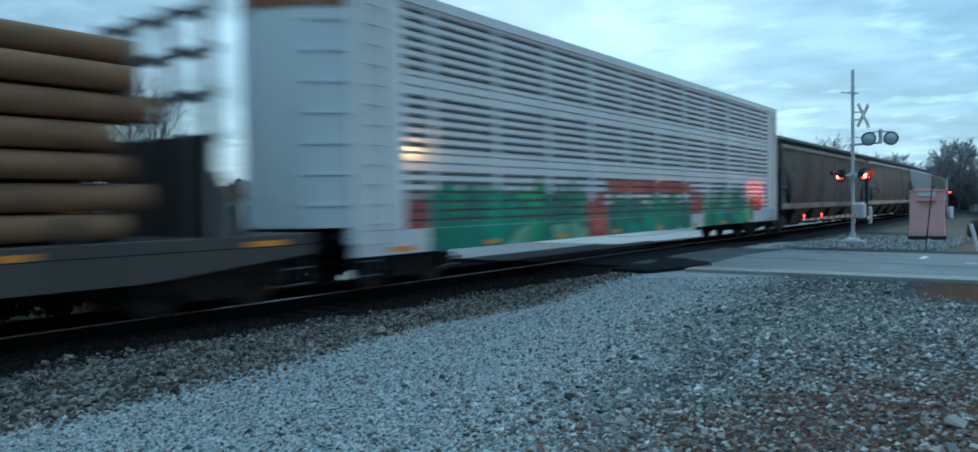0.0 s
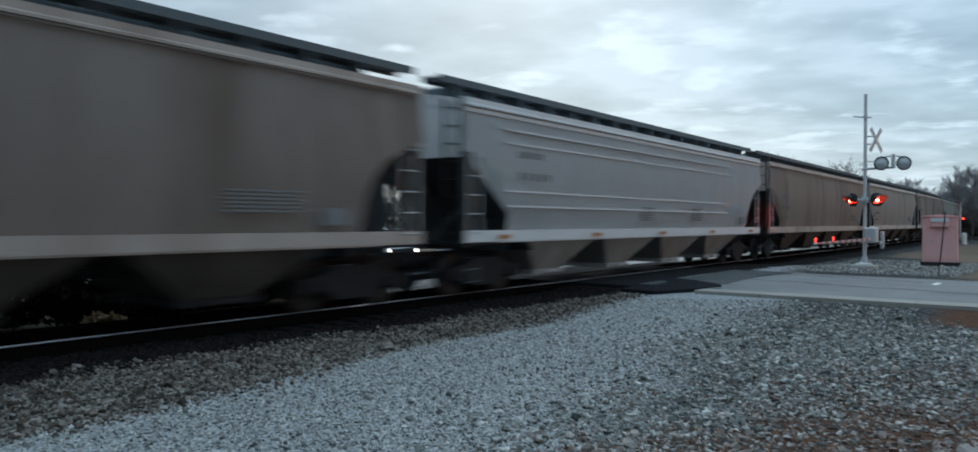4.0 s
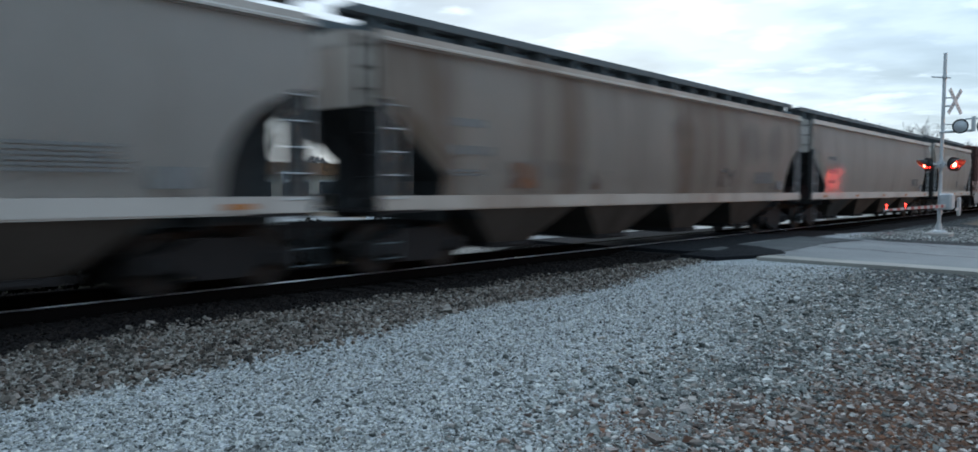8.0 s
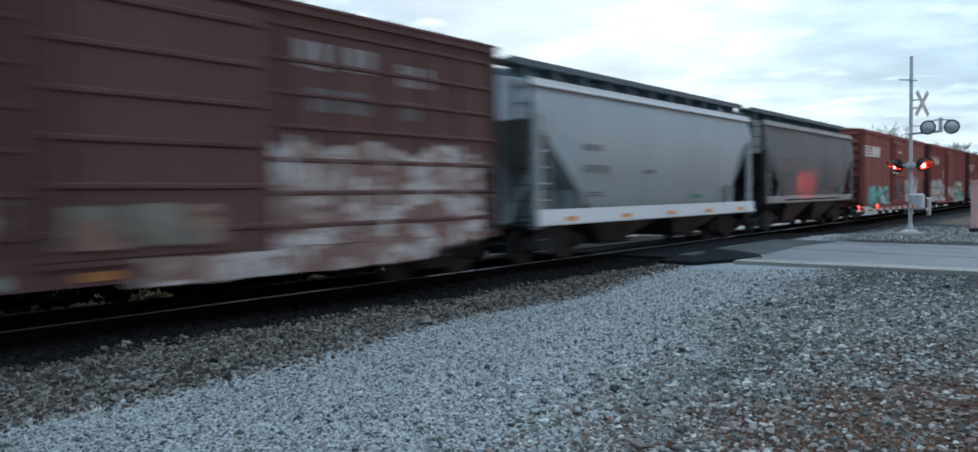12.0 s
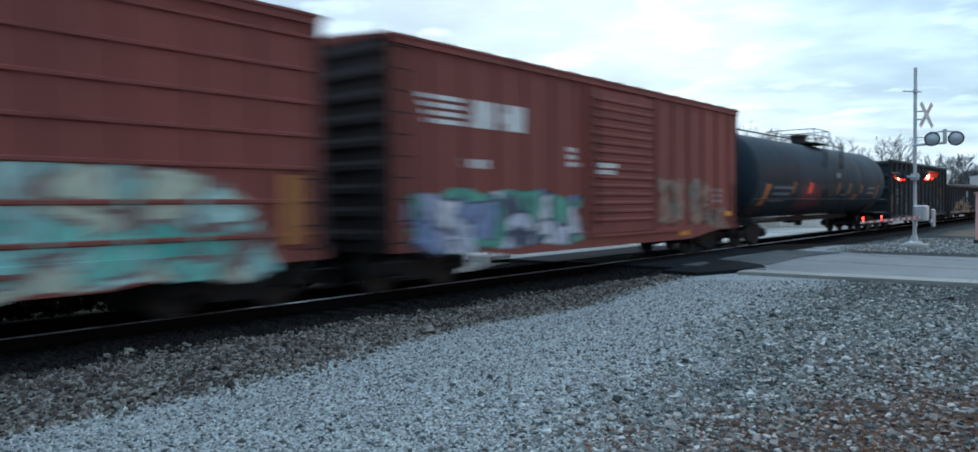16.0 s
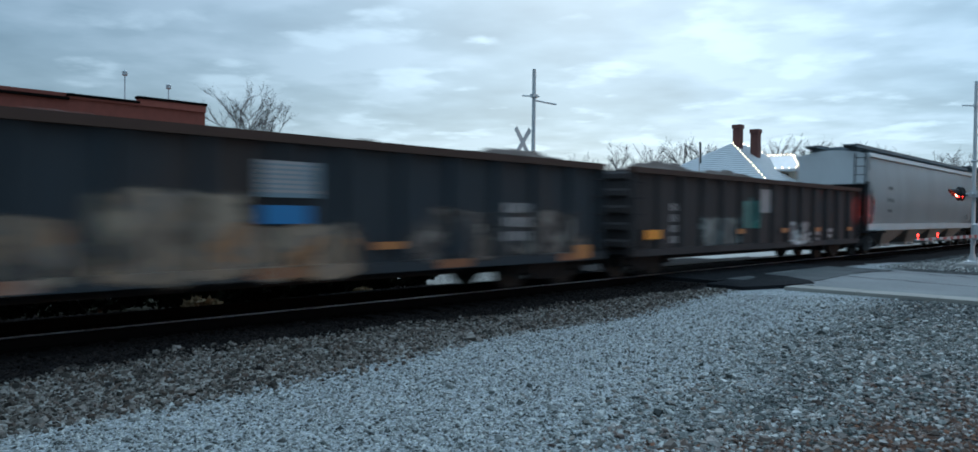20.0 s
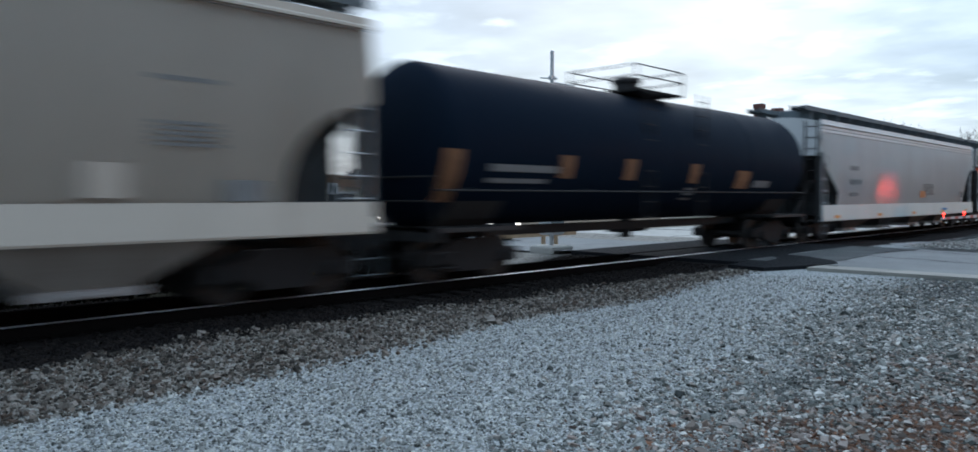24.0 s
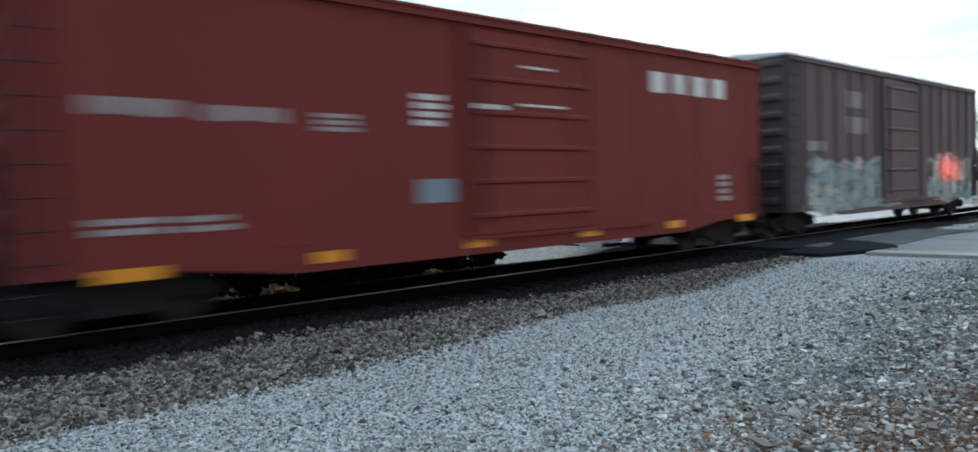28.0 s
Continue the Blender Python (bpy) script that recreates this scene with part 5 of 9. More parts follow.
        b = part("hopper_bay", bm, M[bay_mat], car, "grimy tapered discharge bay, darkened for shade")
        bm = B()
        box(bm, c - bot - 0.08, c + bot + 0.08, -yb * 0.66, yb * 0.66, z0 - 0.12, z0)
        tube(bm, (c - bot * 0.5, -yb * 0.72, z0 - 0.06), (c + bot * 0.5, -yb * 0.72, z0 - 0.06), 0.05, n=8)
        part("outlet_gate", bm, M["truck"] if bay_mat == "shaded_grime" else M["gate_pale"], b)
    running_gear(car, L)
    steps(car, L)
    rng = random.Random(seed)
    yy = -HW - 0.004
    for n_, (x, z, w, h, rows) in enumerate(texts or ((-L / 2 + 2.4, 2.94, 1.1, 0.17, 1), (-L / 2 + 2.4, 2.42, 1.45, 0.19, 1), (-L / 2 + 2.4, 1.95, 1.0, 0.05, 2), (L / 2 - 5.2, 2.15, 1.6, 0.045, 6))):
        bars(car, x, z, w, h, rows, marks, yy, seed + n_, 5 if h > 0.1 else 11)
    plate(car, "stencil_panel", L / 2 - 3.3, 1.57, 0.6, 0.3, marks, yy)
    return car, L, Lb


def boxcar(s0, s1, label, colour, zb=0.78, zt=4.72, posts=True, door_x=0.0, door_w=3.1, waffle=False, louvre=6, end_mat=None, roof_mat=None, seed=1, strips=False):
    """A boxcar with outside posts, a sliding door and ribbed ends."""
    L = s1 - s0
    Lb = L - 1.45
    car = thing("boxcar", label, "boxcar", group="cars of the freight train")
    yw = HW - 0.06
    for side in (-1, 1):
        bm = B()
        box(bm, -Lb / 2, Lb / 2, *sorted((side * yw, side * (yw - 0.05))), zb + 0.1, zt)
        part("side_panel", bm, colour, car)
        bm = B()
        prism(bm, [(-Lb / 2, zb + 0.18), (-Lb / 2, zb), (-Lb / 2 + 1.9, zb - 0.02), (-Lb / 2 + 3.6, zb - 0.22), (Lb / 2 - 3.6, zb - 0.22), (Lb / 2 - 1.9, zb - 0.02), (Lb / 2, zb), (Lb / 2, zb + 0.18)], "y", *sorted((side * HW, side * (HW - 0.08))))
        part("side_sill", bm, colour, car)
        bm = B()
        box(bm, -Lb / 2, Lb / 2, *sorted((side * (HW + 0.01), side * (HW - 0.09))), zt - 0.12, zt + 0.02)
        part("top_chord", bm, colour, car)
        step = 1.02 if posts else 2.35
        k = 0
        x = -Lb / 2 + 0.06
        while x < Lb / 2:
            near_door = abs(x - door_x) < door_w / 2 + 0.1
            if not near_door:
                bm = B()
                d = HW if posts else HW - 0.045
                w = 0.06 if posts else 0.025
                prism(bm, [(x - w, side * yw), (x - w * 0.6, side * d), (x + w * 0.6, side * d), (x + w, side * yw)], "z", zb + 0.15, zt - 0.1)
                part("side_post", bm, colour, car)
                if side < 0:
                    RIDGES.setdefault(car.name, ([], zb + 0.19))[0].append((x, w * 0.6, -d))
            x += step
        if waffle:
            for k in range(7):
                z = zb + 0.42 + k * (zt - zb - 0.75) / 6
                for x0, x1 in ((-Lb / 2 + 0.1, door_x - door_w / 2 - 0.12), (door_x + door_w / 2 + 0.12, Lb / 2 - 0.1)):
                    bm = B()
                    prism(bm, [(side * yw, z - 0.045), (side * (HW - 0.015), z - 0.02), (side * (HW - 0.015), z + 0.02), (side * yw, z + 0.045)], "x", x0, x1)
                    part("side_rib", bm, colour, car)
        # door
        bm = B()
        box(bm, door_x - door_w / 2, door_x + door_w / 2, *sorted((side * (HW + 0.035), side * (yw + 0.004))), zb + 0.12, zt - 0.22)
        d = part("door", bm, colour, car)
        for k in range(louvre):
            bm = B()
            z = zb + 0.45 + k * (zt - zb - 0.9) / (louvre - 1)
            prism(bm, [(side * (HW + 0.035), z - 0.055), (side * (HW + 0.075), z - 0.025), (side * (HW + 0.075), z + 0.025), (side * (HW + 0.035), z + 0.055)], "x", door_x - door_w / 2 + 0.12, door_x + door_w / 2 - 0.12)
            part("door_rib", bm, colour, d)
        bm = B()
        for dx in (-door_w / 2 - 0.07, door_w / 2 + 0.02):
            box(bm, door_x + dx, door_x + dx + 0.05, *sorted((side * (HW + 0.05), side * yw)), zb, zt - 0.12)
        box(bm, door_x - door_w / 2, door_x + door_w + 0.4, *sorted((side * (HW + 0.06), side * yw)), zb + 0.03, zb + 0.1)
        part("door_track", bm, colour, car)
        bm = B()
        tube(bm, (door_x - door_w / 2 + 0.3, side * (HW + 0.08), zb + 0.3), (door_x - door_w / 2 + 0.3, side * (HW + 0.08), zt - 0.4), 0.025, n=6)
        part("lock_rod", bm, M["truck"], d)
    bm = B()
    prism(bm, [(-HW - 0.03, zt), (HW + 0.03, zt), (HW + 0.03, zt + 0.05), (0, zt + 0.2), (-HW - 0.03, zt + 0.05)], "x", -Lb / 2 - 0.04, Lb / 2 + 0.04)
    roof = part("roof", bm, roof_mat or colour, car)
    bm = B()
    x = -Lb / 2 + 0.5
    while x < Lb / 2:
        prism(bm, [(-HW, zt + 0.05), (0, zt + 0.2), (HW, zt + 0.05), (HW, zt + 0.09), (0, zt + 0.24), (-HW, zt + 0.09)], "x", x, x + 0.06)
        x += 1.1
    part("roof_seam", bm, roof_mat or colour, roof)
    for s in (-1, 1):
        e = s * Lb / 2
        bm = B()
        box(bm, *sorted((e, e - s * 0.06)), -HW + 0.02, HW - 0.02, zb, zt)
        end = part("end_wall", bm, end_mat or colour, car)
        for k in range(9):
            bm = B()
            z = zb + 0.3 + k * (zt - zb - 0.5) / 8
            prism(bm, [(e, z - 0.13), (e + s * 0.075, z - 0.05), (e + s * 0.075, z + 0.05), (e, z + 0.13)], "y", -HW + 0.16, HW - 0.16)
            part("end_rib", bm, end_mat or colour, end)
        ladder(car, e - s * 0.32, -HW - 0.05, zb, zb + 1.5 if s > 0 else zt, 0.42, "x", "truck")
        ladder(car, e + s * 0.1, -HW + 0.36, zb, zb + 1.5, 0.42, "y", "truck")
    bm = B()
    tube(bm, (Lb / 2 + 0.08, 0.6, 2.0), (Lb / 2 + 0.15, 0.6, 2.0), 0.28, n=16)
    part("brake_wheel", bm, M["truck"], car)
    running_gear(car, L)
    steps(car, L, mat="truck")
    if strips:
        reflectors(car, Lb, zb - 0.1, 3.0, -HW - 0.012, 0.17, 0.55)
    return car, L, Lb


RIDGES = {}   # what stands proud of a car's near side: its uprights (x, half width, y), and the top of its sill


def spray(car, x0, x1, z0, z1, mat, y=-HW + 0.052, name="graffiti", dome=False):
    """A painted patch on the side, with an uneven outline; on a panel it runs over the uprights and the sill."""
    rng = random.Random(int(x0 * 10 + z1 * 7))
    n = 14
    ups, sill = RIDGES.get(car.name, ([], -9.0)) if y > -HW else ([], -9.0)
    tops = [z1 - rng.uniform(0, 0.22) * (z1 - z0) for k in range(n + 1)]
    feet = [z0 + rng.uniform(0, 0.1) * (z1 - z0) for k in range(n + 1)]
    if dome:
        tops = [z0 + (z1 - z0) * math.sqrt(max(0.02, 1 - (2 * k / n - 1) ** 4)) - rng.uniform(0, 0.06) for k in range(n + 1)]
    at = [(x0 + (x1 - x0) * k / n, y) for k in range(n + 1)]
    for x, w, yr in ups:
        if x0 + 0.1 < x < x1 - 0.1:
            at = [q for q in at if abs(q[0] - x) > w * 2] + [(x - w * 1.75, y), (x - w, yr - 0.004), (x + w, yr - 0.004), (x + w * 1.75, y)]
    at.sort()
    bm, rows = B(), []
    for x, yx in at:
        k = (x - x0) / (x1 - x0) * n
        i = min(n - 1, int(k))
        lo, hi = feet[i] + (feet[i + 1] - feet[i]) * (k - i), tops[i] + (tops[i + 1] - tops[i]) * (k - i)
        step = min(max(lo, sill), hi)
        rows.append([bm.verts.new(p) for p in ((x, -HW - 0.004 if sill > lo else yx, lo), (x, -HW - 0.004 if sill > lo else yx, step), (x, yx, step + 0.004), (x, yx, max(hi, step + 0.01)))])
    for p, q in zip(rows, rows[1:]):
        for j in range(3):
            bm.faces.new((p[j], q[j], q[j + 1], p[j + 1]))
    return part(name, bm, mat, car, "sprayed graffiti lettering")


def spray_slats(car, x0, x1, z0, z1, mat, seed=1):
    """Paint sprayed over a slatted side: one strip on the face of each slat."""
    rng = random.Random(seed)
    bm = B()
    rows = [(0.70, 1.165, -HW - 0.015)] + [(1.17 + 0.19 * i + 0.004, 1.17 + 0.19 * i + (0.186 if i in (6, 7, 14, 15) else 0.131), -HW + 0.014) for i in range(24)]
    n = 40
    tops = [z1 - rng.uniform(0, 0.3) * (z1 - z0) for k in range(n)]
    for a, b, y in rows:
        for k in range(n):
            if a >= z0 - 0.02 and (a + b) / 2 <= tops[k]:
                u, w = x0 + (x1 - x0) * k / n, x0 + (x1 - x0) * (k + 1) / n
                bm.faces.new([bm.verts.new(p) for p in ((u, y, a), (w, y, a), (w, y, b), (u, y, b))])
    w = 26.9 / 12
    for i in range(13):
        x = -13.45 + i * w
        if x0 <= x < x1:
            k = min(n - 1, int((x - x0) / (x1 - x0) * n))
            if tops[k] > max(z0, 1.17) + 0.1:
                bm.faces.new([bm.verts.new(p) for p in ((x - 0.078, -HW - 0.004, max(z0, 1.17)), (x + 0.078, -HW - 0.004, max(z0, 1.17)), (x + 0.078, -HW - 0.004, tops[k]), (x - 0.078, -HW - 0.004, tops[k]))])
    return part("graffiti", bm, mat, car, "sprayed graffiti lettering")


def tank_car(s0, s1, label, colour, r=1.63, zc=2.66, seed=1, lower=None):
    L = s1 - s0
    Lb = L - 1.3
    car = thing("tank_car", label, "tank car", group="cars of the freight train")
    bm = B()
    cap = 0.55
    prof = [(-Lb / 2, 0.02)] + [(-Lb / 2 + cap * (1 - math.sin(a)), r * math.cos(a)) for a in (1.3, 1.0, 0.7, 0.4, 0.15, 0)]
    prof = prof + [(-x, q) for x, q in reversed(prof)]
    lathe(bm, prof, "x", 40, (0, 0, zc))
    part("shell", bm, colour, car, smooth=True)
    if lower:
        bm, rows = B(), []
        for k in range(25):
            a = radians(190 + 160 * k / 24) 
            rows.append([bm.verts.new((x, (r + 0.004) * math.cos(a), zc + (r + 0.004) * math.sin(a) + (0.05 * math.sin(x * 2.1) + 0.04 * math.sin(x * 5.3) if k in (0, 24) else 0))) for x in np.linspace(-Lb / 2 + cap, Lb / 2 - cap, 40)])
        for p, q in zip(rows, rows[1:]):
            for i in range(39):
                bm.faces.new((p[i], p[i + 1], q[i + 1], q[i]))
        part("lower_shell", bm, lower, car, "bluer lower half of the tank", smooth=True)
    for x in (-Lb * 0.25, 0.0, Lb * 0.25):
        bm = B()
        lathe(bm, [(x - 0.03, r + 0.003), (x - 0.02, r + 0.008), (x + 0.02, r + 0.008), (x + 0.03, r + 0.003)], "x", 40, (0, 0, zc))
        part("weld_band", bm, colour, car, smooth=True)
    bm = B()
    lathe(bm, [(zc + r - 0.1, 0.34), (zc + r + 0.32, 0.34), (zc + r + 0.36, 0.40), (zc + r + 0.44, 0.40), (zc + r + 0.48, 0.3), (zc + r + 0.49, 0)], "z", 20)
    part("manway_dome", bm, M["black"], car)
    plat = B()
    box(plat, -1.1, 1.1, -1.05, 1.05, zc + r - 0.02, zc + r + 0.03)
    p = part("platform", plat, M["truck"], car)
    bm = B()
    for x in (-1.1, 1.1):
        for y in (-1.05, 1.05):
            tube(bm, (x, y, zc + r), (x, y, zc + r + 0.62), 0.02, n=6)
    part("rail_post", bm, M["truck"], p)
    for z in (0.35, 0.62):
        bm = B()
        pipe(bm, [(-1.1, -1.05, zc + r + z), (1.1, -1.05, zc + r + z), (1.1, 1.05, zc + r + z), (-1.1, 1.05, zc + r + z), (-1.1, -1.05, zc + r + z)], 0.018, 5)
        part("platform_rail", bm, M["truck"], p)
    for x in (-1.25, 1.25):
        ladder(car, x, -HW - 0.02, 0.95, zc + r, 0.45, "x", "truck")
    bm = B()
    for s in (-1, 1):
        e = s * (L / 2 - 0.75)
        pipe(bm, [(e, -HW + 0.05, 1.75), (e - s * 0.6, -HW - 0.02, 1.75), (0, -HW - 0.02, 1.75)], 0.02, 5)
    for k in range(9):
        x = -Lb / 2 + 0.8 + (Lb - 1.6) * k / 8
        pipe(bm, [(x, -HW - 0.02, 1.75), (x, -r + 0.1, 1.8)], 0.018, 5)
    part("hand_rail", bm, M["black"], car)
    for s in (-1, 1):
        x = s * (L / 2 - 2.05)
        bm = B()
        prism(bm, [(-1.2, 1.55), (-0.9, 1.2), (-0.3, 0.8), (0.3, 0.8), (0.9, 1.2), (1.2, 1.55)], "x", x - 0.7, x + 0.7)
        part("saddle", bm, M["black"], car)
        bm = B()
        e = s * (L / 2 - 0.7)
        box(bm, *sorted((e, e - s * 2.3)), -HW + 0.05, HW - 0.05, 0.98, 1.06)
        box(bm, *sorted((e, e - s * 0.1)), -HW + 0.05, HW - 0.05, 0.80, 1.06)
        part("end_platform", bm, M["black"], car)
        bm = B()
        for y in (-HW + 0.1, HW - 0.1):
            pipe(bm, [(e, y, 1.0), (e, y, 2.0)], 0.02, 5)
        pipe(bm, [(e, -HW + 0.1, 2.0), (e, HW - 0.1, 2.0)], 0.02, 5)
        pipe(bm, [(e, -HW + 0.1, 1.55), (e, HW - 0.1, 1.55)], 0.02, 5)
        part("end_rail", bm, M["truck"], car)
    bm = B()
    lathe(bm, [(0.55, 0.16), (0.9, 0.2), (1.15, 0.2)], "z", 14)
    part("bottom_outlet", bm, M["truck"], car)
    running_gear(car, L, sill=0.98)
    steps(car, L, mat="truck")

    def on_shell(x, z, w, h, mat, name="placard", label=""):
        bm, rows = B(), []
        for k in range(6):
            zz = z + h * k / 5
            y = -math.sqrt(max(0.01, (r + 0.012) ** 2 - (zz - zc) ** 2))
            rows.append([bm.verts.new((x, y, zz)), bm.verts.new((x + w, y, zz))])
        for a, b in zip(rows, rows[1:]):
            bm.faces.new((a[0], a[1], b[1], b[0]))
        part(name, bm, M[mat], car, label)

    return car, L, Lb, on_shell


def gondola(s0, s1, label, colour, zb=0.66, zt=2.82, load=None, ribs=15, seed=1, cover=0.0):
    L = s1 - s0
    Lb = L - 1.1
    car = thing("gondola_car", label, "gondola car", group="cars of the freight train")
    rim = M["rimrust"] if load else colour
    for side in (-1, 1):
        bm = B()
        box(bm, -Lb / 2, Lb / 2, *sorted((side * (HW - 0.13), side * (HW - 0.16))), zb, zt)
        part("side_panel", bm, colour, car)
        bm = B()
        prism(bm, [(side * (HW - 0.18), zt - 0.06), (side * (HW + 0.02), zt - 0.06), (side * (HW + 0.02), zt + 0.08), (side * (HW - 0.18), zt + 0.08)], "x", -Lb / 2, Lb / 2)
        part("top_chord", bm, rim, car)
        bm = B()
        box(bm, -Lb / 2, Lb / 2, *sorted((side * HW, side * (HW - 0.13))), zb - 0.06, zb + 0.12)
        part("side_sill", bm, colour, car)
        for k in range(ribs):
            x = -Lb / 2 + 0.12 + (Lb - 0.24) * k / (ribs - 1)
            bm = B()
            prism(bm, [(x - 0.09, side * (HW - 0.13)), (x - 0.05, side * HW), (x + 0.05, side * HW), (x + 0.09, side * (HW - 0.13))], "z", zb + 0.1, zt - 0.05)
            part("side_rib", bm, colour, car)
            if side < 0:
                RIDGES.setdefault(car.name, ([], zb + 0.13))[0].append((x, 0.05, -HW))
    bm = B()
    box(bm, -Lb / 2, Lb / 2, -HW + 0.16, HW - 0.16, zb + 0.1, zb + 0.2)
    part("floor", bm, colour, car)
    for s in (-1, 1):
        e = s * Lb / 2
        bm = B()
        box(bm, *sorted((e, e - s * 0.05)), -HW + 0.1, HW - 0.1, zb, zt)
        end = part("end_wall", bm, colour, car)
        for k in range(5):
            z = zb + 0.25 + k * (zt - zb - 0.4) / 4
            bm = B()
            prism(bm, [(e, z - 0.12), (e + s * 0.09, z - 0.06), (e + s * 0.09, z + 0.06), (e, z + 0.12)], "y", -HW + 0.12, HW - 0.12)
            part("end_rib", bm, colour, end)
        ladder(car, e - s * 0.34, -HW - 0.04, zb, zt - 0.1, 0.42, "x", "truck")
    if load:
        g = np.random.default_rng(seed)
        ph = g.uniform(0, 6, 6)
        xs, ys = np.linspace(-Lb / 2 + 0.1, Lb / 2 - 0.1, 70), np.linspace(-HW + 0.17, HW - 0.17, 14)

        def heap(x, y):
            h = zt - 0.22 + load * (0.5 + 0.3 * np.sin(x * 0.55 + ph[0]) + 0.25 * np.sin(x * 1.3 + ph[1])) * (1 - (y / HW) ** 2)
            h = h + 0.05 * np.sin(x * 5 + y * 3 + ph[2]) + 0.04 * np.sin(x * 9 - y * 7 + ph[3])
            return h - 0.5 * smooth(np.abs(x), Lb / 2 - 0.9, Lb / 2)
        me = grid_mesh("load", xs, ys, heap, M["dirtload"])
        ld = part("load", me, None, car, "heaped brown scrap and soil load")
    bm = B()
    box(bm, -Lb / 2 + 3.2, Lb / 2 - 3.2, -0.3, 0.3, 0.36, zb + 0.1)
    part("fish_belly_sill", bm, M["truck"], car)
    running_gear(car, L, sill=zb + 0.1)
    steps(car, L, mat="truck")
    return car, L, Lb


def autorack(s0, s1, colour, roofmat):
    L = s1 - s0
    Lb = L - 1.0
    zb, zt = 0.75, 5.75
    car = thing("autorack_car", "silver autorack with slatted sides, pale blue roof and green graffiti", "autorack car", group="cars of the freight train")
    bm = B()
    yb = HW + 0.02
    arc = [(-yb, zt - 0.02)] + [(-yb + 2 * yb * k / 12, zt + 0.08 + 0.3 * (1 - abs(2 * k / 12 - 1) ** 3)) for k in range(13)] + [(yb, zt - 0.02)]
    prism(bm, arc, "x", -Lb / 2, Lb / 2)
    part("roof", bm, roofmat, car, "pale blue arched roof")
    n = 12
    w = Lb / n
    for side in (-1, 1):
        # sheet coloured dim to give the slat gaps their inside shade
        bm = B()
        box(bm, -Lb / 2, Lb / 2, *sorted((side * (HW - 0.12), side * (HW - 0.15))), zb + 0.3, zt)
        part("inner_wall", bm, M["dark_inside"], car, "sheet toned for the shade behind the slats")
        for k in range(n):
            bm = B()
            x0, x1 = -Lb / 2 + k * w + 0.07, -Lb / 2 + (k + 1) * w - 0.07
            z, i = zb + 0.42, 0
            while z < zt - 0.1:
                plain = i in (6, 7, 14, 15)
                h = 0.19 if plain else 0.135
                a, b = side * (HW - 0.02), side * (HW - 0.075)
                prism(bm, [(b, z), (a, z + 0.03), (a, z + h - 0.03), (b, z + h)], "x", x0, x1)
                z += 0.19
                i += 1
            part("slat_panel", bm, colour, car, "horizontal galvanised slats")
        for k in range(n + 1):
            bm = B()
            x = -Lb / 2 + k * w
            box(bm, x - 0.08, x + 0.08, *sorted((side * HW, side * (HW - 0.14))), zb + 0.2, zt)
            part("side_post", bm, colour, car)
        bm = B()
        box(bm, -Lb / 2, Lb / 2, *sorted((side * (HW + 0.01), side * (HW - 0.15))), zb - 0.05, zb + 0.42)
        part("side_sill", bm, colour, car)
        bm = B()
        box(bm, -Lb / 2, Lb / 2, *sorted((side * (HW + 0.03), side * (HW - 0.1))), zt - 0.12, zt + 0.08)
        part("top_chord", bm, colour, car)
    for s in (-1, 1):
        e = s * Lb / 2
        for y in (-1, 1):
            bm = B()
            prism(bm, [(e - s * 0.1, y * HW), (e - s * 0.1, y * 0.02), (e + s * 0.95, y * 0.02), (e + s * 0.6, y * (HW - 0.75)), (e, y * HW)], "z", zb + 0.5, zt + 0.05)
            d = part("end_door", bm, M["door_grey"], car, "pale grey folding end door")
            bm = B()
            prism(bm, [(e - s * 0.05, y * (HW - 0.004)), (e - s * 0.05, y * 0.02), (e + s * 0.96, y * 0.02), (e + s * 0.61, y * (HW - 0.74)), (e + s * 0.012, y * (HW + 0.004))], "z", zt - 0.5, zt + 0.045)
            for q in range(7):
                z = zb + 0.9 + q * 0.56
                rb = B()
                prism(rb, [(e - s * 0.02, y * HW), (e + s * 0.58, y * (HW - 0.75)), (e + s * 0.61, y * (HW - 0.73)), (e + s * 0.03, y * (HW + 0.02))], "z", z, z + 0.05)
                part("door_rib", rb, M["door_grey"], d)
            part("rust_band", bm, M["rusty"], d, "orange-brown rusted top of the end door")
        for y in (-1, 1):
            part("end_panel", boxed(*sorted((e, e - s * 1.35)), *sorted((y * (HW + 0.004), y * (HW - 0.1))), zb + 0.43, zt - 0.13), M["door_grey"], car, "plain pale end panel")
        ladder(car, e - s * 0.55, -HW - 0.05, zb, zt - 0.2, 0.46, "x", "galv")
    running_gear(car, L, 2.6)
    steps(car, L)
    reflectors(car, Lb, zb, 3.1, -HW - 0.02, 0.1)
    return car, L, Lb


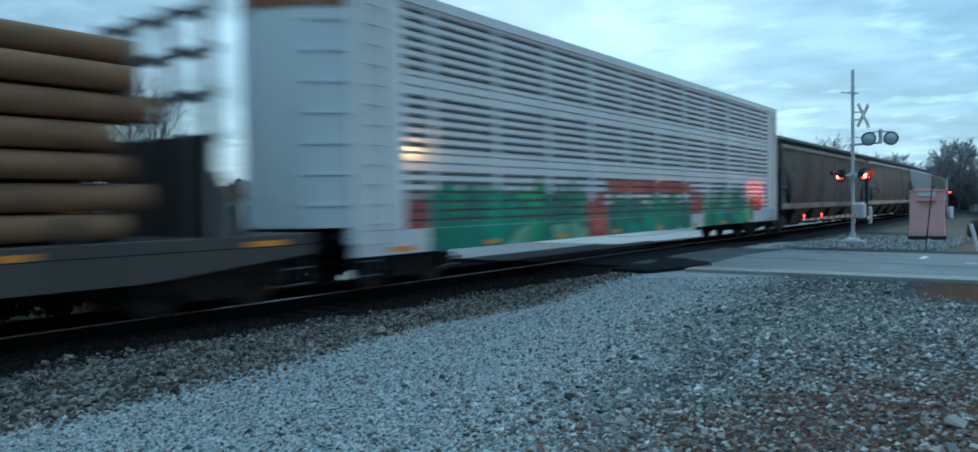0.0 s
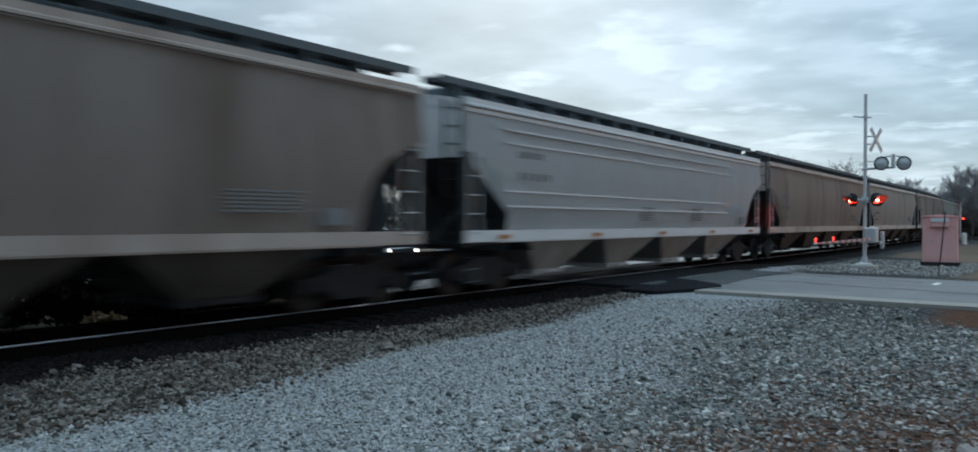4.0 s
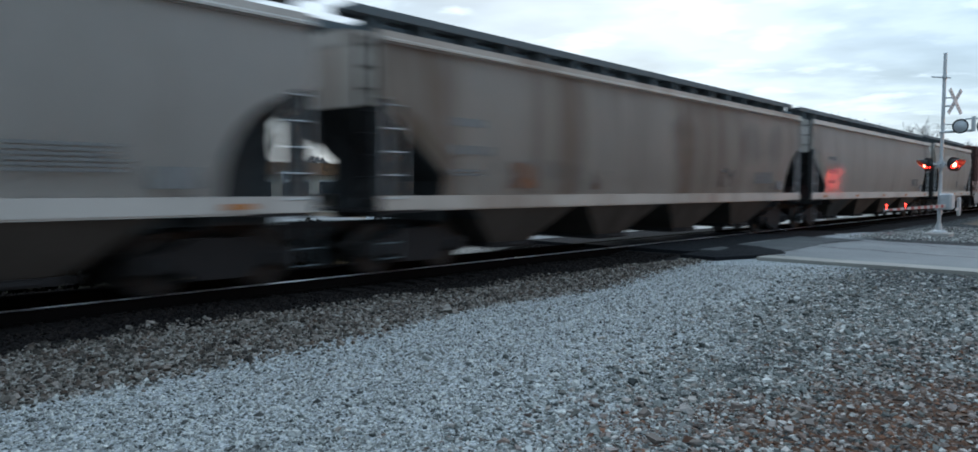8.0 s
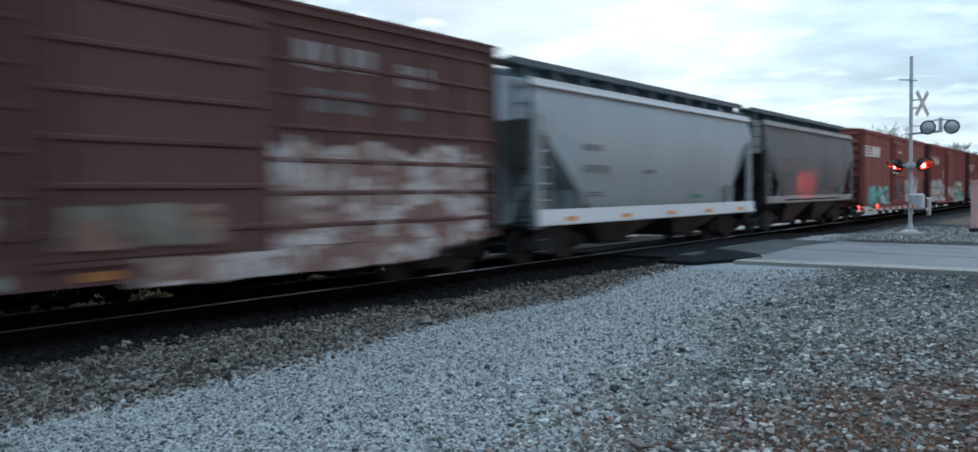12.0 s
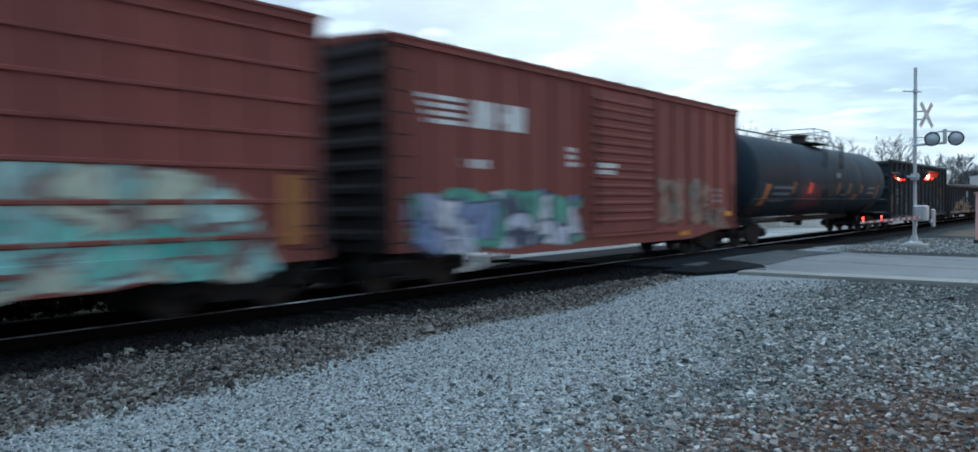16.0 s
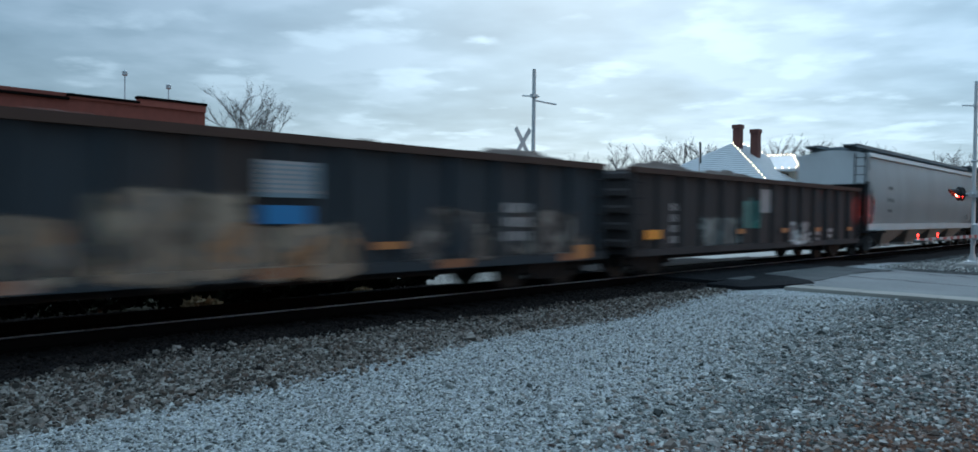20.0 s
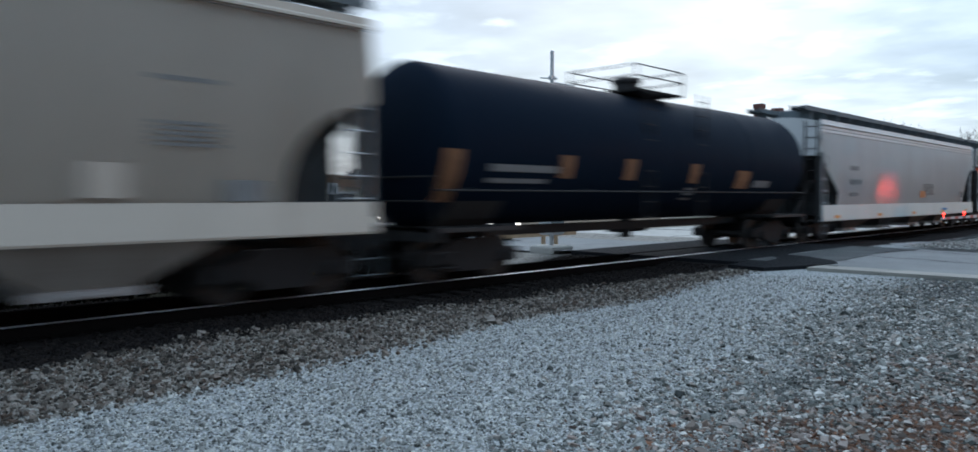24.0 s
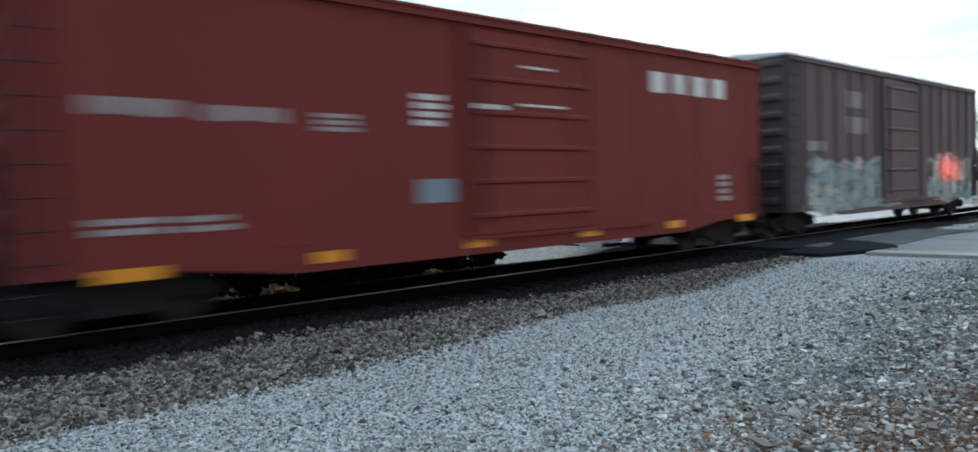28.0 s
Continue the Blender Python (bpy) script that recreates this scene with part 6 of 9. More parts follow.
def log_car(s0, s1):
    L = s1 - s0
    Lb = L - 1.0
    car = thing("log_flatcar", "bulkhead flatcar with open framed bulkheads and worn deck", "flatcar", group="cars of the freight train")
    bm = B()
    bevel_box(bm, -Lb / 2, Lb / 2, -HW, HW, 1.0, 1.2, 0.02)
    part("deck", bm, PAINT["flat"], car)
    for side in (-1, 1):
        bm = B()
        prism(bm, [(-Lb / 2, 0.85), (-Lb / 2 + 3, 0.6), (Lb / 2 - 3, 0.6), (Lb / 2, 0.85), (Lb / 2, 1.0), (-Lb / 2, 1.0)], "y", *sorted((side * HW, side * (HW - 0.1))))
        part("side_sill", bm, PAINT["flat"], car)
        for k in range(9):
            x = -Lb / 2 + 3.6 + k * (Lb - 7.6) / 8
            bm = B()
            box(bm, x - 0.05, x + 0.05, *sorted((side * (HW + 0.05), side * (HW - 0.05))), 0.9, 1.55)
            part("stake_pocket", bm, PAINT["flat"], car)
    for s in (-1, 1):
        x = s * (Lb / 2 - 2.0)
        bm = B()
        box(bm, *sorted((x, x + s * 0.1)), -HW, HW, 1.2, 2.75)
        bulk = part("bulkhead", bm, PAINT["flat"], car, "dark lower plate of the open bulkhead")
        for y in (-1.5, -0.5, 0.5, 1.5):
            bm = B()
            box(bm, *sorted((x, x + s * 0.16)), y - 0.07, y + 0.07, 1.2, 4.8)
            part("upright", bm, PAINT["dark_grey"], bulk, "grey upright")
            bm = B()
            prism(bm, [(x + s * 0.16, 1.2), (x + s * 0.75, 1.2), (x + s * 0.24, 2.2), (x + s * 0.16, 2.2)], "y", y - 0.05, y + 0.05)
            part("brace", bm, PAINT["flat"], bulk)
        for z in (2.72, 3.4, 4.08, 4.72):
            bm = B()
            box(bm, *sorted((x + s * 0.161, x + s * 0.24)), -HW, HW, z - 0.08, z + 0.08)
            part("crossbar", bm, PAINT["flat"], bulk, "dark crossbar")
    running_gear(car, L)
    steps(car, L)
    reflectors(car, Lb, 1.02, 3.0, -HW - 0.012, 0.09)
    return car, L, Lb


MOVING = []   # thing, its middle along the line at the start, half the distance between trucks


def on_line(car, s0, s1):
    MOVING.append((car, (s0 + s1) / 2, (s1 - s0) / 2 - 2.05))


# dark colour for the shade inside the hopper ends
M["hopper_end_shade"] = surface("slope sheet steel in end shade tone", (0.055, 0.057, 0.058), (0.03, 0.031, 0.032), 0.8, scale=3, spec=0.2)
# shade of the rack's inside, put into a colour
M["dark_inside"] = surface("shade tone inside the rack", (0.30, 0.305, 0.31), (0.22, 0.225, 0.23), 0.9)
M["door_grey"] = surface("pale grey door", (0.74, 0.75, 0.74), (0.6, 0.6, 0.59), 0.6, scale=1.2, streak=4, stain=(0.35, 0.28, 0.22), stain_at=0.7)
paint("flat", (0.055, 0.052, 0.048), (0.09, 0.075, 0.062), rough=0.8)
paint("rack", (0.70, 0.71, 0.715), (0.56, 0.57, 0.575), (0.36, 0.30, 0.26), 0.72, 0.45, coat=0.5)
paint("rackroof", (0.48, 0.60, 0.64), (0.40, 0.51, 0.55), rough=0.6)
paint("brown_grey", (0.31, 0.29, 0.265), (0.17, 0.155, 0.14), (0.15, 0.088, 0.062), 0.49, 0.6, streak=4, scale=1.1, amount=0.95)
paint("tan", (0.47, 0.405, 0.355), (0.36, 0.30, 0.26), (0.24, 0.175, 0.14), 0.56, 0.6)
paint("light_grey", (0.57, 0.535, 0.495), (0.47, 0.44, 0.40), (0.30, 0.26, 0.225), 0.6, 0.55)
paint("warm_white", (0.65, 0.61, 0.555), (0.54, 0.50, 0.45), (0.44, 0.38, 0.32), 0.64, 0.5, coat=0.3)
paint("beige", (0.59, 0.525, 0.445), (0.49, 0.435, 0.365), (0.36, 0.30, 0.24), 0.62, 0.5, coat=0.2)
paint("white", (0.68, 0.69, 0.69), (0.58, 0.59, 0.59), (0.45, 0.42, 0.39), 0.74, 0.55)
paint("clean_white", (0.70, 0.70, 0.69), (0.61, 0.61, 0.60), (0.5, 0.48, 0.46), 0.78, 0.38, coat=0.3)
paint("sill_grey", (0.585, 0.60, 0.565), (0.50, 0.515, 0.48), (0.40, 0.39, 0.35), 0.74, 0.5)
paint("flat_white", (0.63, 0.635, 0.62), (0.55, 0.555, 0.54), (0.48, 0.45, 0.42), 0.74, 0.6)
paint("grey_stained", (0.51, 0.455, 0.40), (0.38, 0.335, 0.29), (0.24, 0.165, 0.12), 0.53, 0.6, streak=9)
paint("silver", (0.72, 0.75, 0.755), (0.62, 0.65, 0.66), (0.4, 0.4, 0.4), 0.74, 0.42, coat=0.25)
paint("dark_grey", (0.36, 0.355, 0.35), (0.27, 0.265, 0.26), (0.15, 0.13, 0.12), 0.66, 0.5)
paint("oxide", (0.125, 0.052, 0.044), (0.09, 0.041, 0.036), (0.05, 0.03, 0.025), 0.62, 0.7)
paint("oxide_bright", (0.255, 0.072, 0.056), (0.18, 0.06, 0.049), (0.08, 0.03, 0.025), 0.62, 0.65, spec=0.25)
paint("boxred", (0.19, 0.03, 0.026), (0.14, 0.028, 0.023), (0.075, 0.018, 0.014), 0.70, 0.65, spec=0.2)
paint("dull_brown", (0.105, 0.08, 0.082), (0.075, 0.058, 0.058), (0.06, 0.05, 0.05), 0.64, 0.7)
paint("tank_grey", (0.022, 0.034, 0.046), (0.018, 0.029, 0.041), (0.046, 0.036, 0.034), 0.6, 0.65, spec=0.22)
paint("tank_low", (0.012, 0.034, 0.056), (0.020, 0.042, 0.062), (0.014, 0.024, 0.038), 0.6, 0.6, spec=0.3)
paint("tank_black", (0.006, 0.011, 0.021), (0.009, 0.015, 0.026), rough=0.5, spec=0.015)
paint("coal", (0.020, 0.028, 0.035), (0.032, 0.038, 0.042), (0.05, 0.03, 0.02), 0.68, 0.75, spec=0.3)
paint("gon", (0.026, 0.035, 0.045), (0.045, 0.046, 0.047), (0.06, 0.042, 0.034), 0.60, 0.8, spec=0.3)
paint("gon_brown", (0.056, 0.046, 0.044), (0.038, 0.035, 0.036), (0.03, 0.023, 0.02), 0.62, 0.8, spec=0.3)
paint("light_clean", (0.60, 0.615, 0.62), (0.52, 0.53, 0.535), (0.42, 0.40, 0.38), 0.76, 0.42, coat=0.5)
M["faded_letter"] = surface("faded white lettering", (0.40, 0.37, 0.36), (0.24, 0.215, 0.21), 0.7, scale=4, bump=0)
M["patch"] = surface("tan primer", (0.50, 0.43, 0.36), (0.42, 0.36, 0.30), 0.7, scale=3, bump=0)
M["dull_orange"] = surface("dulled orange placard", (0.22, 0.10, 0.04), (0.15, 0.075, 0.035), 0.7, scale=5, bump=0)
M["dim_letter"] = surface("grimed lettering", (0.20, 0.20, 0.20), (0.12, 0.12, 0.12), 0.7, scale=4, bump=0)
M["redline"] = surface("faded red paint", (0.42, 0.13, 0.11), (0.36, 0.14, 0.12), 0.6, bump=0)
M["rimrust"] = surface("rust-brown rim", (0.085, 0.052, 0.04), (0.05, 0.035, 0.03), 0.9, scale=3, spec=0.2)
M["end_dark"] = surface("dark end steel", (0.028, 0.02, 0.019), (0.05, 0.03, 0.027), 0.85, scale=2)
M["soot"] = surface("soot stain", (0.02, 0.022, 0.026), (0.035, 0.036, 0.04), 0.7)
M["grey_sign"] = surface("blue-grey panel", (0.2, 0.26, 0.3), (0.15, 0.2, 0.24), 0.6)
M["green_mark"] = surface("green mark", (0.05, 0.3, 0.15), (0.05, 0.2, 0.1), 0.6)
M["blue"] = surface("blue sign", (0.02, 0.18, 0.42), (0.03, 0.15, 0.35), 0.5)
GRAF = {
    "minty": graffiti("mint and white bubble graffiti", [(0.22, 0.55, 0.47), (0.42, 0.62, 0.58), (0.30, 0.58, 0.54), (0.50, 0.52, 0.40), (0.10, 0.40, 0.34), (0.20, 0.14, 0.13)], 1.3, 1.4),
    "pinkpale": graffiti("washed pinkish graffiti", [(0.46, 0.37, 0.34), (0.62, 0.56, 0.54), (0.34, 0.24, 0.21), (0.56, 0.50, 0.47), (0.24, 0.14, 0.115)], 1.9, 0.75),
    "greyg": graffiti("grey-green graffiti", [(0.16, 0.19, 0.18), (0.11, 0.13, 0.13), (0.20, 0.22, 0.21), (0.08, 0.09, 0.09)], 0.8, 0.5),
    "green": graffiti("green graffiti", [(0.02, 0.26, 0.12), (0.05, 0.38, 0.15), (0.02, 0.22, 0.14), (0.03, 0.32, 0.20), (0.20, 0.42, 0.26), (0.02, 0.16, 0.12)], 0.8, 1.2, False),
    "frost": graffiti("pale mint and lilac bubble graffiti", [(0.50, 0.56, 0.53), (0.36, 0.50, 0.45), (0.52, 0.52, 0.56), (0.44, 0.42, 0.48), (0.42, 0.48, 0.34), (0.30, 0.28, 0.28)], 1.1, 1.15),
    "worn_mint": graffiti("worn mint and grey graffiti", [(0.42, 0.47, 0.43), (0.22, 0.25, 0.25), (0.38, 0.36, 0.37), (0.50, 0.50, 0.47), (0.17, 0.17, 0.17)], 1.7, 0.75),
    "redg": graffiti("red graffiti", [(0.42, 0.06, 0.05), (0.5, 0.12, 0.09), (0.34, 0.05, 0.05)], 1.0, 1.0, False),
    "pale": graffiti("pale graffiti", [(0.50, 0.50, 0.48), (0.62, 0.60, 0.58), (0.36, 0.40, 0.40), (0.55, 0.50, 0.48), (0.16, 0.13, 0.13)], 1.7, 0.55),
    "teal": graffiti("teal graffiti", [(0.10, 0.45, 0.40), (0.16, 0.52, 0.46), (0.5, 0.6, 0.58), (0.06, 0.32, 0.30), (0.1, 0.12, 0.12)], 1.1, 0.6),
    "deepteal": graffiti("deep teal graffiti", [(0.05, 0.19, 0.16), (0.07, 0.23, 0.20), (0.04, 0.13, 0.12), (0.10, 0.25, 0.22)], 1.0, 0.9),
    "multi": graffiti("many-coloured graffiti", [(0.50, 0.52, 0.60), (0.20, 0.26, 0.42), (0.10, 0.32, 0.24), (0.60, 0.60, 0.64), (0.36, 0.37, 0.50), (0.05, 0.07, 0.12)], 1.2, 0.95),
    "rust": graffiti("rust-orange chalk marks", [(0.20, 0.075, 0.03), (0.14, 0.06, 0.03), (0.09, 0.05, 0.035)], 1.0, 0.1),
    "faint": graffiti("worn tan and grey-green graffiti", [(0.26, 0.16, 0.12), (0.22, 0.20, 0.16), (0.30, 0.20, 0.15), (0.16, 0.17, 0.14), (0.20, 0.10, 0.08)], 1.3, 0.5),
    "tan": graffiti("faded tan graffiti", [(0.28, 0.195, 0.13), (0.32, 0.25, 0.18), (0.22, 0.16, 0.11), (0.30, 0.16, 0.075), (0.19, 0.155, 0.125)], 1.3, 0.5),
    "dusty": graffiti("dusty faded graffiti", [(0.12, 0.10, 0.085), (0.16, 0.135, 0.115), (0.075, 0.066, 0.06), (0.19, 0.17, 0.15), (0.06, 0.055, 0.052)], 1.4, 0.2),
    "tag": graffiti("thin dark tag", [(0.10, 0.09, 0.09), (0.16, 0.13, 0.12), (0.08, 0.07, 0.07)], 1.9, -0.12),
    "blot": graffiti("rust-brown blotches", [(0.22, 0.15, 0.11), (0.17, 0.12, 0.095), (0.25, 0.17, 0.12)], 0.9, 0.75, True, 0.45),
    "smudge": graffiti("sooty smudges", [(0.16, 0.15, 0.14), (0.12, 0.115, 0.11), (0.20, 0.185, 0.17)], 0.7, 0.75, True, 0.28),
    "wash": graffiti("faint pink wash", [(0.56, 0.49, 0.475), (0.58, 0.53, 0.515), (0.57, 0.46, 0.44)], 0.9, 0.25),
    "pinkish": graffiti("washed red fill", [(0.56, 0.36, 0.34), (0.57, 0.43, 0.41), (0.52, 0.27, 0.25)], 1.4, 0.5),
    "mint": graffiti("grey-mint graffiti", [(0.26, 0.36, 0.33), (0.36, 0.44, 0.40), (0.22, 0.32, 0.31), (0.30, 0.28, 0.24), (0.42, 0.44, 0.42), (0.14, 0.18, 0.18)], 1.3, 1.0),
}


def build_train():
    S = [-8.6, 9.2, 37.1, 59.36, 80.99, 102.33, 124.38, 146.02, 168.17, 189.91, 203.29, 220.27, 234.93, 248.47, 266.62, 284.62, 302.11, 323.13, 342.1, 360.36, 378.51, 400.36, 422.3, 439.84, 461.89, 483.94, 502.5, 520.35]
    span = [(a, b) for a, b in zip(S, S[1:])]

    def add(i, made):
        on_line(made[0], *span[i])
        return made

    car, L, Lb = add(0, log_car(*span[0]))
    build_logs(car, Lb)
    car, L, Lb = add(1, autorack(*span[1], PAINT["rack"], PAINT["rackroof"]))
    for i, (x0, x1, z0, z1, key) in enumerate(((-11.9, -5.3, 0.7, 2.3, "green"), (-5.3, -4.1, 0.7, 2.0, "redg"), (-4.1, 2.3, 0.7, 1.95, "green"), (-4.1, 2.3, 1.95, 2.35, "redg"), (2.3, 3.5, 0.9, 2.1, "redg"), (3.5, 9.4, 0.7, 2.2, "green"), (9.4, 10.7, 0.9, 1.9, "redg"), (-12.6, -11.9, 1.1, 1.9, "redg"))):
        spray_slats(car, x0 + 0.5, x1 + 0.5, z0, z1, GRAF[key], i)

    car, L, Lb = add(2, hopper(*span[2], "grimy brown-grey covered hopper with rust-streaked sides", PAINT["brown_grey"], seed=3))
    for x0, x1, z0, z1, key in ((-0.9, 1.3, 2.2, 4.2, "blot"), (1.6, 3.8, 2.0, 4.0, "blot"), (4.4, 6.9, 2.0, 4.3, "smudge"), (3.6, 4.9, 1.5, 3.6, "blot"), (-6.0, -3.2, 1.5, 3.2, "blot"), (-3.9, -1.2, 2.0, 4.3, "smudge"), (6.8, 8.7, 1.8, 4.1, "smudge")):
        spray(car, x0, x1, z0, z1, GRAF[key], -HW - 0.004, "stain")["label"] = "brown weathered stain"
    car, L, Lb = add(3, hopper(*span[3], "tan-grey covered hopper with dark tags", PAINT["tan"], seed=5))
    spray(car, -8.6, -5.6, 1.5, 3.0, GRAF["tag"], -HW - 0.004)
    car, L, Lb = add(4, hopper(*span[4], "white covered hopper with faint side seams and amber strips", PAINT["white"], chord=2, strip="orange", seed=7, bay_mat="grime_light", texts=((-8.05, 3.3, 1.2, 0.18, 1), (-8.05, 2.8, 1.6, 0.2, 1), (-1.45, 2.1, 0.95, 0.05, 6), (2.45, 2.12, 1.0, 0.05, 6))))
    for z in (3.75, 3.45, 2.35, 2.0):
        bm = B()
        box(bm, -Lb / 2 + 1.4, Lb / 2 - 4.0, -HW - 0.012, -HW + 0.05, z - 0.02, z + 0.02)
        part("side_seam", bm, PAINT["white"], car)
    add(5, hopper(*span[5], "tan-grey covered hopper with dusty sides", PAINT["tan"], seed=9))
    add(6, hopper(*span[6], "light grey covered hopper with faded lettering", PAINT["light_grey"], strip="orange", seed=11))
    add(7, hopper(*span[7], "stained grey covered hopper with long rust streaks", PAINT["grey_stained"], seed=15))
    car = MOVING[-1][0]
    for x0, x1, z0, z1, key, nm in ((-7.1, -5.8, 1.5, 2.25, "rust", "stain"), (-4.0, -3.0, 1.5, 2.1, "rust", "stain"), (2.9, 4.5, 1.55, 2.3, "tag", "graffiti"), (7.1, 8.0, 1.55, 1.95, "tag", "graffiti"), (-8.0, -3.6, 1.7, 2.3, "smudge", "stain"), (4.2, 7.0, 2.0, 4.1, "smudge", "stain"), (6.4, 8.7, 2.1, 4.15, "smudge", "stain"), (-0.2, 2.0, 1.8, 4.1, "blot", "stain")):
        spray(car, x0, x1, z0, z1, GRAF[key], -HW - 0.004, nm)
    add(8, hopper(*span[8], "dull light grey covered hopper", PAINT["light_grey"], strip="orange", seed=13))
    add(9, hopper(*span[9], "short warm white two-bay covered hopper", PAINT["warm_white"], bays=2, strip="orange", seed=17, inset=1.3, zt=4.3, walk_z=4.82, bay_mat="grime_light", texts=((-4.95, 3.73, 1.25, 0.22, 1), (-4.95, 3.17, 1.8, 0.23, 1), (-4.85, 1.7, 1.4, 0.05, 2), (0.45, 2.14, 0.55, 0.05, 6))))

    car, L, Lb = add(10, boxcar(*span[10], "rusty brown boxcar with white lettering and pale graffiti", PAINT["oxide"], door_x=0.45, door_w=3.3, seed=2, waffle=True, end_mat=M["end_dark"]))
    bars(car, -6.95, 4.08, 5.0, 0.5, 1, "faded_letter", -HW + 0.05, 5, 8)
    bars(car, -7.2, 3.12, 4.5, 0.1, 1, "dim_letter", -HW + 0.05, 8, 9)
    for x, z, w, h, m_ in ((2.75, 4.2, 1.9, 0.46, "faded_letter"), (5.0, 4.06, 0.95, 0.4, "faded_letter"), (3.0, 3.45, 1.5, 0.4, "dim_letter"), (5.05, 3.4, 0.6, 0.36, "dim_letter")):
        bars(car, x, z, w, h, 1, m_, -HW + 0.05, int(x * 7), 5)
    for x in (-6.9, -3.6, -0.7, 2.2, 5.2):
        plate(car, "reflective_strip", x, 0.62, 0.5, 0.12, "orange", -HW - 0.012, "amber reflective strip")
    spray(car, -8.5, -1.5, 0.9, 2.45, GRAF["pinkpale"])
    spray(car, -8.6, -1.6, 0.5, 1.5, GRAF["worn_mint"], -HW - 0.085)
    spray(car, 0.9, 7.8, 0.58, 2.75, GRAF["pinkpale"])
    spray(car, -0.1, 6.0, 0.42, 0.95, GRAF["pinkpale"], -HW - 0.085)
    spray(car, -1.2, 1.6, 0.95, 1.7, GRAF["faint"], -HW - 0.08)
    car, L, Lb = add(11, hopper(*span[11], "silver-grey two-bay covered hopper with rounded sides", PAINT["silver"], bays=2, strip="yellow", seed=19, bulge=0.26, dark_end="pale_end", inset=1.9, zc=3.5, sill=(0.95, 1.3), texts=((-4.75, 2.88, 1.05, 0.17, 1), (-4.7, 2.37, 1.4, 0.2, 1), (-1.65, 2.29, 0.75, 0.1, 1), (-4.65, 1.7, 0.9, 0.05, 2))))
    bars(car, 1.55, 1.6, 0.9, 0.12, 1, "green_mark", -HW + 0.1, 3, 3)
    car, L, Lb = add(12, hopper(*span[12], "dark grey two-bay covered hopper with dark tags", PAINT["dark_grey"], bays=2, seed=21, bulge=0.18, inset=1.4, zc=3.2))
    car, L, Lb = add(13, boxcar(*span[13], "oxide red boxcar with teal graffiti and a white emblem", PAINT["oxide_bright"], seed=4, door_x=0.1, posts=False))
    spray(car, -7.25, -1.8, 0.7, 2.0, GRAF["teal"])
    spray(car, 1.7, 6.7, 0.72, 2.55, GRAF["pale"])
    spray(car, -1.5, 1.5, 1.0, 2.1, GRAF["dusty"], -HW - 0.08)
    for x, z, w in ((-1.35, 3.29, 1.1), (-1.65, 2.68, 1.2), (-0.3, 3.9, 0.9)):
        bars(car, x, z, w, 0.12, 1, "letter", -HW - 0.082, 3, 4)
    plate(car, "orange_panel", 7.3, 0.85, 0.4, 0.22, "yellow", -HW - 0.01)
    emblem(car, -7.65, 3.97)
    car, L, Lb = add(14, boxcar(*span[14], "ribbed oxide red boxcar with white emblem and pale bubble graffiti", PAINT["oxide_bright"], seed=6, waffle=True, louvre=17, door_x=0.07, door_w=3.2, end_mat=M["end_dark"]))
    emblem(car, -7.65, 3.97)
    plate(car, "orange_panel", -7.95, 1.05, 0.35, 1.1, "orange", -HW - 0.004)
    plate(car, "orange_panel", 7.45, 1.05, 0.4, 1.1, "orange", -HW - 0.004)
    spray(car, -8.3, -1.5, 0.62, 2.4, GRAF["frost"], dome=True)
    spray(car, -1.3, 1.6, 0.9, 1.9, GRAF["pinkpale"], -HW - 0.08)
    spray(car, 1.75, 7.3, 0.5, 2.25, GRAF["minty"], dome=True)
    bars(car, -2.55, 3.05, 0.5, 0.16, 3, "letter", -HW + 0.05, 4, 2)
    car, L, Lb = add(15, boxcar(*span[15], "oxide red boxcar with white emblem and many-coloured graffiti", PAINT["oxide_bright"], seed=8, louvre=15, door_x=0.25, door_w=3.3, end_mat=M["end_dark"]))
    for x, z in ((3.6, 0.68), (6.9, 1.2)):
        plate(car, "reflective_strip", x, z, 0.6, 0.16, "yellow", -HW - 0.006, "amber reflective strip")
    emblem(car, -7.25, 3.78)
    spray(car, -7.6, -1.55, 0.6, 2.1, GRAF["multi"])
    spray(car, 2.2, 4.2, 0.95, 2.5, GRAF["faint"])
    spray(car, 4.1, 6.0, 0.85, 2.55, GRAF["faint"])
    spray(car, 5.4, 7.4, 0.7, 1.6, GRAF["faint"], -HW + 0.055)
    bars(car, 6.1, 2.1, 0.75, 0.12, 3, "faded_letter", -HW + 0.05, 8, 3)
    bars(car, -6, 2.58, 0.9, 0.2, 1, "letter", -HW + 0.05, 3, 4)
    bars(car, -2.25, 3.0, 0.6, 0.12, 3, "letter", -HW + 0.05, 4, 3)
    bars(car, -1.15, 2.67, 1.0, 0.12, 2, "letter", -HW - 0.082, 5, 4)

    car, L, Lb, mark = add(16, tank_car(*span[16], "weathered grey-black tank car with orange placards", PAINT["tank_grey"], lower=PAINT["tank_low"]))
    for x, z, w, h in ((-5.6, 2.0, 0.4, 0.45), (-3.55, 1.97, 0.48, 0.47), (0.55, 1.98, 0.45, 0.5), (2.35, 2.0, 0.52, 0.5), (4.5, 2.02, 0.5, 0.45)):
        mark(x, z, w, h, "dull_orange", label="dulled orange placard")
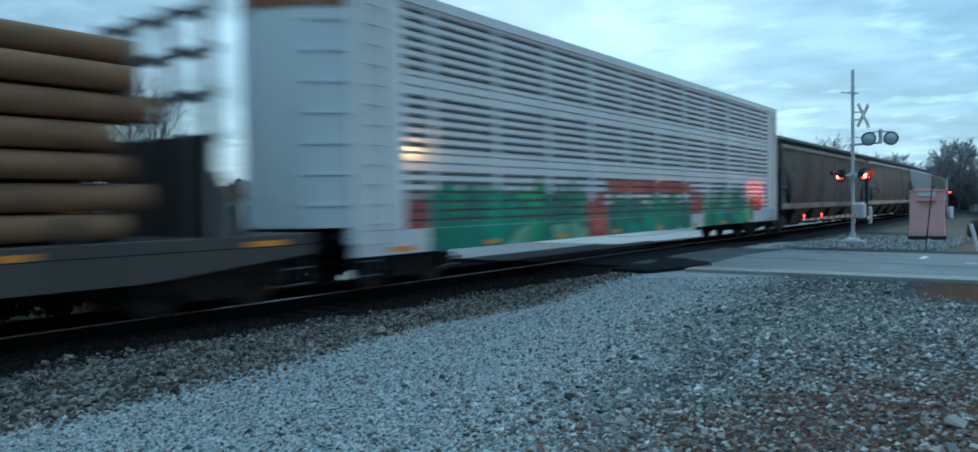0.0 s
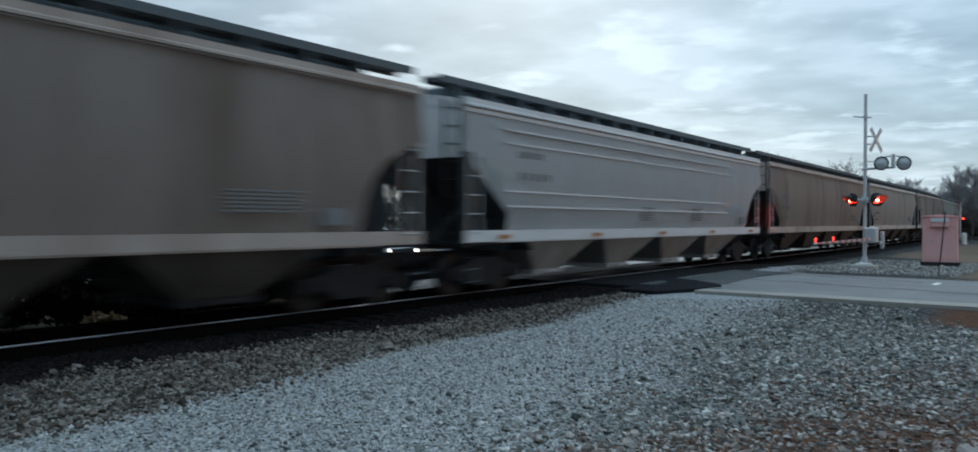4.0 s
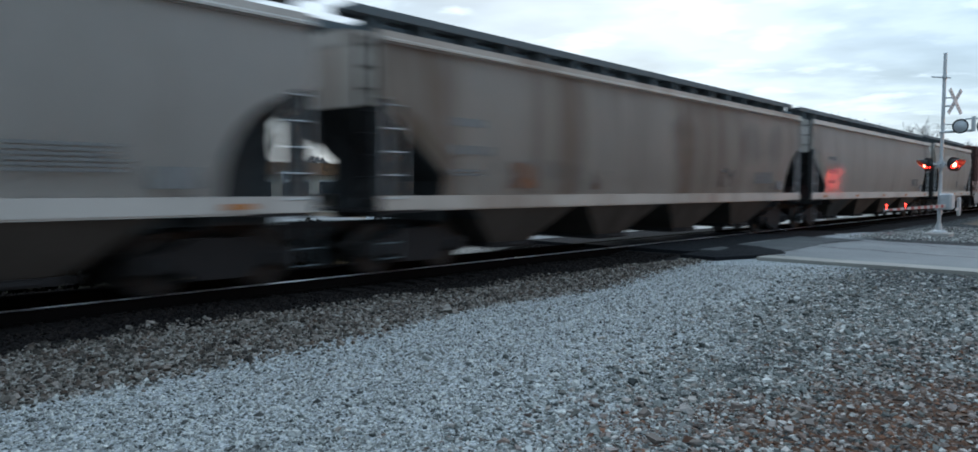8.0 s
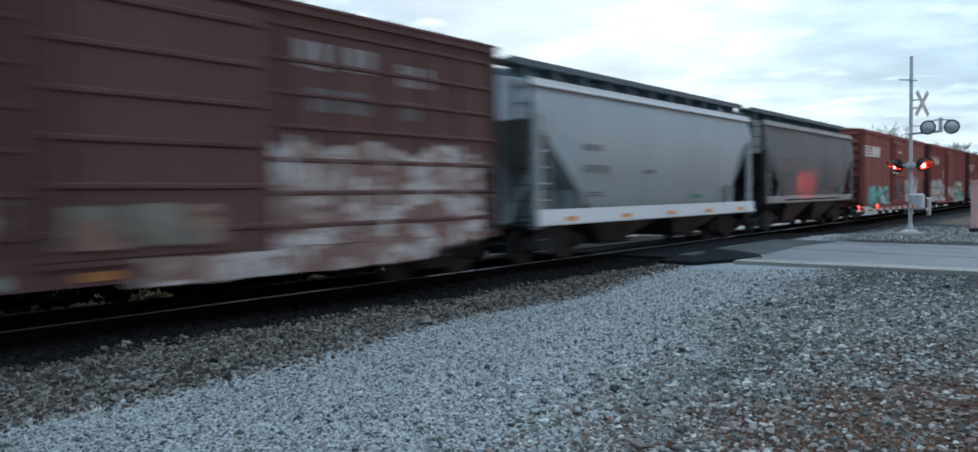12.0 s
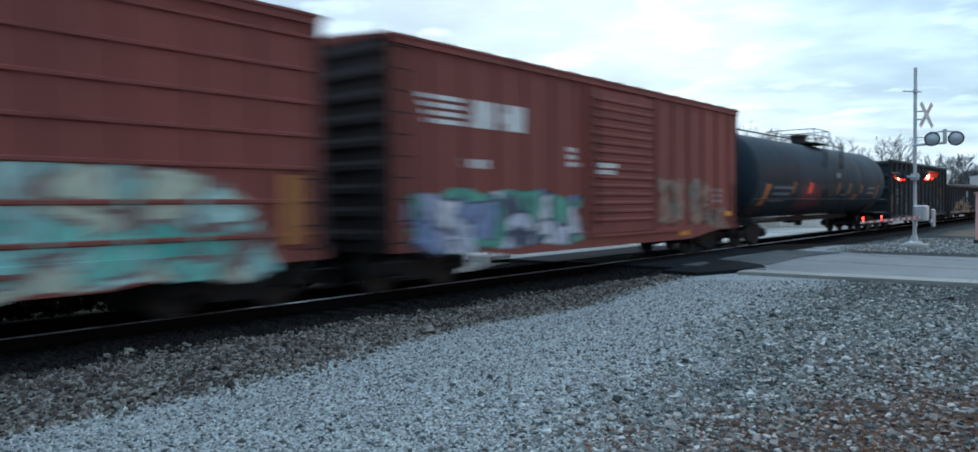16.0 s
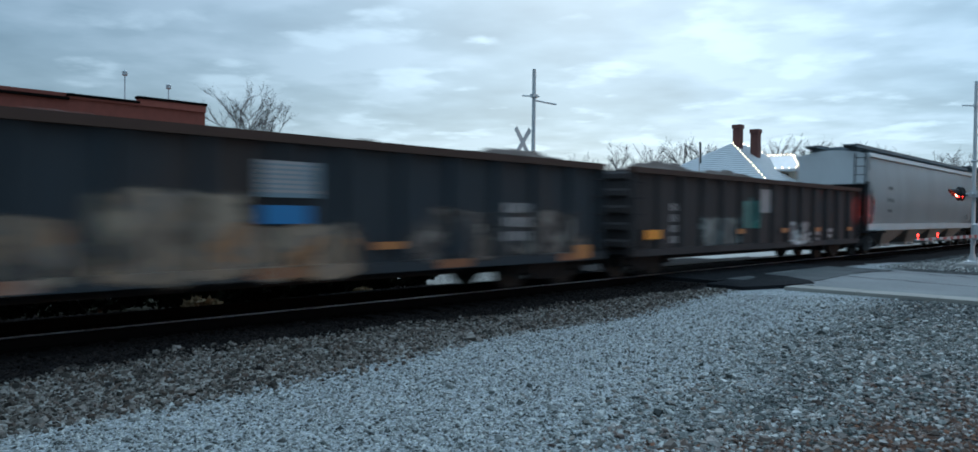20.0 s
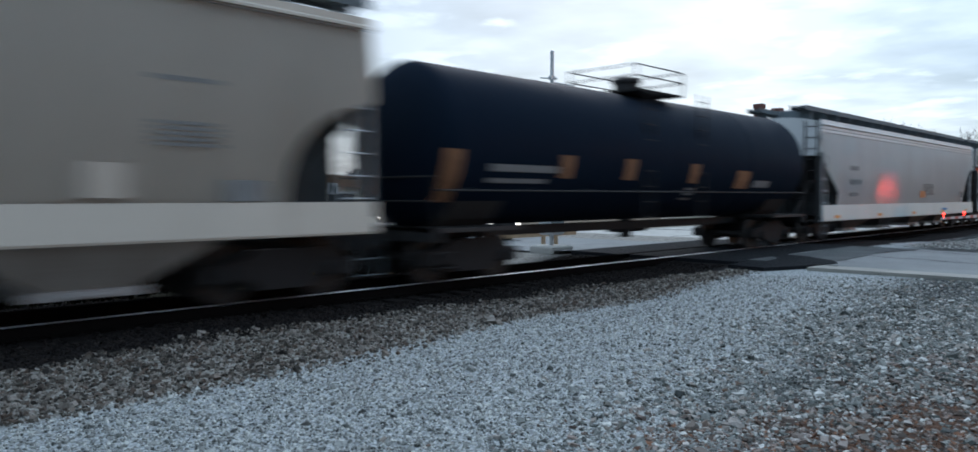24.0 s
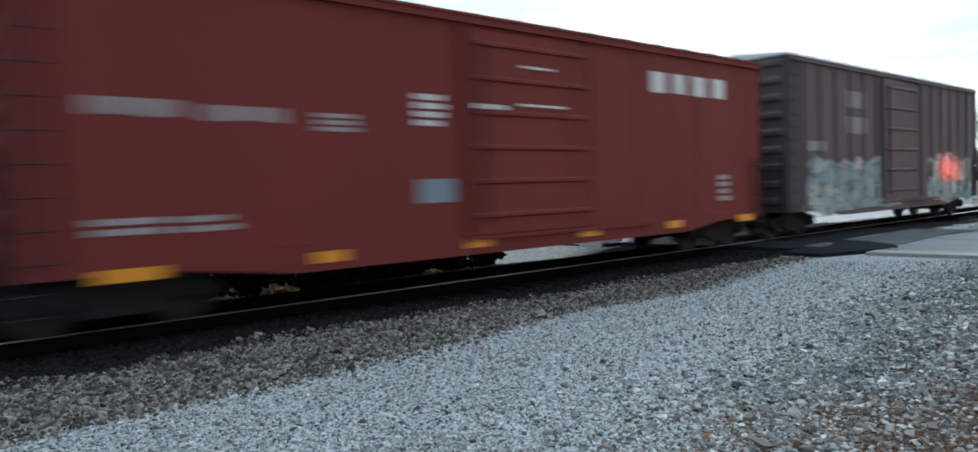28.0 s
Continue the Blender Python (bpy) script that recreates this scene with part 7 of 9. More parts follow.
    mark(3.45, 1.7, 0.85, 0.3, "dull_orange", label="dulled yellow-orange placard")
    mark(-8.55, 1.4, 0.5, 0.92, "orange", label="orange end panel")
    mark(7.7, 1.8, 0.5, 0.7, "dull_orange", label="orange end panel")
    for k in range(3):
        mark(-7.7, 2.14 - k * 0.24, 2.3 - 0.3 * k, 0.11, "dim_letter", "lettering_bar")
    mark(0.3, 2.72, 0.6, 0.22, "dim_letter", "lettering_bar")
    mark(1.3, 1.9, 0.9, 0.1, "dim_letter", "lettering_bar")
    for k in range(2):
        mark(6.0, 2.25 - k * 0.25, 1.3, 0.12, "dim_letter", "lettering_bar")
    for x in (-2.3, -0.9):
        mark(x, 1.45, 0.95, 0.95, "soot", "soot_patch", "black soot patch")
    bm = B()
    pipe(bm, [(-8.3, 0, 4.25), (-8.6, 0, 4.52), (-1.2, 0, 4.52)], 0.03, 6)
    pipe(bm, [(1.2, 0, 4.52), (7.2, 0, 4.52), (7.0, 0, 4.25)], 0.03, 6)
    part("safety_line", bm, M["black"], car, "dark safety line along the tank top")
    car, L, Lb = add(17, gondola(*span[17], "tall black ribbed coal gondola with orange panels", PAINT["coal"], zt=3.92, ribs=15, seed=3))
    for x, w, h, z, m_ in ((-8.3, 0.45, 1.05, 1.0, "dull_orange"), (-4.55, 0.42, 0.55, 0.96, "dull_orange"), (-1.95, 0.4, 0.62, 0.92, "dull_orange"), (0.95, 0.6, 0.55, 0.99, "orange"), (3.62, 0.55, 0.53, 0.97, "orange"), (6.2, 0.4, 0.32, 2.08, "orange"), (7.35, 0.5, 1.6, 1.05, "dull_orange")):
        plate(car, "orange_panel", x, z, w, h, m_, -HW + 0.12, "orange panel")
    for x0, x1, z0, z1 in ((3.5, 4.35, 2.05, 2.85), (4.65, 5.45, 1.85, 2.6), (5.95, 6.8, 2.0, 3.05), (7.1, 8.0, 0.9, 2.95)):
        spray(car, x0, x1, z0, z1, GRAF["rust"], -HW + 0.122, "rust_patch")
    for x, z, w in ((-6.75, 2.33, 1.3), (-6.75, 1.81, 1.05), (-4.95, 2.07, 0.65), (6.0, 1.66, 0.95), (7.15, 1.1, 1.0)):
        bars(car, x, z, w, 0.14, 2, "dim_letter", -HW + 0.12, 3, 6)
    for x in (-7.15, -5.05, -2.65, -0.15, 3.1, 4.45):
        bars(car, x, 0.74, 0.85, 0.05, 2, "dim_letter", -HW - 0.006, 5, 5)
    car, L, Lb = add(18, gondola(*span[18], "dark gondola with a tan graffiti panel and heaped load", PAINT["gon"], zt=2.73, load=0.62, seed=5))
    spray(car, -2.95, -0.3, 0.5, 2.1, GRAF["tan"], -HW + 0.122)
    for x in (-7.6, -4.2, -0.5, 3.2, 6.8):
        plate(car, "rust_patch", x, 0.62, 0.9, 0.16, "rusty", -HW - 0.004, "rust patch on the sill")
    spray(car, -0.6, 1.7, 0.5, 1.6, GRAF["tan"], -HW + 0.1225)
    spray(car, -6.4, -2.6, 0.5, 1.65, GRAF["tan"], -HW + 0.123)
    plate(car, "blue_panel", -0.37, 1.44, 0.85, 0.28, "blue", -HW - 0.006, "small blue sign")
    plate(car, "grey_panel", -0.38, 1.84, 1.0, 0.55, "grey_sign", -HW - 0.004, "grey lettered panel")
    bars(car, -0.38, 2.39, 1.0, 0.05, 7, "faded_letter", -HW - 0.008, 4, 9)
    bars(car, 5.15, 1.85, 1.2, 0.2, 3, "faded_letter", -HW + 0.12, 5, 6)
    plate(car, "orange_panel", 7.35, 0.65, 0.6, 0.3, "orange", -HW - 0.006)
    plate(car, "orange_panel", 1.73, 1.0, 0.67, 0.13, "orange", -HW - 0.006)
    spray(car, 2.0, 8.6, 0.6, 1.9, GRAF["dusty"], -HW + 0.122)
    car, L, Lb = add(19, gondola(*span[19], "brown ribbed gondola with pale graffiti and heaped load", PAINT["gon_brown"], zt=2.74, load=0.72, seed=6))
    plate(car, "orange_panel", -7.95, 1.02, 0.8, 0.24, "yellow", -HW - 0.006)
    bars(car, -6.45, 1.95, 0.8, 0.2, 4, "faded_letter", -HW + 0.12, 6, 4)
    spray(car, -5.2, -2.2, 0.7, 1.7, GRAF["greyg"], -HW + 0.122)
    spray(car, -2.2, -0.8, 1.2, 2.3, GRAF["deepteal"], -HW + 0.122)
    plate(car, "pale_patch", -0.84, 1.75, 1.05, 0.75, "faded_letter", -HW + 0.122, "pale painted square")
    spray(car, 1.3, 3.4, 0.6, 1.55, GRAF["pale"], -HW + 0.122)
    for x in (-2.75, 0.55, 3.6, 7.0):
        plate(car, "reflective_strip", x, 1.1, 0.5, 0.15, "orange", -HW - 0.006, "amber reflective strip")
    for x, z, w in ((3.25, 1.1, 1.2), (4.95, 1.2, 0.8)):
        bars(car, x, z, w, 0.14, 2, "faded_letter", -HW + 0.12, 5, 5)

    add(20, hopper(*span[20], "clean pale grey covered hopper", PAINT["light_clean"], seed=23, bay_mat="grime_light", sill=(1.1, 1.36), inset=0.75, zt=4.24, walk_z=4.68, texts=((-7.65, 3.02, 0.7, 0.16, 1), (-7.75, 2.5, 1.0, 0.18, 1), (-7.75, 2.0, 0.8, 0.05, 2))))
    car, L, Lb = add(21, hopper(*span[21], "pale beige covered hopper", PAINT["beige"], seed=25, sill=(1.06, 1.55), zt=4.4, walk_z=4.9, bay_mat="grime_light", texts=((6.7, 3.25, 1.0, 0.07, 1), (6.7, 2.65, 1.0, 0.05, 5), (-3.2, 1.7, 0.9, 0.05, 2))))
    for x in (-0.7, 2.4, 5.8):
        plate(car, "primer_patch", x, 1.62, 0.55, 0.45, "patch", -HW - 0.004, "square tan primer patch")
    for z in (1.84, 1.74):
        plate(car, "red_stripe", 0.6, z, 1.9, 0.035, "redline", -HW - 0.006, "thin red stripe")
    bars(car, 1.5, 1.4, 0.9, 0.05, 2, "ink", -HW - 0.036, 21, 8)
    car, L, Lb, mark = add(22, tank_car(*span[22], "glossy black tank car with orange placards", PAINT["tank_black"]))
    for x, z, w, h in ((-7.95, 1.53, 0.4, 0.97), (-4.65, 2.02, 0.38, 0.48), (-2.3, 2.02, 0.4, 0.48), (0.65, 1.98, 0.4, 0.5), (3.2, 1.86, 0.8, 0.5)):
        mark(x, z, w, h, "dull_orange", label="dulled orange placard")
    for k in range(3):
        mark(0.65, 1.8 - 0.13 * k, 0.45, 0.06, "dim_letter", "lettering_bar")
    mark(4.4, 1.9, 1.0, 0.2, "dim_letter", "lettering_bar")
    for k in range(2):
        mark(-6.75, 2.12 - k * 0.22, 2.0 - 0.3 * k, 0.14 - 0.05 * k, "dim_letter", "lettering_bar")
    add(23, hopper(*span[23], "clean white covered hopper with a deep white sill", PAINT["clean_white"], PAINT["sill_grey"], chord=3, strip="yellow", seed=27, bay_mat="grime_mid", sill=(0.8, 1.33), zt=4.14, walk_z=4.7, texts=((-7.75, 2.76, 1.0, 0.18, 1), (-7.75, 2.26, 1.4, 0.2, 1), (-7.75, 1.77, 0.95, 0.05, 2), (1.41, 2.19, 1.75, 0.045, 8))))
    car = MOVING[-1][0]
    plate(car, "orange_panel", 0.85, 1.58, 0.85, 0.3, "orange", -HW - 0.008)
    plate(car, "blue_panel", 4.35, 0.98, 1.0, 0.09, "blue", -HW - 0.034)
    car, L, Lb = add(24, hopper(*span[24], "white covered hopper with thin red tags", PAINT["flat_white"], PAINT["sill_grey"], chord=3, strip="yellow", seed=29, bay_mat="grime_mid", sill=(0.85, 1.35), zt=4.14, walk_z=4.7, texts=((-7.95, 2.84, 1.0, 0.18, 1), (-7.95, 2.35, 1.35, 0.19, 1), (-7.95, 1.9, 0.9, 0.05, 2), (4.85, 2.15, 1.55, 0.05, 7))))
    for x0, x1, z in ((-4.66, -4.2, 2.42), (-4.03, -3.45, 2.41), (-3.22, -2.77, 2.43), (-2.07, -1.39, 2.46), (-1.29, -0.31, 2.48), (0.04, 0.54, 2.5), (-2.66, -2.08, 2.06), (-5.6, -5.0, 2.4), (-3.3, -2.9, 1.04)):
        plate(car, "red_stroke", x0, z, x1 - x0, 0.075, "redline", -HW - 0.0085, "thin red sprayed stroke")
    spray(car, -5.8, 0.75, 1.4, 2.5, GRAF["wash"], -HW - 0.006)
    spray(car, 0.45, 3.2, 1.5, 2.5, GRAF["pinkish"], -HW - 0.0065)
    spray(car, 0.4, 3.6, 0.88, 1.28, GRAF["pinkish"], -HW - 0.034)
    spray(car, -5.0, -0.5, 0.88, 1.25, GRAF["wash"], -HW - 0.034)
    car, L, Lb = add(25, boxcar(*span[25], "bright red boxcar with white lettering", PAINT["boxred"], posts=False, strips=True, door_x=0.03, door_w=3.2, seed=10))
    bars(car, -7.65, 3.0, 1.3, 0.24, 1, "faded_letter", -HW + 0.05, 7, 9)
    bars(car, -6.2, 2.96, 1.35, 0.22, 1, "faded_letter", -HW + 0.05, 17, 5)
    bars(car, -4.5, 2.92, 0.75, 0.07, 3, "faded_letter", -HW + 0.05, 18, 4)
    bars(car, -7.65, 1.48, 0.95, 0.09, 2, "faded_letter", -HW + 0.05, 8, 5)
    bars(car, -6.6, 1.47, 0.85, 0.09, 2, "faded_letter", -HW + 0.05, 9, 4)
    bars(car, -2.65, 3.32, 0.62, 0.1, 4, "letter", -HW + 0.05, 10, 3)
    plate(car, "grey_panel", -2.65, 1.5, 0.75, 0.4, "grey_sign", -HW + 0.05)
    bars(car, 3.85, 4.2, 3.6, 0.48, 1, "letter", -HW + 0.05, 12, 4)
    bars(car, 6.5, 1.87, 0.6, 0.12, 4, "faded_letter", -HW + 0.05, 13, 2)
    bars(car, -1.45, 3.2, 0.8, 0.09, 1, "letter", -HW - 0.082, 14, 3)
    bars(car, -0.35, 3.25, 1.3, 0.05, 1, "letter", -HW - 0.082, 15, 3)
    bars(car, -0.25, 3.95, 0.9, 0.05, 1, "letter", -HW - 0.082, 16, 2)
    car, L, Lb = add(26, boxcar(*span[26], "dull brown boxcar with mint and red graffiti", PAINT["dull_brown"], roof_mat=PAINT["silver"], seed=12, zt=5.15))
    spray(car, -7.0, 0.2, 0.55, 2.5, GRAF["mint"])
    spray(car, 2.6, 8.0, 0.6, 2.6, GRAF["mint"])
    bars(car, -4.25, 4.4, 1.7, 0.55, 2, "faded_letter", -HW + 0.05, 14, 4)
    bars(car, -6.85, 2.8, 1.3, 0.3, 1, "faded_letter", -HW + 0.05, 15, 3)


def emblem(car, x, z):
    """A striped rectangular emblem, drawn as plain bars."""
    for k in range(4):
        part("emblem_bar", boxed(x + 0.06 * k, x + 1.45, -HW + 0.048, -HW + 0.052, z - 0.09 - 0.155 * k, z - 0.155 * k), M["letter"], car)
    for u, w in ((1.5, 0.52), (2.06, 0.42), (2.62, 0.72)):
        bm = B()
        prism(bm, [(x + u + 0.12, z), (x + u + w + 0.12, z), (x + u + w, z - 0.56), (x + u, z - 0.56)], "y", -HW + 0.046, -HW + 0.052)
        part("emblem_block", bm, M["letter"], car, "white slanted emblem block")
    plate(car, "emblem_block", x + 1.98, z - 0.40, 0.70, 0.22, "letter", -HW + 0.0465)


def build_logs(car, Lb):
    """Poles stacked on the flatcar; they ride as parts of its load."""
    rng = random.Random(9)
    x0, x1 = -Lb / 2 + 2.7, Lb / 2 - 2.7
    for layer in range(7):
        n = 7 if layer < 6 else 6
        for k in range(n):
            y = -1.34 + 2.68 * k / 6 + (0.22 if layer == 6 else 0) + rng.uniform(-0.02, 0.02)
            z = 1.42 + layer * 0.405 + rng.uniform(-0.015, 0.015)
            r = 0.2 + rng.uniform(-0.012, 0.01)
            bm = B()
            e = x1 + (0.25 if layer > 3 else -0.1) - rng.uniform(0, 0.5)
            tube(bm, (x0 + rng.uniform(0, 0.9), y, z), (e, y + rng.uniform(-0.02, 0.02), z), r, r * 0.93, 14)
            part("log", bm, M["log"], car, "long peeled log", True)


build_train()

# ---- beyond the track ----


def bare_tree(at, h, label, seed, spread=0.42, twigs=900, mat="hazed_twig", thick=0.0009):
    """A winter tree: a forking trunk, limbs that reach up and out, and an oval crown of fine twigs."""
    rng = random.Random(seed)
    t = thing("tree", label, "tree", at)
    trunk, tips = B(), []
    lean = Vector((rng.gauss(0, 0.05), rng.gauss(0, 0.05), 1))

    def limb(p, d, length, r, depth):
        q = p + d * length
        mid = p.lerp(q, 0.5) + Vector((rng.gauss(0, 0.04), rng.gauss(0, 0.04), 0.02)) * length
        pipe(trunk, [tuple(p), tuple(mid), tuple(q)], r, 4)
        tips.append((p, mid, r)); tips.append((mid, q, r))
        if depth < 3:
            for k in range(5 if depth < 2 else 3):
                f = rng.uniform(0.3, 1.0)
                a = Vector((rng.gauss(0, 0.55), rng.gauss(0, 0.55), rng.uniform(0.0, 0.6)))
                limb(p.lerp(q, f), (d + a).normalized(), length * rng.uniform(0.38, 0.6), r * 0.55, depth + 1)

    n = 9
    for k in range(n):   # the leader in short lengths
        p, q = lean * (h * 0.92 * k / n), lean * (h * 0.92 * (k + 1) / n)
        tube(trunk, tuple(p - Vector((0, 0, 0.3)) if k == 0 else p), tuple(q), h * 0.016 * (1 - k / n) + 0.02, h * 0.016 * (1 - (k + 1) / n) + 0.02, 6, False)
    for k in range(24):
        f = 0.14 + 0.74 * k / 23
        a = k * 2.4 + rng.uniform(-0.4, 0.4)
        reach = h * spread * math.sqrt(max(0.05, 1 - ((f - 0.46) / 0.56) ** 2)) * rng.uniform(0.7, 1.08)
        up = 0.55 + 0.75 * f + rng.gauss(0, 0.12)
        limb(lean * (h * f), Vector((math.cos(a), math.sin(a), up)).normalized(), reach * 0.72, h * 0.0045 * (1.2 - f), 1)
    part("trunk", trunk, M["bark"], t)
    co, fc = [], []
    weights = [(q - p).length ** 1.3 for p, q, r in tips]
    for p, q, r in rng.choices(tips, weights, k=twigs):
        d = (q - p).normalized()
        e = (d + Vector((rng.gauss(0, 0.6), rng.gauss(0, 0.6), rng.gauss(0.2, 0.4)))).normalized()
        m = p.lerp(q, rng.random())
        f = m + e * rng.uniform(0.025, 0.085) * h
        w = e.cross(Vector((rng.gauss(0, 1), rng.gauss(0, 1), rng.gauss(0, 1)))).normalized() * h * thick
        n = len(co)
        co += [m - w, m + w, f]
        fc.append((n, n + 1, n + 2))
    me = bpy.data.meshes.new("crown")
    me.from_pydata([tuple(c) for c in co], [], fc)
    me.materials.append(M[mat])
    part("crown", me, None, t, "bare winter twigs")
    return t


def leafy(name, label, category, at, size, count, leaf, mat, seed, core=True):
    """A shrub or evergreen: many small leaves in an uneven clump on a few stems."""
    g = np.random.default_rng(seed)
    rng = random.Random(seed)
    t = thing(name, label, category, at)
    bm = B()
    for k in range(7):
        a = rng.uniform(0, 6.28)
        tube(bm, (0.1 * size[0] * math.cos(a), 0.1 * size[1] * math.sin(a), -0.1), (0.5 * size[0] * math.cos(a), 0.5 * size[1] * math.sin(a), size[2] * rng.uniform(0.4, 0.85)), 0.02 + 0.01 * size[2], 0.01, 5)
    part("stem", bm, M["bark"], t)
    d = g.normal(0, 1, (count, 3))
    d /= np.linalg.norm(d, axis=1)[:, None]
    lump = 1 + 0.22 * np.sin(d[:, 0] * 5 + seed) * np.sin(d[:, 1] * 6 + 1) + 0.12 * np.sin(d[:, 2] * 9 + d[:, 0] * 7)
    rad = g.uniform(0.55, 1.0, count) ** 0.5 * lump
    c = d * rad[:, None] * np.array(size) * [1, 1, 0.5] + [0, 0, size[2] * 0.5]
    c[:, 2] = np.maximum(c[:, 2], 0.02)
    u = g.normal(0, 1, (count, 3)); u /= np.linalg.norm(u, axis=1)[:, None]
    v = np.cross(u, g.normal(0, 1, (count, 3))); v /= np.linalg.norm(v, axis=1)[:, None]
    s = leaf * g.uniform(0.6, 1.4, (count, 1))
    co = np.stack([c - u * s, c + v * s * 0.45, c + u * s, c - v * s * 0.45], 1).reshape(-1, 3)
    me = bpy.data.meshes.new("foliage")
    me.from_pydata(co.tolist(), [], (np.arange(count)[:, None] * 4 + np.arange(4)).tolist())
    me.materials.append(M[mat])
    part("foliage", me, None, t)
    return t


def at_bearing(deg, dist, z=None):
    """A pose by its angle from the line and its distance from the viewer."""
    x, y = dist * math.cos(radians(deg)), dist * math.sin(radians(deg))
    return pose(x, y, float(ground_z(x, y)) if z is None else z)


def rise(deg, dist, elev):
    """A pose and the height that reaches a given angle above the level."""
    m = at_bearing(deg, dist)
    return m, dist * math.tan(radians(elev)) + 1.65 - m.translation.z


# trees along the street and behind the town (angle from the line, distance, angle of the top above the level)
k = 0
for deg, dist, top in ((5.5, 155, 2.4), (4.95, 158, 2.9), (4.4, 150, 3.3), (3.85, 156, 2.6), (1.35, 146, 3.3), (0.75, 146, 4.05), (-0.15, 150, 3.9), (-0.9, 148, 3.6), (-1.6, 145, 3.8), (-2.4, 140, 3.5), (-3.4, 130, 3.6), (-4.4, 120, 3.5), (3.0, 330, 1.9), (2.5, 350, 1.7), (9.5, 280, 2.5), (8.6, 290, 2.4), (7.7, 290, 2.5), (7.0, 300, 2.0)):
    k += 1
    m, h = rise(deg, dist, top)
    bare_tree(m, h, "tall bare winter tree with grey-brown twigs paled for haze", 100 + k, spread=0.5, twigs=15000, thick=0.0013 if deg < 6 else 0.001)
for deg, dist, top in ((5.0, 160, 1.6), (4.1, 165, 1.5), (5.7, 165, 1.3), (-0.85, 205, 0.9), (-1.6, 210, 1.2), (-2.5, 200, 1.3), (-3.6, 190, 1.3), (6.9, 270, 1.5)):
    k += 1
    m, h = rise(deg, dist, top)
    leafy("evergreen_tree", "dark evergreen tree in the treeline", "tree", m, (h * 0.40, h * 0.40, h), 9000, 0.13, "conifer", 200 + k)
for deg, dist, h in ((62.0, 62, 9.7), (59.7, 66, 9.6), (27.5, 95, 9.4), (29.0, 92, 9.8), (31, 98, 9.6), (33, 104, 9.8), (22.3, 120, 12), (20.6, 124, 12), (19.0, 130, 12), (17, 140, 12), (14.5, 150, 12.5), (12.2, 170, 13), (11, 175, 13), (36, 110, 9), (44, 100, 8)):
    k += 1
    bare_tree(at_bearing(deg, dist), h, "bare winter tree behind the town", 300 + k, spread=0.5, twigs=5200, mat="twig_dark")

woods = leafy("distant_woods", "hazy grey-brown bare woods along the horizon", "woods", pose(430, 16, -2), (14, 62, 13), 12000, 1.0, "haze", 401)
tagged(woods, kind="stuff")
for deg, dist, half, h in ((5.0, 215, 5.0, 10.0), (0.2, 235, 6.5, 11.0), (-2.6, 230, 11, 12.5), (-2.4, 112, 6.0, 4.2), (7.2, 300, 6, 11.5)):
    woods = leafy("distant_woods", "dense grey undergrowth below the bare street trees", "woods", at_bearing(deg, dist), (6, half, h), 22000, 0.3, "thicket", 410 + int(dist))
    tagged(woods, kind="stuff")
for deg in range(30, 88, 6):
    m, h = rise(deg, 118, 2.0 + 0.35 * math.sin(deg * 1.7))
    tagged(leafy("distant_woods", "dark winter trees and hedges behind the town", "woods", m, (5, 7.5, h), 5200, 0.3, "thicket", 500 + deg), kind="stuff")
woods = leafy("distant_woods", "hazy grey-brown bare woods along the horizon", "woods", pose(330, 110, -1), (40, 50, 12), 12000, 1.0, "haze", 402)
tagged(woods, kind="stuff")


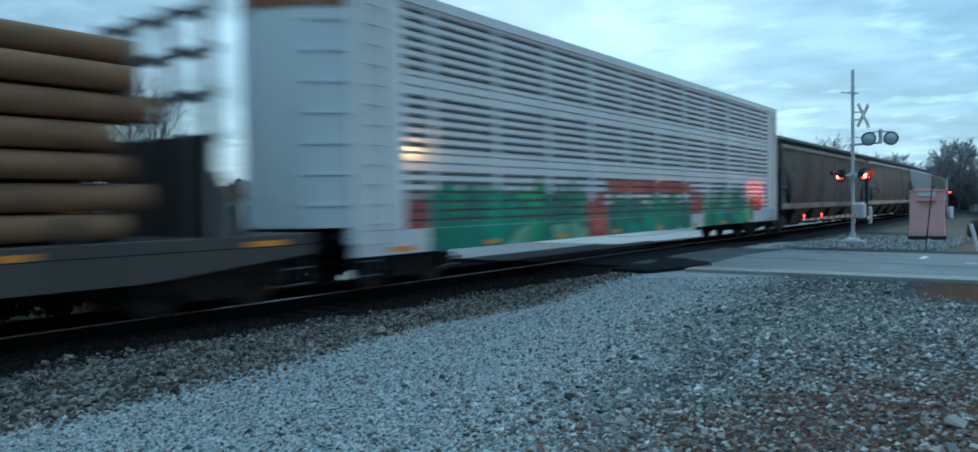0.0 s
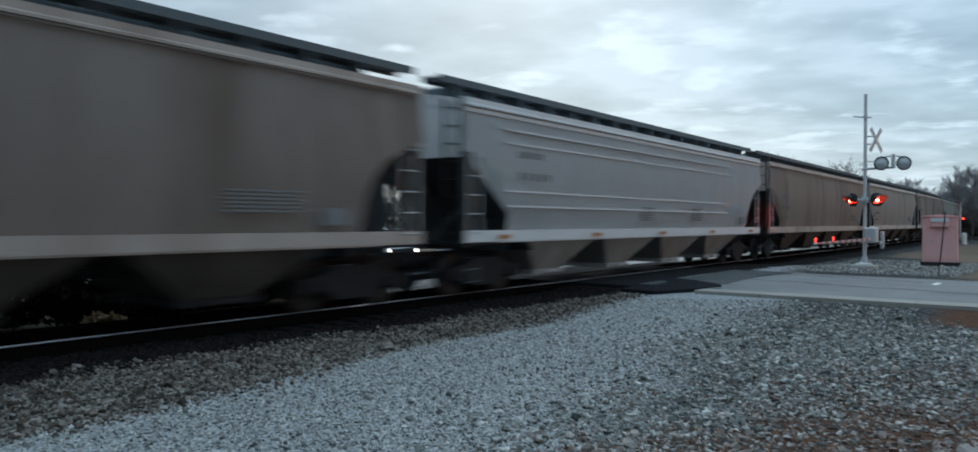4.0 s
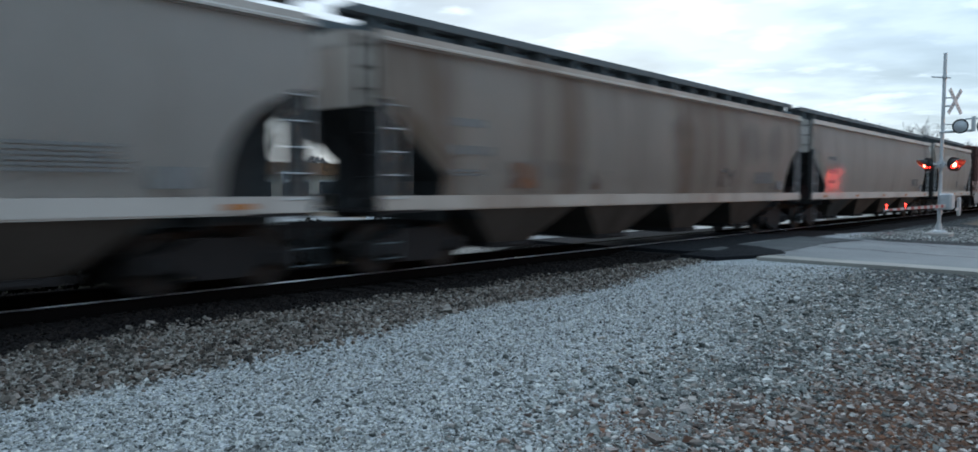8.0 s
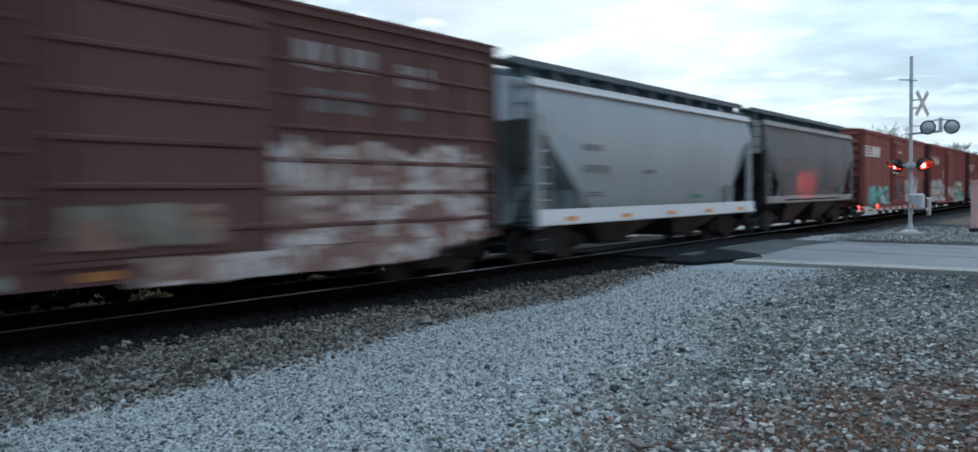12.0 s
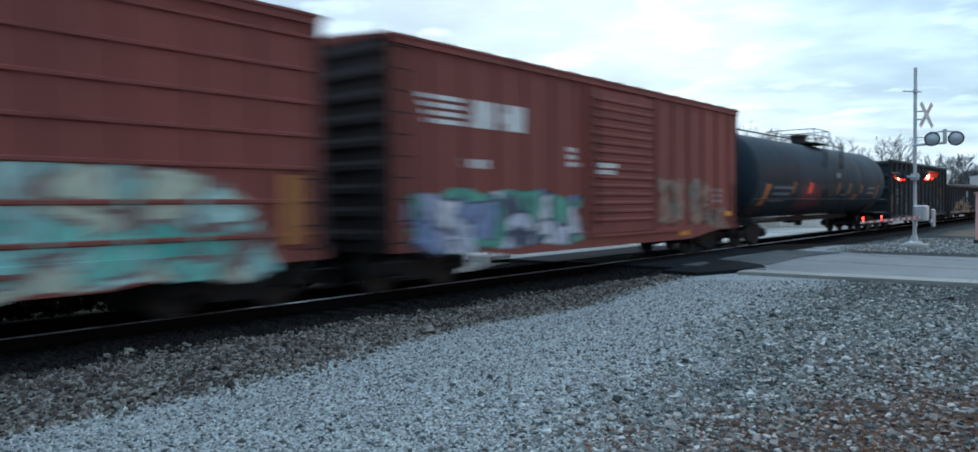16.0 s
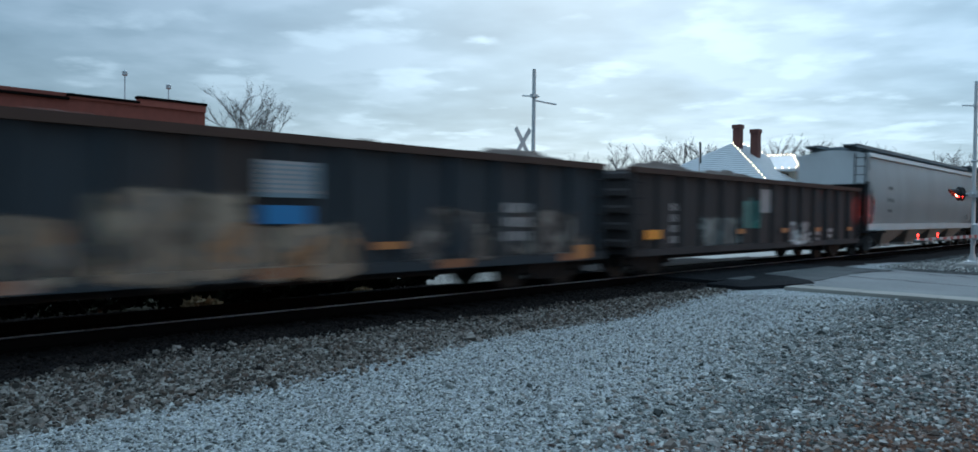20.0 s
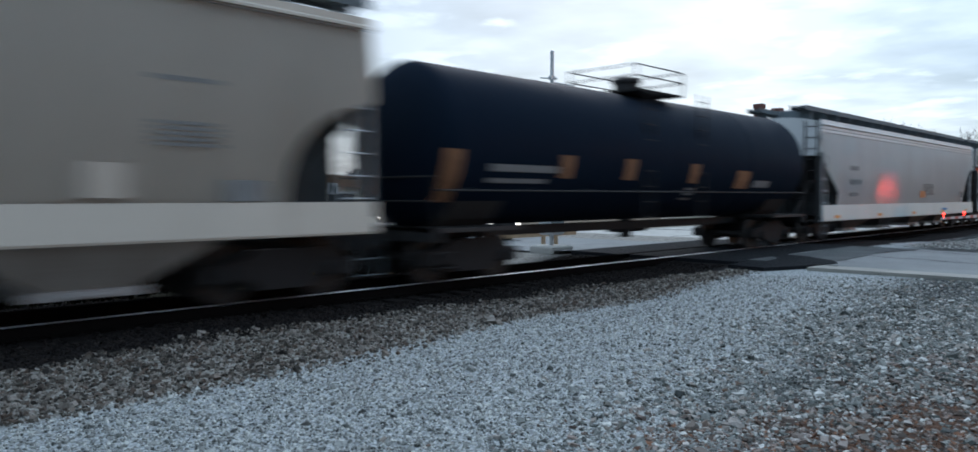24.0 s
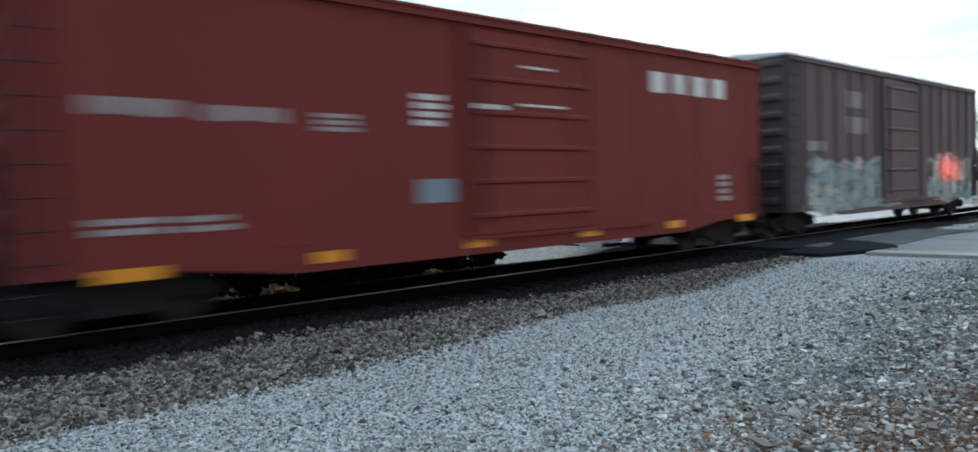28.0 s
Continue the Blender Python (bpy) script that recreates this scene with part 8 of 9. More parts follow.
def brick_building(at, w, d, h, label, seed, steps_=(0,)):
    """A flat-roofed brick commercial building with parapet, windows and an awning."""
    b = thing("brick_building", label, "building", at)
    bm = B()
    box(bm, -w / 2, w / 2, 0, d, -0.4, h)
    wall = part("wall", bm, M["brick"], b)
    for i, (x0, x1, dz) in enumerate(steps_):
        bm = B()
        box(bm, x0, x1, -0.12, 0.25, h - 0.25, h + dz)
        p = part("parapet", bm, M["brick"], b)
        bm = B()
        box(bm, x0 - 0.05, x1 + 0.05, -0.18, 0.3, h + dz, h + dz + 0.14)
        part("coping", bm, M["rail"], p, "dark coping")
    n = max(2, int(w / 3.2))
    for k in range(n):
        x = -w / 2 + w * (k + 0.5) / n
        win = part("window", boxed(x - 0.62, x + 0.62, -0.03, 0.02, h * 0.43, h * 0.43 + 1.9), M["cream"], b, "cream-framed sash window")
        for sx in (-1, 1):
            for sz in (0, 1):
                part("pane", boxed(x + sx * 0.29 - 0.26, x + sx * 0.29 + 0.26, -0.04, -0.032, h * 0.43 + 0.1 + sz * 0.9, h * 0.43 + 0.92 + sz * 0.9), M["pane"] if sz or k % 3 == 1 else M["white"], win, "" if sz or k % 3 == 1 else "pane with a drawn white blind")
        part("window_sill", boxed(x - 0.75, x + 0.75, -0.14, 0.0, h * 0.43 - 0.12, h * 0.43), M["concrete"], win)
        sf = part("shop_window", boxed(x - 1.15, x + 1.15, -0.05, 0.02, 0.35, 2.5), M["pane"], b, "dark shop window")
        part("frame", boxed(x - 1.22, x + 1.22, -0.07, -0.052, 2.4, 2.52), M["cream"], sf)
    bm = B()
    prism(bm, [(0.0, 3.1), (-1.1, 2.65), (-1.1, 2.55), (0, 2.55)], "x", -w / 2 + 0.4, w / 2 - 0.4)
    part("awning", bm, M["black"], b, "dark shop awning")
    return b


town = pose(0, 0, 0)
brick_building(pose(7.8, 42.0, -0.45), 26, 14, 7.9, "red brick shop building with a stepped parapet", 1, ((-13, 5.7, -0.35), (5.7, 9.2, -0.15), (9.2, 13, 0.12)))
for x, y, z in ((16.9, 43.5, 7.6), (20.0, 45.0, 7.4)):
    v = thing("roof_vent", "thin roof vent pipe with a round cap", "vent", pose(x, y, z - 0.6))
    bm = B()
    tube(bm, (0, 0, 0), (0, 0, 2.2), 0.035, n=8)
    lathe(bm, [(1.95, 0.05), (2.0, 0.15), (2.2, 0.15), (2.26, 0.06)], "z", 12)
    part("pipe", bm, M["galv"], v)


def build_depot():
    """The old station: hipped white metal roof with warm light strings and two chimneys."""
    cx, cy = 59.0, 27.5
    d = thing("station_building", "old depot with white hipped metal roof, chimneys and light strings", "building", pose(cx, cy, -0.45))
    w, l, e, rz = 15.0, 12.0, 4.1, 7.9
    bm = B()
    box(bm, -w / 2 + 1, w / 2 - 1, -l / 2 + 1, l / 2 - 1, 0, e)
    wall = part("wall", bm, M["cream"], d)
    for k in range(5):
        x = -w / 2 + 2.4 + k * 2.5
        win = part("window", boxed(x - 0.5, x + 0.5, -l / 2 + 0.95, -l / 2 + 1.0, 1.2, 3.0), M["pane"], d, "tall dark window")
        part("frame", boxed(x - 0.6, x + 0.6, -l / 2 + 0.92, -l / 2 + 0.95, 3.0, 3.12), M["white"], win)
    bm = B()
    base = [(-w / 2, -l / 2, e), (w / 2, -l / 2, e), (w / 2, l / 2, e), (-w / 2, l / 2, e)]
    ridge = [(-1.2, 0, rz), (1.2, 0, rz)]
    v = [bm.verts.new(p) for p in base] + [bm.verts.new(p) for p in ridge] + [bm.verts.new((x, y, e - 0.25)) for x, y, z in base]
    for f in ((0, 1, 5, 4), (1, 2, 5), (2, 3, 4, 5), (3, 0, 4), (6, 7, 1, 0), (7, 8, 2, 1), (8, 9, 3, 2), (9, 6, 0, 3), (9, 8, 7, 6)):
        bm.faces.new([v[i] for i in f])
    roof = part("roof", bm, M["metalroof"], d, "white standing-seam metal roof")
    bm = B()
    for i in range(22):   # horizontal courses
        f = i / 22
        z = e + (rz - e) * f
        x0, y0 = w / 2 + (1.2 - w / 2) * f, l / 2 * (1 - f)
        pipe(bm, [(-x0, -y0, z + 0.02), (x0, -y0, z + 0.02)], 0.025, 4)
        pipe(bm, [(-x0, -y0, z + 0.02), (-x0, y0, z + 0.02)], 0.025, 4)
    part("roof_seam", bm, M["galv"], roof)
    bulb = B()
    lathe(bulb, [(-0.05, 0.0), (-0.027, 0.04), (0.027, 0.04), (0.05, 0.0)], "z", 8)
    bulb = finish(bulb, "bulb", M["warmglow"])

    def string(a, b, n):
        for i in range(n):
            q = Vector(a).lerp(Vector(b), (i + 0.5) / n)
            part("bulb", bulb, None, d, "").matrix_basis = Matrix.Translation(q + Vector((0, 0, 0.08)))
    string((-w / 2, -l / 2, e), (-1.2, 0, rz), 15)
    string((w / 2, -l / 2, e), (1.2, 0, rz), 15)
    string((-1.2, 0, rz), (1.2, 0, rz), 5)
    string((-w / 2, -l / 2, e), (w / 2, -l / 2, e), 18)
    for x, y, hz in ((-1.0, -0.4, 9.35), (-0.5, -1.65, 8.95)):
        bm = B()
        box(bm, x - 0.3, x + 0.3, y - 0.3, y + 0.3, 5.5, hz - 0.3)
        ch = part("chimney", bm, M["chimney"], d, "dark brick chimney")
        bm = B()
        box(bm, x - 0.36, x + 0.36, y - 0.36, y + 0.36, hz - 0.32, hz)
        part("chimney_cap", bm, M["chimney"], ch)
    # upper bay that rises out of the track-side slope, with its own hipped roof and lights
    part("bay_wall", boxed(-0.2, 5.6, -4.7, 0.0, 4.3, 5.7), M["cream"], d, "cream-painted upper bay")
    for x in (0.9, 2.7, 4.5):
        w2 = part("window", boxed(x - 0.6, x + 0.6, -4.76, -4.7, 4.75, 5.4), M["pane"], d, "dark bay window")
        part("frame", boxed(x - 0.7, x + 0.7, -4.8, -4.761, 5.4, 5.5), M["white"], w2)
    w2 = part("window", boxed(-0.26, -0.2, -4.2, -3.2, 4.75, 5.4), M["pane"], d, "dark bay window")
    bm = B()
    lo = [(-0.8, -5.3, 5.75), (6.2, -5.3, 5.75), (6.2, 0.6, 5.75), (-0.8, 0.6, 5.75)]
    v = [bm.verts.new(p) for p in lo] + [bm.verts.new(p) for p in ((2.6, -3.4, 7.0), (2.6, 0.4, 7.0))] + [bm.verts.new((x, y, z - 0.2)) for x, y, z in lo]
    for f in ((0, 1, 4), (1, 2, 5, 4), (2, 3, 5), (3, 0, 4, 5), (6, 7, 1, 0), (7, 8, 2, 1), (8, 9, 3, 2), (9, 6, 0, 3), (9, 8, 7, 6)):
        bm.faces.new([v[i] for i in f])
    part("bay_roof", bm, M["metalroof"], d, "white metal roof of the bay")
    string(lo[0], lo[1], 12)
    string((-0.8, -2.6, 5.75), lo[0], 5)
    string(lo[0], (2.6, -3.4, 7.0), 8)
    string(lo[1], (2.6, -3.4, 7.0), 10)
    string((2.6, -3.4, 7.0), (2.6, -1.2, 7.0), 8)
    bm = B()
    prism(bm, [(-5.5, 4.6), (-2.7, 4.6), (-2.7, 5.25), (-3.2, 5.25)], "x", 5.8, 10.4)
    part("porch_roof", bm, M["metalroof"], d, "low white porch roof")
    for x in (8.2, 10.1):
        part("porch_post", boxed(x - 0.08, x + 0.08, -5.3, -5.14, 0, 4.6), M["cream"], d)
    string((5.8, -5.5, 4.6), (10.4, -5.5, 4.6), 12)
    string((5.8, -3.2, 5.25), (10.4, -3.2, 5.25), 10)


build_depot()


def lamp_post(at, label):
    p = thing("street_lamp", label, "street lamp", at)
    bm = B()
    lathe(bm, [(0, 0.18), (0.4, 0.14), (0.5, 0.07), (3.2, 0.05)], "z", 12)
    part("post", bm, M["black"], p)
    bm = B()
    lathe(bm, [(3.2, 0.08), (3.35, 0.16), (3.65, 0.2), (3.85, 0.1)], "z", 14)
    g = part("globe", bm, M["white"], p, "white glass globe")
    bm = B()
    lathe(bm, [(3.85, 0.12), (3.95, 0.1), (4.1, 0.02)], "z", 12)
    part("cap", bm, M["black"], p)


for x, y in ((8.2, 21.5), (20.2, 34.0), (2.5, 30), (36.0, 64.0)):
    lamp_post(pose(x, y, -0.46), "black post lamp with a white globe")


def street_light(at, h, out):
    p = thing("street_light", "tall street light with a glowing sodium lamp", "street light", at)
    bm = B()
    tube(bm, (0, 0, 0), (0, 0, h), 0.13, 0.10, 8)
    part("pole", bm, M["wood"], p)
    bm = B()
    pipe(bm, [(0, 0, h - 0.3), (out * 0.6, 0, h), (out, 0, h)], 0.04)
    part("bracket", bm, M["galv"], p)
    bm = B()
    lathe(bm, [(-0.1, 0.0), (-0.08, 0.2), (0.0, 0.25), (0.08, 0.1)], "z", 12, (out, 0, h))
    part("lamp", bm, M["sodium"], p, "orange sodium lamp")


street_light(at_bearing(3.02, 190), 8.2, -1.0)
street_light(at_bearing(2.66, 170), 7.6, -1.0)
street_light(pose(56.3, -30.3, -0.5), 8.0, -0.8)
sodium = new("sodium_light", bpy.data.lights.new("sodium_light", "POINT"))
sodium.data.energy, sodium.data.color, sodium.data.shadow_soft_size = 7000, (1.0, 0.40, 0.09), 0.35
sodium.location = (55.5, -30.3, 7.0)


def pole(at, h, r, label, arms=()):
    p = thing("utility_pole", label, "utility pole", at)
    bm = B()
    tube(bm, (0, 0, -0.3), (0, 0, h), r, r * 0.8, 10)
    part("shaft", bm, M["wood"], p)
    for z, w in arms:
        bm = B()
        box(bm, -0.06, 0.06, -w, w, z - 0.06, z + 0.06)
        part("crossarm", bm, M["wood"], p)
        for y in (-w * 0.9, -w * 0.4, w * 0.4, w * 0.9):
            bm = B()
            lathe(bm, [(z + 0.06, 0.03), (z + 0.2, 0.05), (z + 0.24, 0.02)], "z", 8, (0, y, 0))
            part("insulator", bm, M["galv"], p)


pole(pose(33.5, 0.12, -0.25, 0, 2, 0), 4.4, 0.10, "short weathered dark wooden pole")
pole(at_bearing(2.63, 150), 13.2, 0.16, "tall thin wooden utility pole")


def small_things():
    p = thing("sign_post", "thin rusty steel sign post at the kerb", "post", pose(20.4, 0.25, -0.15))
    bm = B()
    box(bm, -0.025, 0.025, -0.025, 0.025, -0.2, 2.05)
    part("post", bm, M["rail"], p)
    p = thing("marker_post", "leaning white marker post", "post", pose(28.75, 1.66, -0.2, -13, 0, 0))
    bm = B()
    tube(bm, (0, 0, -0.1), (0, 0, 1.0), 0.06, n=10)
    part("post", bm, M["white"], p)
    b = thing("plastic_bag", "crumpled white plastic bag lying on the stones", "plastic bag", pose(11.6, 0.42, -0.2))
    g = np.random.default_rng(11)
    bm = B()
    bmesh.ops.create_icosphere(bm, subdivisions=3, radius=1)
    for v in bm.verts:
        n = v.co.normalized()
        f = 1 + 0.25 * noise.noise(n * 2.1) + 0.22 * noise.noise(n * 5.0)
        v.co = Vector((n.x * 0.11 * f, n.y * 0.17 * f * (1.1 - 0.35 * n.z), max(0.0, n.z * 0.16 * f + 0.14)))
        if n.y < -0.3 and n.z > 0.45:
            v.co += Vector((0, -0.09, 0.11))
    part("bag_body", bm, M["bag"], b)
    c = thing("concrete_block", "pale weathered concrete utility block", "concrete block", pose(6.85, -0.5, -0.25))
    bm = B()
    bevel_box(bm, -0.2, 0.2, -0.3, 0.3, 0, 0.25, 0.03)
    part("block", bm, M["concrete"], c)
    leafy("hedge_bush", "dense dark bush with rust-red leaves", "bush", pose(10.7, -1.15, -0.2), (1.15, 1.05, 1.75), 16000, 0.035, "bush", 41)
    leafy("hedge_bush", "dense dark bush with rust-red leaves", "bush", pose(13.4, -2.0, -0.2), (1.3, 1.2, 1.7), 9000, 0.04, "bush", 42)
    leafy("shrub", "rounded dark brown shrub on the verge", "shrub", pose(42.0, 2.05, -0.38), (1.5, 0.85, 0.95), 4000, 0.06, "shrub", 43)
    leafy("shrub", "low dark clump beside the road", "shrub", pose(20.3, 0.62, -0.16), (0.4, 0.4, 0.28), 700, 0.04, "shrub", 44)
    for i, (x, y, s) in enumerate(((38.6, 0.8, 0.5), (39.4, 0.4, 0.5), (36.0, -0.3, 0.42), (37.0, -0.75, 0.45), (35.6, 0.05, 0.36))):
        leafy("dry_grass", "tuft of tan dry grass", "grass", pose(x, y, -0.22), (s, s, s * 0.9), 900, 0.10, "drygrass", 50 + i)
    for i, (x, y) in enumerate(((29.5, 1.1), (31, 0.7), (28.7, 0.6))):
        leafy("leaf_litter", "scatter of dark fallen leaves", "leaves", pose(x, y, -0.2), (0.9, 0.35, 0.12), 300, 0.06, "leaf", 60 + i)
    lg = thing("fallen_log", "dark weathered log lying on the verge", "log", pose(28.3, 0.2, -0.16, 0, 0, 78))
    bm = B()
    tube(bm, (-0.75, 0, 0.02), (0.75, 0.06, 0.0), 0.09, 0.06, 10)
    part("stem", bm, M["bark"], lg)
    for i, (x, y, s_) in enumerate(((33.8, -0.55, 0.55), (34.6, -1.1, 0.6), (33.2, -1.5, 0.5), (35.6, -0.2, 0.5), (31.0, -1.35, 0.45))):
        leafy("dry_grass", "clump of rust-brown dry grass beside the pole", "grass", pose(x, y, -0.22), (s_, s_, s_ * 1.1), 1100, 0.09, "rustgrass", 160 + i)
    f = thing("flag_pole", "thin pole with a furled dark flag", "flag", pose(42.5, 22.3, -0.45))
    bm = B()
    tube(bm, (0, 0, 0), (0, 0, 6.4), 0.04, 0.03, 8)
    part("pole", bm, M["galv"], f)
    bm = B()
    prism(bm, [(0.03, 5.2), (0.25, 5.3), (0.2, 6.5), (0.03, 6.55)], "y", -0.02, 0.05)
    part("flag", bm, M["black"], f)
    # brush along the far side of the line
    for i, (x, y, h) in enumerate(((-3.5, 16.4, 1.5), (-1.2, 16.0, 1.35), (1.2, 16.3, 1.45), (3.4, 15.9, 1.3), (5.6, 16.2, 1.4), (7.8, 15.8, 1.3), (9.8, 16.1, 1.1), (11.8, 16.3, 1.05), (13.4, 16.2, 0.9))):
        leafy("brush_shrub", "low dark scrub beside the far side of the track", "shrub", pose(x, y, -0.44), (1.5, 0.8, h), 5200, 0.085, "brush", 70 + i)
    for i, (x, y, s) in enumerate(((6.95, 14.3, 0.3), (7.3, 14.4, 0.22), (2.6, 14.7, 0.15), (11.2, 14.6, 0.2))):
        leafy("dry_grass", "tuft of tan dry grass", "grass", pose(x, y, -0.42), (s, s * 0.6, s), 260, 0.09, "drygrass", 80 + i)
    # wooden rail barrier beyond the line
    r = thing("wooden_barrier", "low brown wooden barrier", "barrier", pose(21.0, 17.6, -0.42))
    for x in (-0.35, 0.35):
        part("leg", boxed(x - 0.06, x + 0.06, -0.05, 0.05, 0, 0.75), M["logend"], r)
    part("beam", boxed(-2.6, 1.5, -0.03, 0.03, 0.62, 0.76), M["logend"], r)


small_things()


def build_far_crossing():
    """The next crossing along the line: a mast with red flashers and a white marker drum."""
    x, y = 105.0, 9.3
    p = thing("crossing_signal", "distant crossing mast with glowing red flashers", "crossing signal", pose(x, y, float(ground_z(x, y))))
    bm = B()
    tube(bm, (0, 0, -0.2), (0, 0, 4.2), 0.08, n=8)
    part("mast", bm, M["alum"], p)
    z = 2.2 - float(ground_z(x, y))
    part("flasher_arm", boxed(-0.05, 0.05, -0.6, 0.6, z - 0.05, z + 0.05), M["alum"], p)
    for dy in (-0.3, 0.3):
        bm = B()
        lathe(bm, [(-0.08, 0.0), (-0.08, 0.22), (-0.05, 0.22), (-0.04, 0.0)], "x", 16, (-0.05, dy, z))
        h = part("background_disc", bm, M["black"], p)
        bm = B()
        lathe(bm, [(-0.16, 0.0), (-0.13, 0.11), (-0.085, 0.11)], "x", 12, (-0.05, dy, z))
        part("lens", bm, M["redglow"], h, "lit red lens")
    x, y = 93.0, 7.9
    p = thing("marker_drum", "white round marker drum on the verge", "marker", pose(x, y, float(ground_z(x, y))))
    bm = B()
    lathe(bm, [(-0.1, 0.26), (1.0, 0.26), (1.15, 0.2), (1.2, 0.0)], "z", 14)
    part("drum", bm, M["white"], p)
    # service wires over the street
    w = thing("overhead_wire", "thin dark wires slung between the street poles", "wire")
    for dz in (0.0, 0.45):
        a, b = Vector((149.8, 6.9, 9.4 + dz)), Vector((95, -14.0, 8.0 + dz))
        bm = B()
        pipe(bm, [tuple(a.lerp(b, t) - Vector((0, 0, 4 * 1.1 * t * (1 - t)))) for t in (0, 0.2, 0.4, 0.6, 0.8, 1.0)], 0.02, 4)
        part("wire", bm, M["black"], w)


build_far_crossing()


def build_town():
    """Paving, signs, a low shop and parked cars beyond the line."""
    lot = thing("paved_lot", "pale worn concrete paving beyond the railway", "pavement", kind="structure")
    for i in range(9):
        for j in range(3):
            x0, y0 = 13.6 + i * 5.2 + (1.2 if i > 0 else 0), 15.9 + j * 3.4
            if 12.5 < x0 < 27 and x0 + 5.2 > ROAD_X0 - 0.4:
                continue
            z = float(ground_z(x0 + 2.5, y0 + 1.7))
            part("slab", boxed(x0, x0 + 5.17, y0, y0 + 3.37, z - 0.2, z + 0.06), M["concrete"], lot)
    st = thing("wall_sign", "tall white vertical shop sign with dark lettering", "sign", pose(20.0, 41.3, 2.9))
    part("board", boxed(-0.34, 0.34, -0.06, 0.06, 0, 3.2), M["white"], st)
    for k in range(8):
        part("lettering_bar", boxed(-0.2, 0.2 - 0.05 * (k % 3), -0.07, -0.062, 0.3 + k * 0.33, 0.5 + k * 0.33), M["ink"], st)
    for z in (0.5, 2.7):
        part("bracket", boxed(-0.03, 0.03, 0.06, 0.62, z, z + 0.05), M["black"], st)
    st = thing("shop_sign", "yellow shop board with dark lettering", "sign", pose(18.6, 40.6, 1.15))
    part("board", boxed(-0.8, 0.8, -0.03, 0.03, 0, 0.4), M["yellow"], st)
    for x in (-0.7, 0.7):
        part("leg", boxed(x - 0.03, x + 0.03, -0.03, 0.03, -1.6, 0.0), M["black"], st)
    for k in range(5):
        part("lettering_bar", boxed(-0.65 + k * 0.27, -0.45 + k * 0.27, -0.04, -0.032, 0.13, 0.27), M["ink"], st)
    # low shop
    b = thing("low_shop", "low flat-roofed shop with a brown fascia and pale walls", "building", pose(31.0, 43.0, -0.5))
    part("wall", boxed(-6.2, 6.2, 0, 9, 0, 3.2), M["cream"], b)
    part("fascia", boxed(-6.5, 6.5, -0.5, 9.2, 2.75, 3.55), M["log"], b, "brown fascia")
    for k in range(4):
        w = part("shop_window", boxed(-5.4 + k * 2.9, -3.4 + k * 2.9, -0.04, 0.0, 0.7, 2.3), M["pane"], b)
        part("frame", boxed(-5.5 + k * 2.9, -3.3 + k * 2.9, -0.06, -0.042, 2.3, 2.42), M["white"], w)
    part("door", boxed(6.3, 6.35, 1, 2, 0, 2.1), M["white"], b)
    st = thing("letter_sign", "white square sign with a dark letter N", "sign", pose(26.4, 39.4, 1.72))
    part("board", boxed(-0.36, 0.36, -0.02, 0.02, 0, 0.72), M["white"], st)
    bm = B()
    box(bm, -0.22, -0.12, -0.03, -0.021, 0.1, 0.62)
    box(bm, 0.12, 0.22, -0.03, -0.021, 0.1, 0.62)
    prism(bm, [(-0.22, 0.62), (-0.11, 0.62), (0.22, 0.1), (0.11, 0.1)], "y", -0.035, -0.031)
    part("letter", bm, M["ink"], st, "dark letter N")
    part("post", boxed(-0.03, 0.03, 0.021, 0.07, -2.2, 0.7), M["black"], st)
    st = thing("window_sign", "pale shop notice with coloured pictures", "sign", pose(10.4, 41.7, 0.9))
    part("board", boxed(-0.65, 0.65, -0.02, 0.02, 0, 1.7), M["letter"], st)
    part("picture", boxed(-0.5, 0.5, -0.03, -0.021, 0.15, 0.6), M["conifer"], st)
    for k in range(3):
        part("lettering_bar", boxed(-0.5, 0.4 - 0.1 * k, -0.03, -0.021, 0.8 + 0.28 * k, 0.94 + 0.28 * k), M["ink"], st)


def parked_car(at, label, paint_, lit):
    c = thing("parked_car", label, "car", at)
    bm = B()
    prism(bm, [(-2.2, 0.35), (2.2, 0.35), (2.25, 0.62), (2.1, 0.82), (1.1, 0.92), (0.45, 1.4), (-0.9, 1.42), (-1.6, 0.98), (-2.2, 0.92)], "y", -0.88, 0.88)
    part("body", bm, paint_, c)
    for y in (-0.89, 0.885):
        part("side_window", boxed(-1.0, 0.55, y, y + 0.005, 0.98, 1.32), M["pane"], c)
    for x in (-1.35, 1.35):
        for y in (-0.8, 0.8):
            bm = B()
            lathe(bm, [(y - 0.1, 0.08), (y - 0.1, 0.28), (y - 0.06, 0.32), (y + 0.06, 0.32), (y + 0.1, 0.28), (y + 0.1, 0.08)], "y", 16, (x, 0, 0.32))
            part("wheel", bm, M["rubber"], c)
    for y in (-0.65, 0.65):
        part("headlight", boxed(2.18, 2.27, y - 0.15, y + 0.15, 0.62, 0.74), M["headglow"] if lit else M["chrome"], c, "lit headlight" if lit else "")
        part("tail_light", boxed(-2.24, -2.16, y - 0.15, y + 0.15, 0.66, 0.82), M["redglow"] if lit else M["lens"], c)


build_town()
